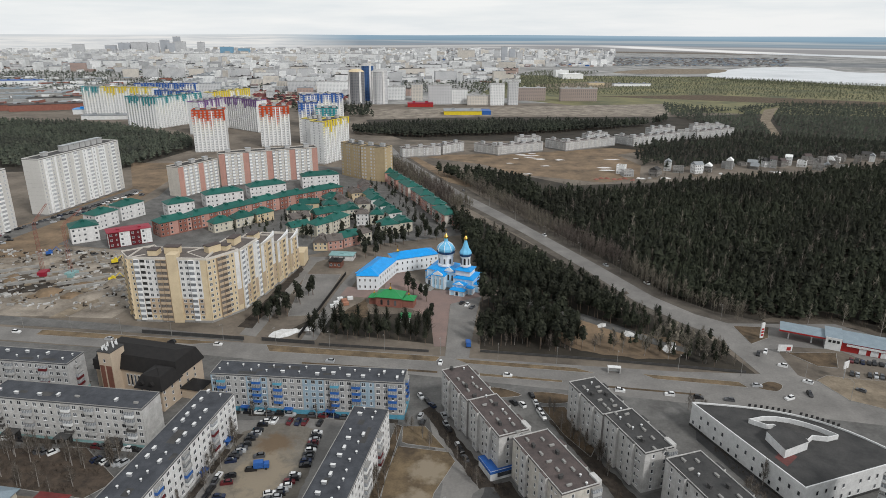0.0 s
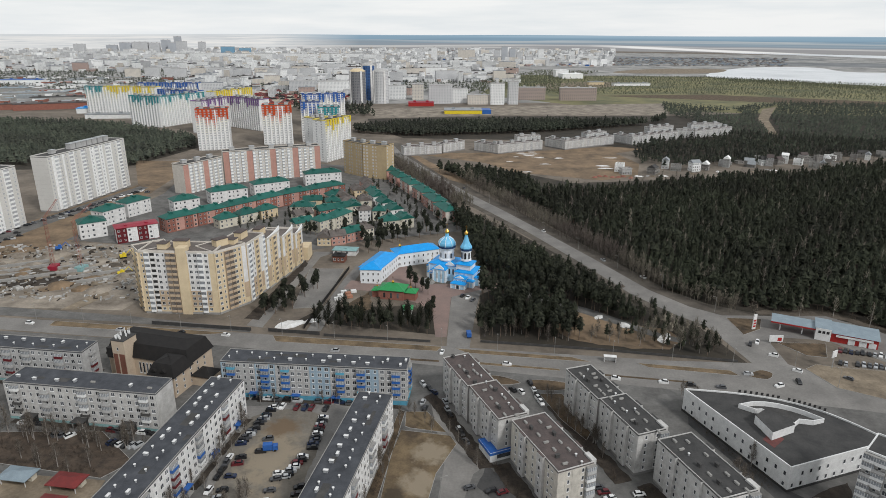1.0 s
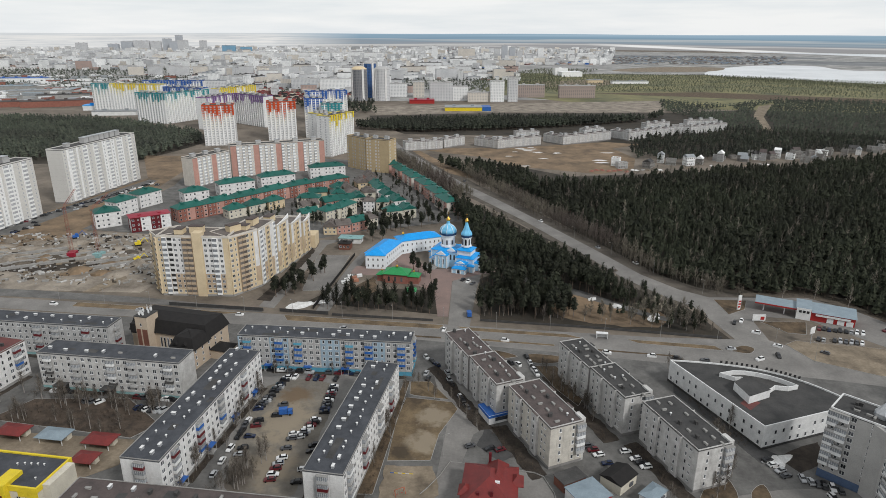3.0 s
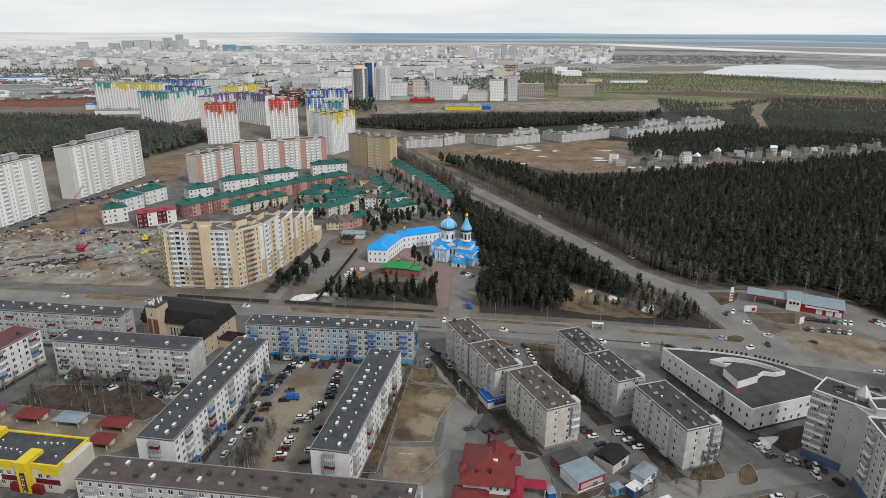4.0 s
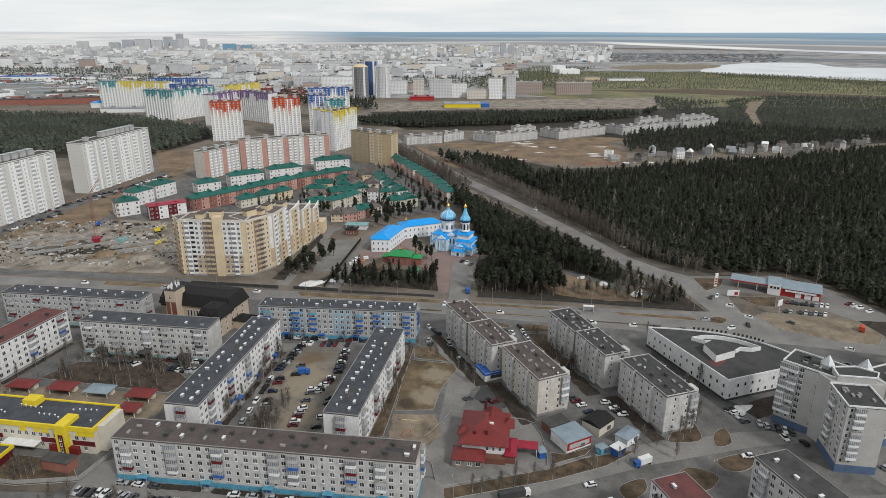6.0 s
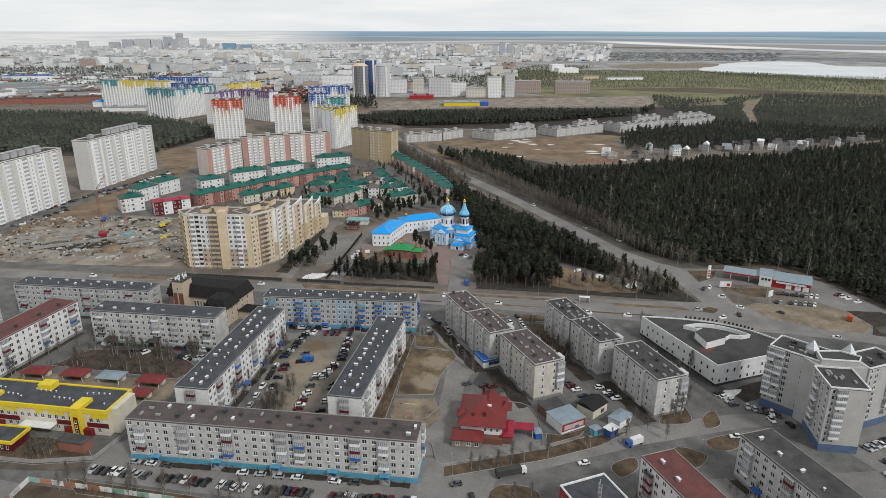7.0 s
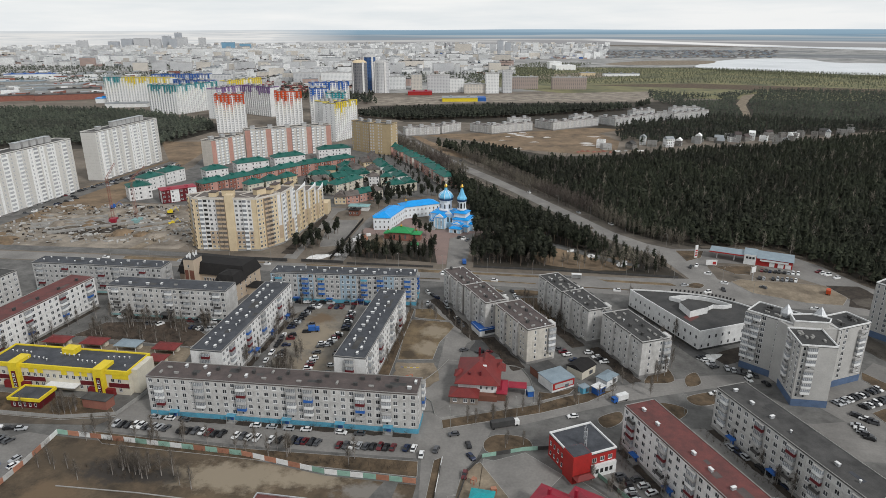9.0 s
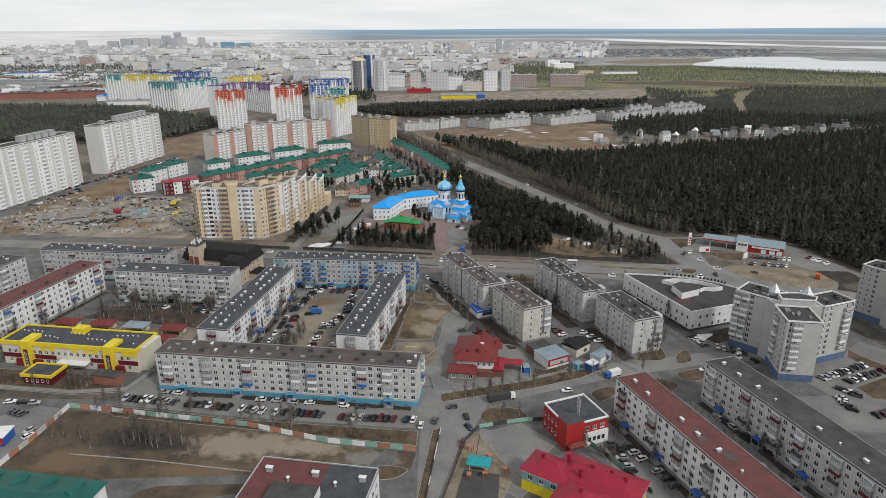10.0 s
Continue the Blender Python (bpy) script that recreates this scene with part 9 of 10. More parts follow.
for x0, y0, x1, y1, n, size in ((-116, 77, -12, 62, 22, 0.75), (-152, 160, -102, 152, 22, 0.9), (-78, 110, -70, 168, 14, 0.8), (-66, 118, -60, 128, 6, 0.8), (-25, 112, -17, 174, 10, 0.7), (-82, 183, -22, 178, 8, 0.6), (-14, 176, 12, 146, 10, 0.6),
                                (36, 186, 52, 150, 14, 0.7), (84, 128, 96, 150, 10, 0.8), (74, 110, 84, 124, 6, 0.8), (80, 192, 92, 182, 6, 0.8), (2, 83, 58, 101, 14, 0.7), (-100, 62, -70, 52, 14, 0.8), (-135, 94, -125, 88, 6, 0.8), (86, 80, 110, 24, 14, 0.7),
                                (52, 70, 78, 12, 8, 0.6), (-176, 118, -160, 170, 10, 0.9), (13, 76, 24, 71, 3, 0.5), (98, 103, 92, 97, 2, 0.5), (35, 66, 52, 44, 5, 0.6), (88, 86, 112, 12, 10, 0.7), (60, 112, 78, 100, 5, 0.6), (-122, 64, -100, 50, 5, 0.7), (-98, 58, -88, 62, 8, 0.6), (-64, 112, -58, 132, 10, 0.9), (-150, 148, -110, 141, 12, 0.8), (-176, 96, -130, 89, 8, 0.6)):
    for i in range(n):
        t = rng.random()
        tree(x0 + (x1 - x0) * t + rng.uniform(-2.5, 2.5), y0 + (y1 - y0) * t + rng.uniform(-2.5, 2.5), rng, "bare", size)
for x, y in ((-88.5, 258), (-84, 260), (-86, 264), (-80, 262), (-77, 266), (-82, 267), (-89, 264), (-85, 270), (-79, 271), (-84, 279), (-80, 276), (-76, 285), (-72, 291), (-74, 280), (-70, 292), (-77, 286), (-14, 290), (-18, 294), (-21, 298), (-11, 285), (-8, 262), (-10, 256), (-50, 350), (-44, 352)):
    tree(x, y, rng, "pine", 0.85)
for x, y in ((-41, 376), (-46, 387), (-37, 371), (-56, 371), (-52, 361), (-65, 421), (-90, 386), (-93, 386), (-24, 419), (-18, 415), (-34, 376), (-31, 388), (-13, 387), (-8, 387), (-46, 371), (-29, 377), (-43, 368), (-38, 381), (-50, 367), (-20, 382), (-4, 392), (-16, 396), (-62, 432), (-99, 402), (-70, 385), (-50, 410)):
    tree(x, y, rng, "pine", 0.9)


# ---- unfinished cottages in the wood ----
rng = random.Random(51)
for x, y, n in ((168, 585, 2), (191, 591, 2), (211, 602, 2), (230, 597, 2), (250, 606, 2), (279, 620, 3), (302, 621, 3), (320, 630, 3), (337, 636, 3), (352, 640, 2), (362, 628, 3), (376, 640, 2), (385, 629, 3), (400, 646, 3), (416, 654, 3), (444, 670, 3), (470, 684, 2), (500, 700, 2)):
    for k in range(n):
        px, py = x + rng.uniform(-7, 7), y + rng.uniform(-5, 5) + k * 9
        b = thing("unfinished_cottage", px, py, rng.choice((14, 14, 60, -30)) + rng.uniform(-8, 8), "roofless pale concrete shell of a cottage with open window holes", "house shell", "unfinished cottages")
        L, W, H = rng.uniform(6, 10), rng.uniform(5, 8), rng.choice((3.2, 6.0, 6.2, 8.6))
        tone = rng.choice((M_CONCRETE, M_CONCRETE, M_BRICK_GREY, M_PANEL_GREY, M_BRICK_GREY, M_LOGGIA))
        for x0, x1, y0, y1, ax in ((0, L, 0, 0.35, 1), (0, L, W - 0.35, W, 1), (0, 0.35, 0.355, W - 0.355, 0), (L - 0.35, L, 0.355, W - 0.355, 0)):
            c, ln = Geo(), (L if ax else W - 0.71)
            storeys = max(1, round(H / 3.0))
            fh = H / storeys
            bays = max(2, round(ln / 2.6))
            for j in range(storeys):
                z = j * fh
                c.box(x0, x1, y0, y1, z, z + 0.9)
                c.box(x0, x1, y0, y1, z + 2.3, z + fh)
                for i in range(bays + 1):
                    u0, u1 = max(0, ln * i / bays - 0.55), min(ln, ln * i / bays + 0.55)
                    if ax:
                        c.box(x0 + u0, x0 + u1, y0 + 0.003, y1 - 0.003, z + 0.9, z + 2.3)
                    else:
                        c.box(x0 + 0.003, x1 - 0.003, y0 + u0, y0 + u1, z + 0.9, z + 2.3)
            part("wall", c, [tone], b)
        if H > 4:
            c = Geo()
            c.box(0.36, L - 0.36, 0.36, W - 0.36, 2.9, 3.1)
            part("floor_slab", c, [M_CONCRETE], b)
        if rng.random() < 0.4:
            r = Geo()
            r.hip(0, L, 0, W, H, rng.uniform(2.0, 3.2), 0.2, gable=True)
            part("roof", r, [rng.choice((M_GREY_ROOF, M_ROOF_GREY, M_LOGGIA, M_ROOF_BROWN))], b)
for i in range(7):
    heap(136 + i * 5.5, 574 + rng.uniform(-3, 3), 3.5, 1.4, M_BRICK_RED, "heap of red bricks by the unfinished cottages", 300 + i, "brick_heap")
for i in range(12):
    x, y = rng.uniform(170, 430), 0
    y = 575 + (x - 165) * 0.24 + rng.uniform(-4, 6)
    heap(x, y, rng.uniform(2.5, 5), 1.0, rng.choice((M_CONCRETE, M_SNOW, M_SAND)), "pale rubble heap among the unfinished cottages", 320 + i)


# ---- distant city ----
# white, grey and tan walls lightened to carry haze and far sunlight
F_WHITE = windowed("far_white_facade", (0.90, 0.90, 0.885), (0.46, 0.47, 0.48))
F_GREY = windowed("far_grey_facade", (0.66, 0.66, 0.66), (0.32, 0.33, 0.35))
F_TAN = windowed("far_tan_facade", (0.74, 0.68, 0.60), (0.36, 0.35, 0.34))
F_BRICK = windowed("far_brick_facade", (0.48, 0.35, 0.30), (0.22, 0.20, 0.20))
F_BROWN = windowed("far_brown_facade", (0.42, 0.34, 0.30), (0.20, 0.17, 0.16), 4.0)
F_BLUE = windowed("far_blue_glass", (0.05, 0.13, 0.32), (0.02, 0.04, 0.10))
# skyline walls: haze of distance put into these two colours
F_HAZE = windowed("far_hazed_facade", (0.52, 0.54, 0.57), (0.33, 0.35, 0.38))
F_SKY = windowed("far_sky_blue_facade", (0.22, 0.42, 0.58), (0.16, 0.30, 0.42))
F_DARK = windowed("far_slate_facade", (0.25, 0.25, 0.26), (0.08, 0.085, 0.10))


def far_block(x, y, heading, L, W, H, wall, label, name="apartment_building", roof=None, category="apartment building", group="distant city"):
    b = thing(name, x, y, heading, label, category, group)
    g = Geo()
    g.box(-L / 2, L / 2, -W / 2, W / 2, 0, H)
    part("wall", g, [wall], b)
    g = Geo()
    g.box(-L / 2 - 0.4, L / 2 + 0.4, -W / 2 - 0.4, W / 2 + 0.4, H, H + 0.9)
    for i in range(max(1, round(L / 28))):
        u = -L / 2 + L * (i + 0.5) / max(1, round(L / 28))
        g.box(u - 2.5, u + 2.5, -2, 2, H + 0.9, H + 3.4)
    part("roof", g, [roof or M_PANEL_GREY], b)
    return b


for x, y, r, H, wall, words in ((-176, 1222, 15, 58, F_DARK, "slate grey round high-rise with a yellow cap"), (-133, 1224, 15, 58, F_GREY, "pale grey round high-rise"), (-163, 1280, 13, 66, F_BLUE, "slim blue glass high-rise")):
    b = thing("high_rise", x, y, 0, words, "high-rise", "three high-rises")
    g = Geo()
    g.lathe(0, 0, [(r, 0), (r, H)], 14)
    part("wall", g, [wall], b)
    g = Geo()
    g.lathe(0, 0, [(r * 1.03, H), (r * 0.8, H + 3), (r * 0.5, H + 5)], 14)
    part("cap", g, [M_BRICK_YELLOW if wall is F_DARK else M_PANEL_GREY], b)
    for k in range(4):
        a = k * math.pi / 2 + 0.6
        g = Geo()
        g.box(-2, 2, -1, 1, 0, H + 1)
        part("pier", g, [M_PANEL_WHITE], b, at=pose(r * math.cos(a), r * math.sin(a), 0, 0, 0, math.degrees(a) + 90))
for x, y, hd, L, W, H, wall, words in ((86, 1210, 4, 26, 16, 38, F_WHITE, "white and yellow fifteen-storey house"), (116, 1216, 4, 18, 16, 42, F_GREY, "slim pale grey tower house"), (52, 1212, 4, 42, 14, 17, F_TAN, "tan low-rise with brick panels"), (-20, 1222, 6, 44, 16, 34, F_GREY, "grey and white house group"),
                                       (16, 1232, 6, 30, 16, 26, F_WHITE, "white mid-rise house with flat roof"), (-66, 1292, 0, 22, 18, 30, F_TAN, "tan brick tower house"), (160, 1300, 0, 56, 14, 24, F_BROWN, "brown ribbed block with pale piers"), (252, 1292, 0, 72, 14, 24, F_BROWN, "brown and cream ribbed block"),
                                       (-110, 1300, 0, 40, 16, 26, F_WHITE, "white block beside the high-rises"), (-250, 1420, 8, 80, 18, 26, F_WHITE, "white and red commercial block"), (-330, 1450, 8, 60, 18, 24, F_GREY, "grey block with pale bands")):
    far_block(x, y, hd, L, W, H, wall, words, group="blocks beyond the wood")
far_block(350, 1935, 10, 62, 42, 13, M_LOGGIA, "white arena hall with a flat roof", "arena", M_LOGGIA, "arena", "")
far_block(330, 1990, 10, 40, 26, 20, M_LOGGIA, "tall white hall behind the arena", "hall", M_LOGGIA, "hall", "")
far_block(457, 1668, 6, 96, 16, 6, M_LOGGIA, "long low white shed beyond the marsh", "long_shed", M_GREY_ROOF, "shed", "")
far_block(372, 1690, 6, 40, 16, 7, M_BRICK_YELLOW, "pale yellow shed beyond the marsh", "long_shed", M_GREY_ROOF, "shed", "")
far_block(366, 2740, 0, 22, 20, 62, F_WHITE, "lone white tower house on the far plain", group="")
far_block(-78, 3060, 0, 26, 22, 60, F_WHITE, "lone white tower house in the distant city", group="")
far_block(70, 3120, 0, 80, 24, 46, F_TAN, "long pinkish block with a tall middle on the far plain", group="")
for dx, hh in ((0, 50), (34, 66), (70, 56), (104, 40)):
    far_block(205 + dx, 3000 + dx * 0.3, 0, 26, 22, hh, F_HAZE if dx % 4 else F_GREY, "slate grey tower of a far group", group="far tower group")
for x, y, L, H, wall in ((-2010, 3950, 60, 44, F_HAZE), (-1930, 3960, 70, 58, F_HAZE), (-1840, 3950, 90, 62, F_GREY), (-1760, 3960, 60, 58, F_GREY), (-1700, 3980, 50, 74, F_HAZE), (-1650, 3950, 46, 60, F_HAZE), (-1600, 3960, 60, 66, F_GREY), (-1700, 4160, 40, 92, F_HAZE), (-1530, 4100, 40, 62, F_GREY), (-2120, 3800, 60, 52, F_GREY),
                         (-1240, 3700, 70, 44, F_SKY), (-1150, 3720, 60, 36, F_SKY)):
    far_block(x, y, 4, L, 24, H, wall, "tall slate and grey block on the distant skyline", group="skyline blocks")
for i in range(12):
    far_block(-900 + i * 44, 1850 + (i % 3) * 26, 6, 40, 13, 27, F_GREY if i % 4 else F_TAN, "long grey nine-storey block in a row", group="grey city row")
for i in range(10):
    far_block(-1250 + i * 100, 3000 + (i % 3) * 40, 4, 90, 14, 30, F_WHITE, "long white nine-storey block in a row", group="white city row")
b = far_block(20, 1072, 2, 62, 34, 6, M_YELLOW, "long yellow and blue warehouse store with grey roof", "warehouse_store", M_GREY_ROOF, "store", "")
g = Geo()
g.box(31.1, 46, -15, 15, 0, 6.5)
part("end_wing", g, [M_BLUE], b, "blue end wing")
far_block(-55, 1180, 4, 46, 24, 6, M_RED_PAINT, "low red shopping hall", "hall", M_CRIMSON, "hall", "")
for x, y, hd, L, W, H, wall, roof, words in ((-690, 1100, 24, 110, 26, 10, M_BRICK_RED, M_ROOF_BROWN, "long red brick factory hall"), (-800, 1075, 24, 110, 24, 9, M_BRICK_RED, M_ROOF_BROWN, "long red brick factory hall"), (-590, 1050, 10, 46, 22, 8, M_WHITE, M_CHURCH_BLUE, "white shed with a bright blue roof"),
                                             (-530, 985, 8, 66, 22, 6, M_WHITE, M_GREY_ROOF, "long low white shed"), (-760, 1240, 20, 90, 24, 7, M_CONCRETE, M_ROOF_GREY, "low grey works hall"), (-860, 1330, 14, 120, 26, 7, M_CONCRETE, M_GREY_ROOF, "low grey works hall"),
                                             (-700, 1330, 8, 60, 18, 6, M_BLUE, M_BLUEGREY_ROOF, "blue shed on the works yard"), (-980, 1420, 10, 90, 30, 8, M_CONCRETE, M_BLUEGREY_ROOF, "pale blue-roofed works hall"), (-1100, 1650, 10, 120, 34, 9, M_WHITE, M_BLUE, "long white depot with blue roof")):
    far_block(x, y, hd, L, W, H, wall, words, "factory_hall", roof, "factory hall", "works sheds")
rng = random.Random(90)


def city_spot(d0, d1):
    while True:
        d = d0 + (d1 - d0) * rng.random() ** 0.8
        u = rng.uniform(-0.78, 0.24)
        if d < 1750 and u > -0.08:
            continue
        if d < 2150 and u < -0.40:
            continue
        if d < 2600 and u > 0.1:
            continue
        if d < 1380 and u > -0.2:
            continue
        return d * u, d


taken = []


def free(x, y, r):
    if any(abs(x - a) < r and abs(y - c) < r * 0.75 for a, c in taken):
        return False
    taken.append((x, y))
    return True


made = 0
for _ in range(4000):
    if made >= 160:
        break
    x, y = city_spot(1300, 2500)
    if not free(x, y, 46):
        continue
    L, H = rng.choice((34, 48, 60, 76)), rng.choice((9, 12, 15, 15, 15, 15, 27, 27))
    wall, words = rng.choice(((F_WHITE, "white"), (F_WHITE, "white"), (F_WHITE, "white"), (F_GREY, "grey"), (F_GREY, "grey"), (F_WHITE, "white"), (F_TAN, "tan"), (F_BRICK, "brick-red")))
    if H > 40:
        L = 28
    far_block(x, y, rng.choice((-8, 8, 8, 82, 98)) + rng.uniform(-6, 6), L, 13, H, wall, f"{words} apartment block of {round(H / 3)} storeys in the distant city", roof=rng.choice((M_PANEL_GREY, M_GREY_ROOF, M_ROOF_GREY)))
    made += 1
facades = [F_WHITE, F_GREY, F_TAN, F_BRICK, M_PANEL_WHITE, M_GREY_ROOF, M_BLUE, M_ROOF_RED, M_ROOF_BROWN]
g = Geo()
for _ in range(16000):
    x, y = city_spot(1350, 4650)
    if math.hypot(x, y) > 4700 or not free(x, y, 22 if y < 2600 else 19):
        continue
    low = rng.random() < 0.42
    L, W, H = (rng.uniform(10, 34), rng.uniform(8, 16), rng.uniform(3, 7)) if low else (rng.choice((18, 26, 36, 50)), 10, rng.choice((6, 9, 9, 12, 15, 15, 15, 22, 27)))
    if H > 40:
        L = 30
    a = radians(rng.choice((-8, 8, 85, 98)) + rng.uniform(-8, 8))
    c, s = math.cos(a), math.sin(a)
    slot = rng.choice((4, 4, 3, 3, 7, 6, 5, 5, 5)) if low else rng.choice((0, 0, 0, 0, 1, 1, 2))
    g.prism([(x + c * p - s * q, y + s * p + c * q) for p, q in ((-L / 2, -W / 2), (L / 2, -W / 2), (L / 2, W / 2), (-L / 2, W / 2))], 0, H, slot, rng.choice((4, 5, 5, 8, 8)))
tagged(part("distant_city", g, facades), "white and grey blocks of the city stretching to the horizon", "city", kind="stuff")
g = Geo()
for _ in range(520):
    d = rng.uniform(2650, 3500)
    x = d * rng.uniform(0.24, 0.5)
    L, W = rng.uniform(8, 26), rng.uniform(8, 14)
    g.hip(x, x + L * 0.7, d, d + W, 3.0, 2.0, 0.3, rng.choice((1, 1, 2, 2)))
    g.box(x, x + L * 0.7, d, d + W, 0, 3.0, 0)
tagged(part("distant_village", g, [M_CONCRETE, M_VILLAGE_ROOF, M_ROOF_BROWN]), "blue-grey roofs of a village beyond the lake", "village", kind="stuff")
g = Geo()
for _ in range(240):
    x = rng.uniform(-470, -210)
    y = rng.uniform(1150, 1330) if x > -380 else rng.uniform(1300, 1450)
    L, W = rng.uniform(8, 13), rng.uniform(7, 9)
    g.box(x, x + L, y, y + W, 0, 4, 0)
    g.hip(x, x + L, y, y + W, 4, 2.8, 0.3, rng.choice((1, 2, 3)))
tagged(part("distant_cottages", g, [M_CREAM, M_ROOF_RED, M_BROWN_ROOF, M_RED_SHEET]), "small red and brown roofed houses before the city", "houses", kind="stuff")

g = Geo()
for _ in range(260):
    d = rng.uniform(1120, 1900)
    x = d * rng.uniform(-0.76, -0.36)
    if x > -560 and d < 1320:
        continue
    L, W, a = rng.uniform(8, 46), rng.uniform(6, 18), radians(rng.choice((8, 24, 98)))
    c, s = math.cos(a), math.sin(a)
    g.prism([(x + c * p - s * q, d + s * p + c * q) for p, q in ((0, 0), (L, 0), (L, W), (0, W))], 0, rng.uniform(2, 7), rng.choice((0, 0, 1, 2, 3)), rng.choice((0, 1, 1, 4, 5)))
tagged(part("works_yards", g, [M_WHITE, M_GREY_ROOF, M_CONCRETE, M_BRICK_RED, M_ROOF_BROWN, M_BLUEGREY_ROOF]), "low sheds, stacks and containers of the works yards", "works yard", kind="stuff")

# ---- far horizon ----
# self-lit backdrop wall: haze, wood bands and river painted into its glow
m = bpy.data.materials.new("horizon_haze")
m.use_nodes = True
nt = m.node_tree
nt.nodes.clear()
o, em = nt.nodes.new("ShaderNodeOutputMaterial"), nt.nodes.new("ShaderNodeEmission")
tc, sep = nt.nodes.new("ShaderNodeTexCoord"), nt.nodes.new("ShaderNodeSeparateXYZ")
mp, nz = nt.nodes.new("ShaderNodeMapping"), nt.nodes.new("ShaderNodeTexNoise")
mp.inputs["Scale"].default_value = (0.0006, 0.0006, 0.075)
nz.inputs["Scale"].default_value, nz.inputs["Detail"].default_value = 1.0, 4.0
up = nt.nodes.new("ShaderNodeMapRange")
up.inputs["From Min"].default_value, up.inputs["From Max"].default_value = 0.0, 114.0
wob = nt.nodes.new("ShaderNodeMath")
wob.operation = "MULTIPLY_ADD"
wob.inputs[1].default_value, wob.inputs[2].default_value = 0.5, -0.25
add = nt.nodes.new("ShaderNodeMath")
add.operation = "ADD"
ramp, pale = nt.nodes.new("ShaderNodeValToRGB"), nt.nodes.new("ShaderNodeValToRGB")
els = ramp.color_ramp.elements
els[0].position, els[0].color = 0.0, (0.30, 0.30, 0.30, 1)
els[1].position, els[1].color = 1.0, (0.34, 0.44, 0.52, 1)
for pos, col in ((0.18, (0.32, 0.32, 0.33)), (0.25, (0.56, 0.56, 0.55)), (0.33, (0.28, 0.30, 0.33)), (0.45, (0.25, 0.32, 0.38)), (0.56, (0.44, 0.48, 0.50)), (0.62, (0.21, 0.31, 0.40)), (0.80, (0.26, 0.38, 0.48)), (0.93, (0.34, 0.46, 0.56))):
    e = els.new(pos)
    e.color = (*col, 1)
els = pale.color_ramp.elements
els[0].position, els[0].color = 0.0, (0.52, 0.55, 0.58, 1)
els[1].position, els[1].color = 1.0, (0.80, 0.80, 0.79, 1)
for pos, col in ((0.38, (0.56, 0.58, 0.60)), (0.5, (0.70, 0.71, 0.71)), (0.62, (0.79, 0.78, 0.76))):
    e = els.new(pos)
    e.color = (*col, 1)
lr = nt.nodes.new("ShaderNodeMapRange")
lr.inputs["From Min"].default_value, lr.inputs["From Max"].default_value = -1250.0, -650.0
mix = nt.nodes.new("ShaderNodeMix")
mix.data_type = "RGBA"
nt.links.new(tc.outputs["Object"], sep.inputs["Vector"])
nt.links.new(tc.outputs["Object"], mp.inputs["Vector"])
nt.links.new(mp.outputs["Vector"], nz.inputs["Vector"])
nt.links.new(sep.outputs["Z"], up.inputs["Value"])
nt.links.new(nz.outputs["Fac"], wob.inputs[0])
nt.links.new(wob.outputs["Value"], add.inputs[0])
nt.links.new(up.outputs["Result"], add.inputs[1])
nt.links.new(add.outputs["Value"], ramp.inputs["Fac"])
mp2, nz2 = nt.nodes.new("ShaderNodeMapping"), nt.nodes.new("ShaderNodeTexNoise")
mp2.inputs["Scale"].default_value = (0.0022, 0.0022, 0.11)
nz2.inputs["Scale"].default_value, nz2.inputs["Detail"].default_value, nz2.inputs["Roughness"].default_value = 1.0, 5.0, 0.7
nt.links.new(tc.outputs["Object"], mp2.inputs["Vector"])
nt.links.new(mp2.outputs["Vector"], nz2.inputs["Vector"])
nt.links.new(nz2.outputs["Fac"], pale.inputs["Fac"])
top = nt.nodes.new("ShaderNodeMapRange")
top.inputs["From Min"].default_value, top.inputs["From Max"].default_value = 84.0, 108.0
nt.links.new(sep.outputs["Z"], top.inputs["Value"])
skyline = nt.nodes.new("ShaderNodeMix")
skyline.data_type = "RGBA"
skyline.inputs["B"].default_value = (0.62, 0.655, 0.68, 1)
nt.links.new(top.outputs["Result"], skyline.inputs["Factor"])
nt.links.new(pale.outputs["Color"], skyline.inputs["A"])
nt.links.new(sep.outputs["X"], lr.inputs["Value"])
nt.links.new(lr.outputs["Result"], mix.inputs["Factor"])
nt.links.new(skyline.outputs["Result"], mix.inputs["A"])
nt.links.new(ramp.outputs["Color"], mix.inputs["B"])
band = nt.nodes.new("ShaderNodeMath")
band.operation = "MULTIPLY_ADD"
band.inputs[1].default_value, band.inputs[2].default_value = 0.033, -69.0
nt.links.new(sep.outputs["X"], band.inputs[0])
tilt = nt.nodes.new("ShaderNodeMath")
tilt.operation = "ADD"
nt.links.new(band.outputs["Value"], tilt.inputs[0])
nt.links.new(sep.outputs["Z"], tilt.inputs[1])
dist = nt.nodes.new("ShaderNodeMath")
dist.operation = "ABSOLUTE"
nt.links.new(tilt.outputs["Value"], dist.inputs[0])
river = nt.nodes.new("ShaderNodeMapRange")
river.inputs["From Min"].default_value, river.inputs["From Max"].default_value = 5.0, 9.0
river.inputs["To Min"].default_value, river.inputs["To Max"].default_value = 1.0, 0.0
nt.links.new(dist.outputs["Value"], river.inputs["Value"])
mix2 = nt.nodes.new("ShaderNodeMix")
mix2.data_type = "RGBA"
mix2.inputs["B"].default_value = (0.80, 0.80, 0.79, 1)
reach = nt.nodes.new("ShaderNodeMapRange")
reach.inputs["From Min"].default_value, reach.inputs["From Max"].default_value = 950.0, 1250.0
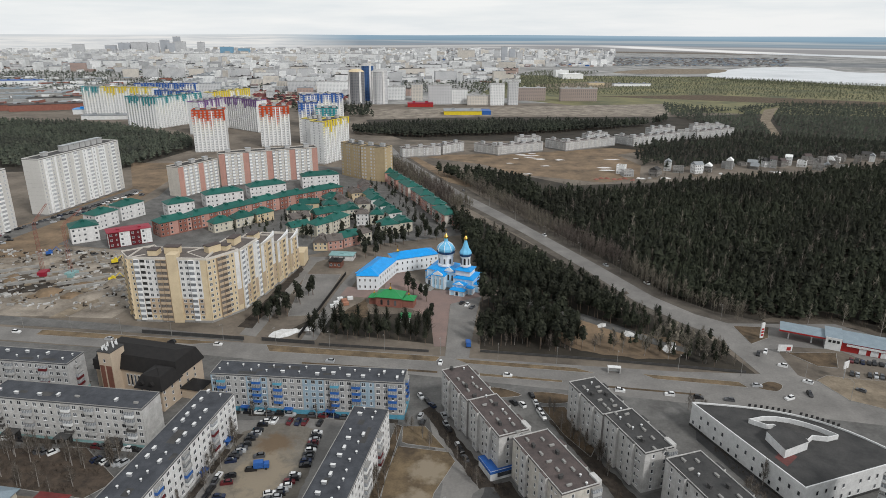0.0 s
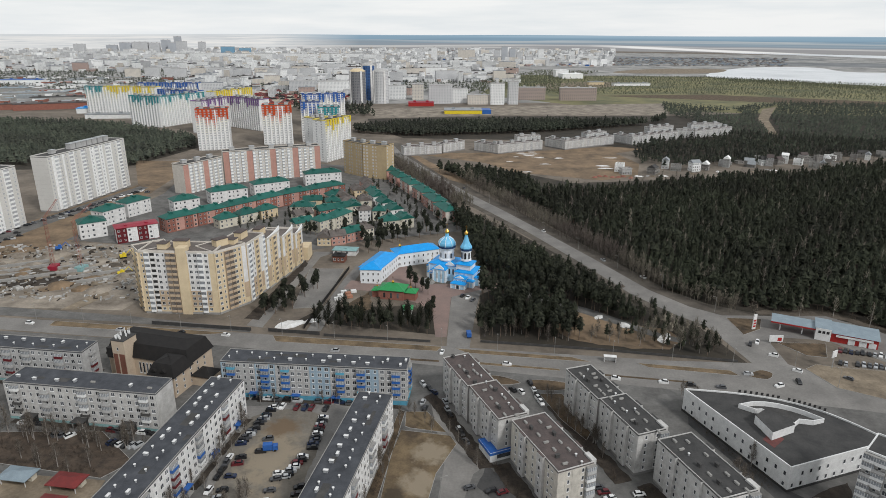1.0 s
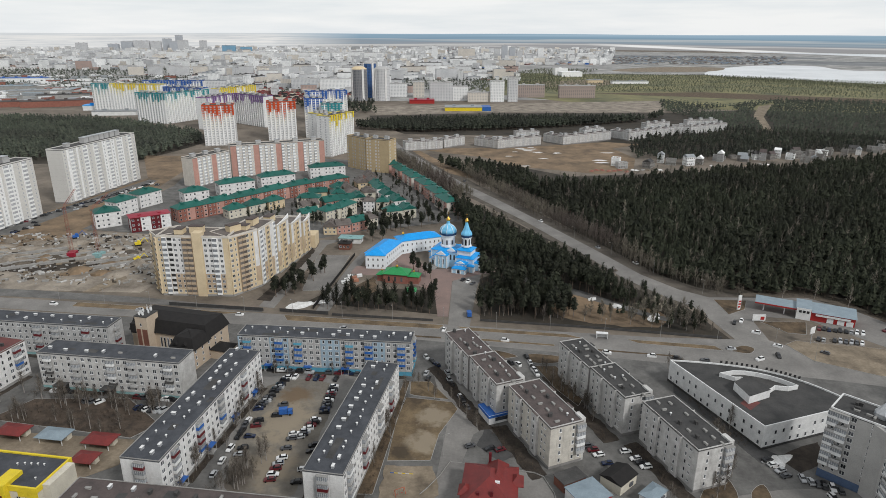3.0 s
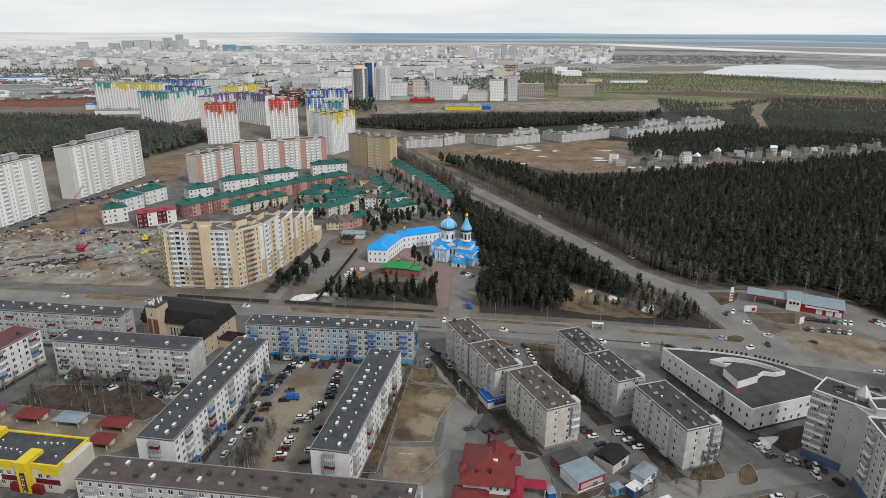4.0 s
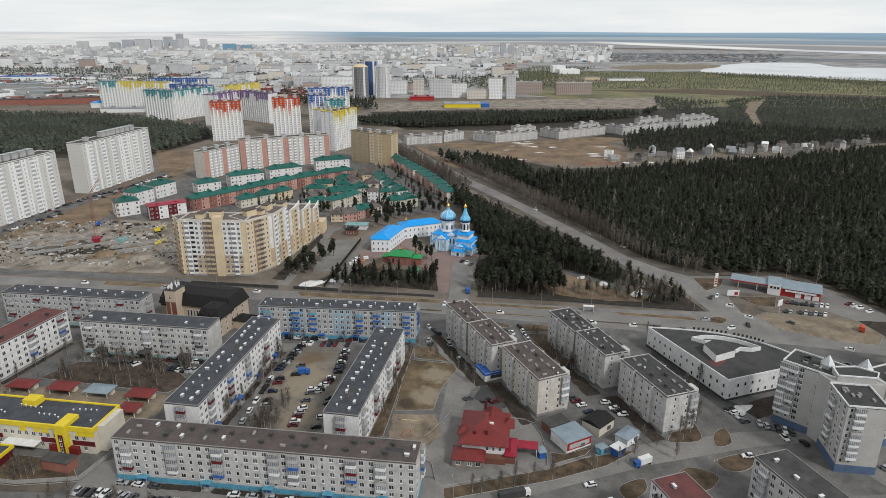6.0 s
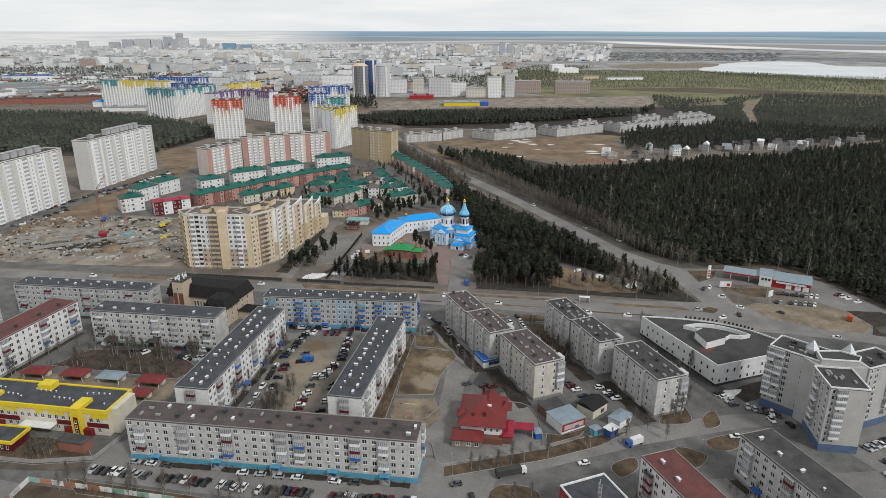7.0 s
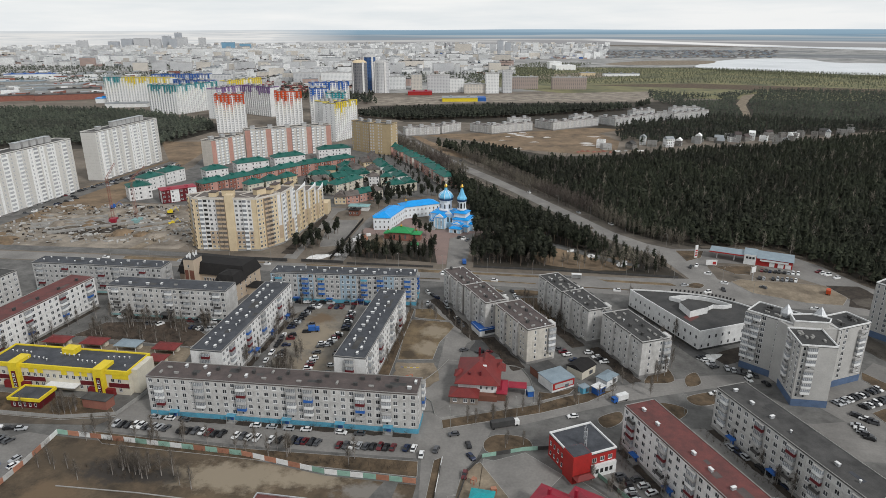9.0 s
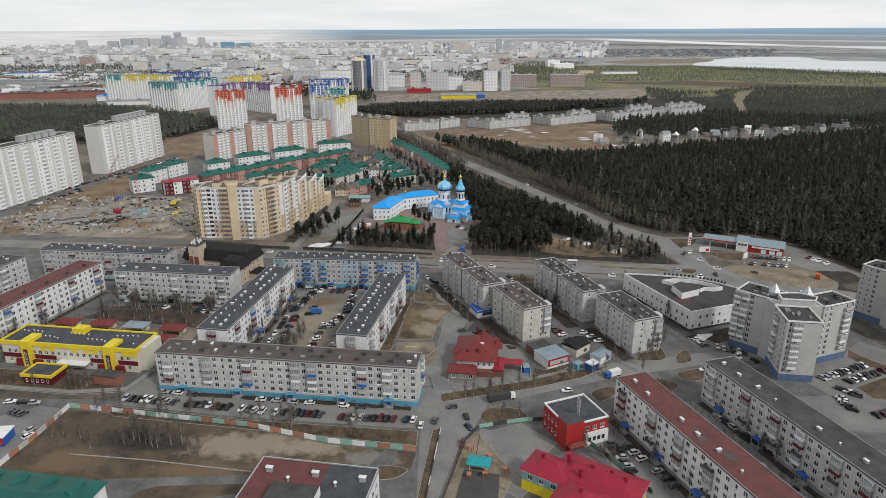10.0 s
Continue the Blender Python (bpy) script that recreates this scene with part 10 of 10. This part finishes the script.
nt.links.new(sep.outputs["X"], reach.inputs["Value"])
both = nt.nodes.new("ShaderNodeMath")
both.operation = "MULTIPLY"
nt.links.new(river.outputs["Result"], both.inputs[0])
nt.links.new(reach.outputs["Result"], both.inputs[1])
nt.links.new(both.outputs["Value"], mix2.inputs["Factor"])
nt.links.new(mix.outputs["Result"], mix2.inputs["A"])
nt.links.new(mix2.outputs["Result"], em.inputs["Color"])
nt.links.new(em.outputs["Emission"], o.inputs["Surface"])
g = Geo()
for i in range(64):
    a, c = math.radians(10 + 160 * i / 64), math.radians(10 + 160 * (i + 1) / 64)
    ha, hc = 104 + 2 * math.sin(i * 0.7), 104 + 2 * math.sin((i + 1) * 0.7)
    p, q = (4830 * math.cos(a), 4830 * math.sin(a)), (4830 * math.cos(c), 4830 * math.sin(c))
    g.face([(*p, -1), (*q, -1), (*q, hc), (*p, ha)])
tagged(part("backdrop", g, [m]), "glowing backdrop painted with hazy woods and pale river flats", "horizon", kind="structure")


# ---- cars ----
def car_meshes(paint, tall=0.0):
    prof = [(-2.15, 0.35), (-2.2, 0.7), (-2.05, 0.95 + tall * 0.4), (-0.95 - tall, 1.0 + tall * 0.3), (1.0, 1.0 + tall * 0.2), (1.95, 0.85), (2.2, 0.6), (2.15, 0.35)]
    g = Geo()
    n = len(prof)
    for y, k in ((-0.86, 1.0), (0.86, 1.0)):
        g.v += [(x, y * (0.94 if z > 0.9 else 1.0), z) for x, z in prof]
    g.f += [tuple(range(n - 1, -1, -1)), tuple(range(n, 2 * n))]
    for i in range(n):
        j = (i + 1) % n
        g.f.append((i, j, n + j, n + i))
    g.m = [0] * len(g.f)
    k = len(g.v)
    z1 = 1.46 + tall
    g.v += [(-1.35 - tall * 0.5, -0.62, z1), (0.25, -0.62, z1), (0.25, 0.62, z1), (-1.35 - tall * 0.5, 0.62, z1), (-1.35 - tall * 0.5, -0.62, z1 - 0.06), (0.25, -0.62, z1 - 0.06), (0.25, 0.62, z1 - 0.06), (-1.35 - tall * 0.5, 0.62, z1 - 0.06)]
    for q in ((0, 1, 2, 3), (0, 4, 5, 1), (1, 5, 6, 2), (2, 6, 7, 3), (3, 7, 4, 0)):
        g.f.append(tuple(k + i for i in q))
        g.m.append(0)
    c = Geo()
    z0 = 0.98
    lo = [(-1.95 - tall * 0.1, -0.76, z0), (1.05, -0.76, z0), (1.05, 0.76, z0), (-1.95 - tall * 0.1, 0.76, z0)]
    hi = [(-1.37 - tall * 0.5, -0.64, z1 - 0.05), (0.27, -0.64, z1 - 0.05), (0.27, 0.64, z1 - 0.05), (-1.37 - tall * 0.5, 0.64, z1 - 0.05)]
    c.v = lo + hi
    c.f = [(0, 1, 5, 4), (1, 2, 6, 5), (2, 3, 7, 6), (3, 0, 4, 7)]
    c.m = [0] * 4
    return g.mesh("body", [paint]), c.mesh("glasshouse", [M_CARGLASS])


def wheel_mesh():
    g = Geo()
    for y in (-0.1, 0.1):
        for i in range(10):
            a = 2 * math.pi * i / 10
            g.v.append((0.32 * math.cos(a), y, 0.32 + 0.32 * math.sin(a)))
    g.f = [tuple(range(9, -1, -1)), tuple(range(10, 20))] + [(i, (i + 1) % 10, 10 + (i + 1) % 10, 10 + i) for i in range(10)]
    g.m = [0] * 12
    return g.mesh("wheel", [M_TYRE])


PAINTS = {"white": (0.78, 0.78, 0.77), "silver": (0.42, 0.43, 0.44), "black": (0.018, 0.018, 0.02), "dark grey": (0.08, 0.082, 0.088), "dark blue": (0.012, 0.022, 0.06), "dark red": (0.12, 0.015, 0.02), "green": (0.03, 0.09, 0.06), "yellow": (0.7, 0.45, 0.03)}
WHEEL = wheel_mesh()
CARS = {}
for k, c in PAINTS.items():
    pm = mat("car_paint_" + k.replace(" ", "_"), c, None, 0.3, 1.0, 4.0, stain=0.1, spec=0.6)
    CARS[k] = [car_meshes(pm), car_meshes(pm, 0.22)]
FAR_CARS = {}
for pair in CARS.values():
    for body, _ in pair:
        fm = body.copy()
        bm = bmesh.new()
        bm.from_mesh(fm)
        for v in bm.verts:
            if v.co.z < 0.4:
                v.co.z = -0.05
        bm.to_mesh(fm)
        bm.free()
        FAR_CARS[body.name] = fm
crng = random.Random(71)
FAR_ROW = []


def car(x, y, heading, colour=None, shape=None):
    colour = colour or crng.choice(("white", "white", "white", "white", "silver", "silver", "silver", "black", "black", "black", "black", "black", "black", "dark grey", "dark grey", "dark grey", "dark grey", "dark blue", "dark red", "silver"))
    tall = crng.random() < 0.4 if shape is None else shape
    if y > 300:
        m = pose(x, y, 0.06, 0, 0, heading)
        FAR_ROW.append((FAR_CARS[CARS[colour][1 if tall else 0][0].name], CARS[colour][1][1], m))
        return
    b = thing("car", x, y, heading + (180 if crng.random() < 0.5 else 0), f"{colour} {'off-road car' if tall else 'saloon car'} parked on the asphalt", "car", "parked cars", 0.06)
    body, glass = CARS[colour][1 if tall else 0]
    if y > 140:
        body = FAR_CARS[body.name]
    k = Matrix.Diagonal((0.85, 0.87, 0.9, 1))
    part("body", body, None, b, at=k)
    part("glasshouse", glass, None, b, at=k)
    if y > 140:
        return
    for wx in (-1.35, 1.4):
        for wy in (-0.8, 0.8):
            part("wheel", WHEEL, None, b, at=pose(wx * 0.88, wy * 0.9, 0) @ k)


def row(x0, y0, x1, y1, n, heading, fill=0.85, jitter=0.2):
    n = round(n * 1.15)
    for i in range(n):
        if crng.random() > fill:
            continue
        t = (i + 0.5) / n
        car(x0 + (x1 - x0) * t + crng.uniform(-jitter, jitter), y0 + (y1 - y0) * t + crng.uniform(-jitter, jitter), heading + crng.uniform(-5, 5))


row(-110.5, 83.5, -91, 80.8, 8, 70, 0.9)
row(-90, 80.5, -55, 74.6, 13, 72, 0.8)
row(-54, 74.8, -40, 73.4, 6, 72, 0.95)
row(-35, 72.2, -9.5, 70.6, 10, 75, 0.8)
row(-101, 87.6, -85, 85.4, 3, -7, 1.0)
row(-72, 83.4, -14, 76.4, 9, -7, 0.75)
row(-63, 178, -68.5, 155, 12, 10, 0.95)
row(-69.5, 150, -72, 118, 9, 84, 0.7)
row(-66, 150, -67, 128, 6, 10, 0.6)
row(-60, 160, -61, 150, 3, 8, 0.5)
row(-44, 172, -44.5, 153, 9, 8, 0.9)
row(-46, 150, -50, 138, 6, 10, 0.9)
row(-52, 142, -54, 116, 9, 10, 0.7)
row(-44, 136, -46, 112, 7, 10, 0.6)
row(-73, 183.6, -26, 180, 10, -5, 0.85)
row(-64, 178.2, -40, 176.6, 8, 80, 0.8)
row(-9.5, 184, -7, 172, 3, 80, 0.8)
row(-11, 196, -4, 187.5, 3, -60, 0.9)
row(-1.5, 184, 1.5, 170, 4, -72, 0.75)
row(3.4, 166, 7, 155, 4, -68, 0.75)
row(2, 136, 18, 133, 4, 20, 0.6)
row(31.5, 198, 35, 178, 6, -75, 0.9)
row(23, 192, 29, 189, 2, -60, 1.0)
row(45, 137, 50, 126, 4, 10, 0.8)
row(56, 134, 64, 121, 6, 10, 0.8)
row(40, 117, 46, 112, 2, 20, 0.8)
row(134.3, 96, 156, 106.4, 10, 112, 0.95)
row(142.5, 94, 164, 103.6, 10, 116, 0.9)
row(137, 90.3, 141, 84.6, 4, 150, 0.95)
row(134, 84.2, 134.1, 75.6, 4, 150, 0.9)
row(137.3, 72.3, 146, 75.2, 4, 110, 0.9)
row(150, 80, 168, 92, 6, 110, 0.6)
row(87.5, 73, 107, 30, 15, -72, 0.8)
row(80, 70, 98, 30, 7, 20, 0.5)
row(50, 59, 53, 44, 6, 15, 0.9)
row(54, 58, 64, 38, 6, 20, 0.7)
row(100, 131, 104, 118, 4, 20, 0.8)
row(106, 121, 116, 115, 5, 80, 0.9)
row(110, 113, 118, 109, 3, 100, 0.8)
row(167, 226.2, 186, 220.6, 8, 60, 0.9)
row(161, 215, 180, 211, 8, 60, 0.85)
row(197, 225, 203, 214, 4, 20, 0.9)
row(-149, 166.2, -136, 165.2, 4, -8, 0.85)
row(-133, 160, -126, 159, 3, 50, 1.0)
row(-116, 162.3, -100, 160.6, 5, -8, 0.8)
row(-112.5, 155.6, -101, 153.6, 5, 60, 0.9)
row(-126, 224, -112, 222, 3, -8, 0.8)
row(-150, 81, -137, 80, 3, 10, 0.7)
row(-144, 75.2, -138, 73.6, 3, 60, 1.0)
row(-132, 66, -129, 60, 2, 60, 1.0)
row(6, 284, 13, 276, 3, 60, 0.8)
row(-240, 360, -214, 352, 6, 60, 0.6)
row(-300, 388, -262, 510, 38, 20, 0.85, 1.2)
row(-316, 322, -298, 392, 18, 20, 0.85, 1.0)
row(-300, 330, -284, 380, 10, 20, 0.6, 1.5)
row(-292, 384, -254, 506, 24, 20, 0.5, 1.2)
for x, y, h, c in ((-100, 235.5, -8, "white"), (-121, 237.5, -8, "black"), (-2.8, 221, 80, "white"), (66, 200.5, -12, "white"), (84, 198, -10, "white"), (94, 196, -10, "black"), (105, 194.6, -10, "dark grey"), (128, 196, 20, "white"), (141, 208, -40, "white"), (137, 199, 80, "black"), (137.5, 221, -30, "white"), (-48.6, 221.5, -7, "silver"),
                   (132, 231, 60, "black"), (136, 233, 60, "white"), (158, 202, -45, "dark grey"), (161, 163, -40, "dark grey"), (-8, 67.5, 85, "white"), (-3.5, 70, 75, "dark grey"), (2, 78, 12, "dark grey"), (6.6, 72.4, 100, "black"), (7.2, 66.5, 120, "dark blue"), (5, 58, 80, "dark red"), (42, 88.2, 12, "white"), (70, 91.2, 10, "dark grey"), (95, 102.5, 0, "white"),
                   (59, 109, 0, "white"), (48, 64.5, 20, "silver"), (108, 312, 110, "white"), (92, 340, 110, "silver"), (64, 398, 112, "white"), (12, 524, 112, "dark grey"), (-195, 246, -8, "white"), (24, 211, -8, "white"), (-150, 240, -8, "silver"), (120, 205, -10, "silver"), (170, 176, -35, "white")):
    car(x, y, h, c)

g, far_mats = Geo(), [M_CARGLASS]
for body, glass, m in FAR_ROW:
    for me in (body, glass):
        if me.materials[0] not in far_mats:
            far_mats.append(me.materials[0])
        k = len(g.v)
        g.v += [tuple(m @ (v.co * 0.9)) for v in me.vertices]
        for p in me.polygons:
            g.f.append(tuple(k + i for i in p.vertices))
            g.m.append(far_mats.index(me.materials[0]))
tagged(part("far_parked_cars", g, far_mats), "rows of small parked cars before the tall slabs", "cars", kind="stuff")


def lorry(x, y, heading, cab, label, L=5.0, box=None):
    b = thing("lorry", x, y, heading, label, "lorry", z=0.06)
    b.scale = (0.9, 0.9, 0.9)
    g = Geo()
    g.box(L / 2, L / 2 + 1.8, -1.0, 1.0, 0.5, 2.3)
    part("cab", g, [cab], b)
    g = Geo()
    g.box(-L / 2, L / 2 - 0.1, -1.1, 1.1, 0.8, 3.0)
    part("cargo_box", g, [box or M_WHITE], b)
    g = Geo()
    g.box(L / 2 + 1.805, L / 2 + 1.84, -0.85, 0.85, 1.4, 2.1)
    part("windscreen", g, [M_CARGLASS], b)
    for wx in (-L / 2 + 0.8, L / 2 + 0.8):
        for wy in (-0.95, 0.95):
            part("wheel", WHEEL, None, b, at=pose(wx, wy, 0) @ Matrix.Diagonal((1.35, 1.3, 1.35, 1)))


lorry(61, 98.6, 205, M_BLUE, "white box lorry with a blue cab")
lorry(-58.5, 152.5, 10, M_BLUE, "blue van parked in the courtyard", 3.4, M_BLUE)
lorry(9, 236, 95, M_BLUE, "blue lorry at the church drive", 3.6, M_BLUE)
lorry(18, 82.6, 16, M_WHITE, "long flatbed lorry loaded with dark logs", 9.0, M_ROOF_BLACK)
lorry(186, 194, 60, M_ORANGE, "orange-red dump lorry on the sandy slope", 4.0, M_ORANGE)
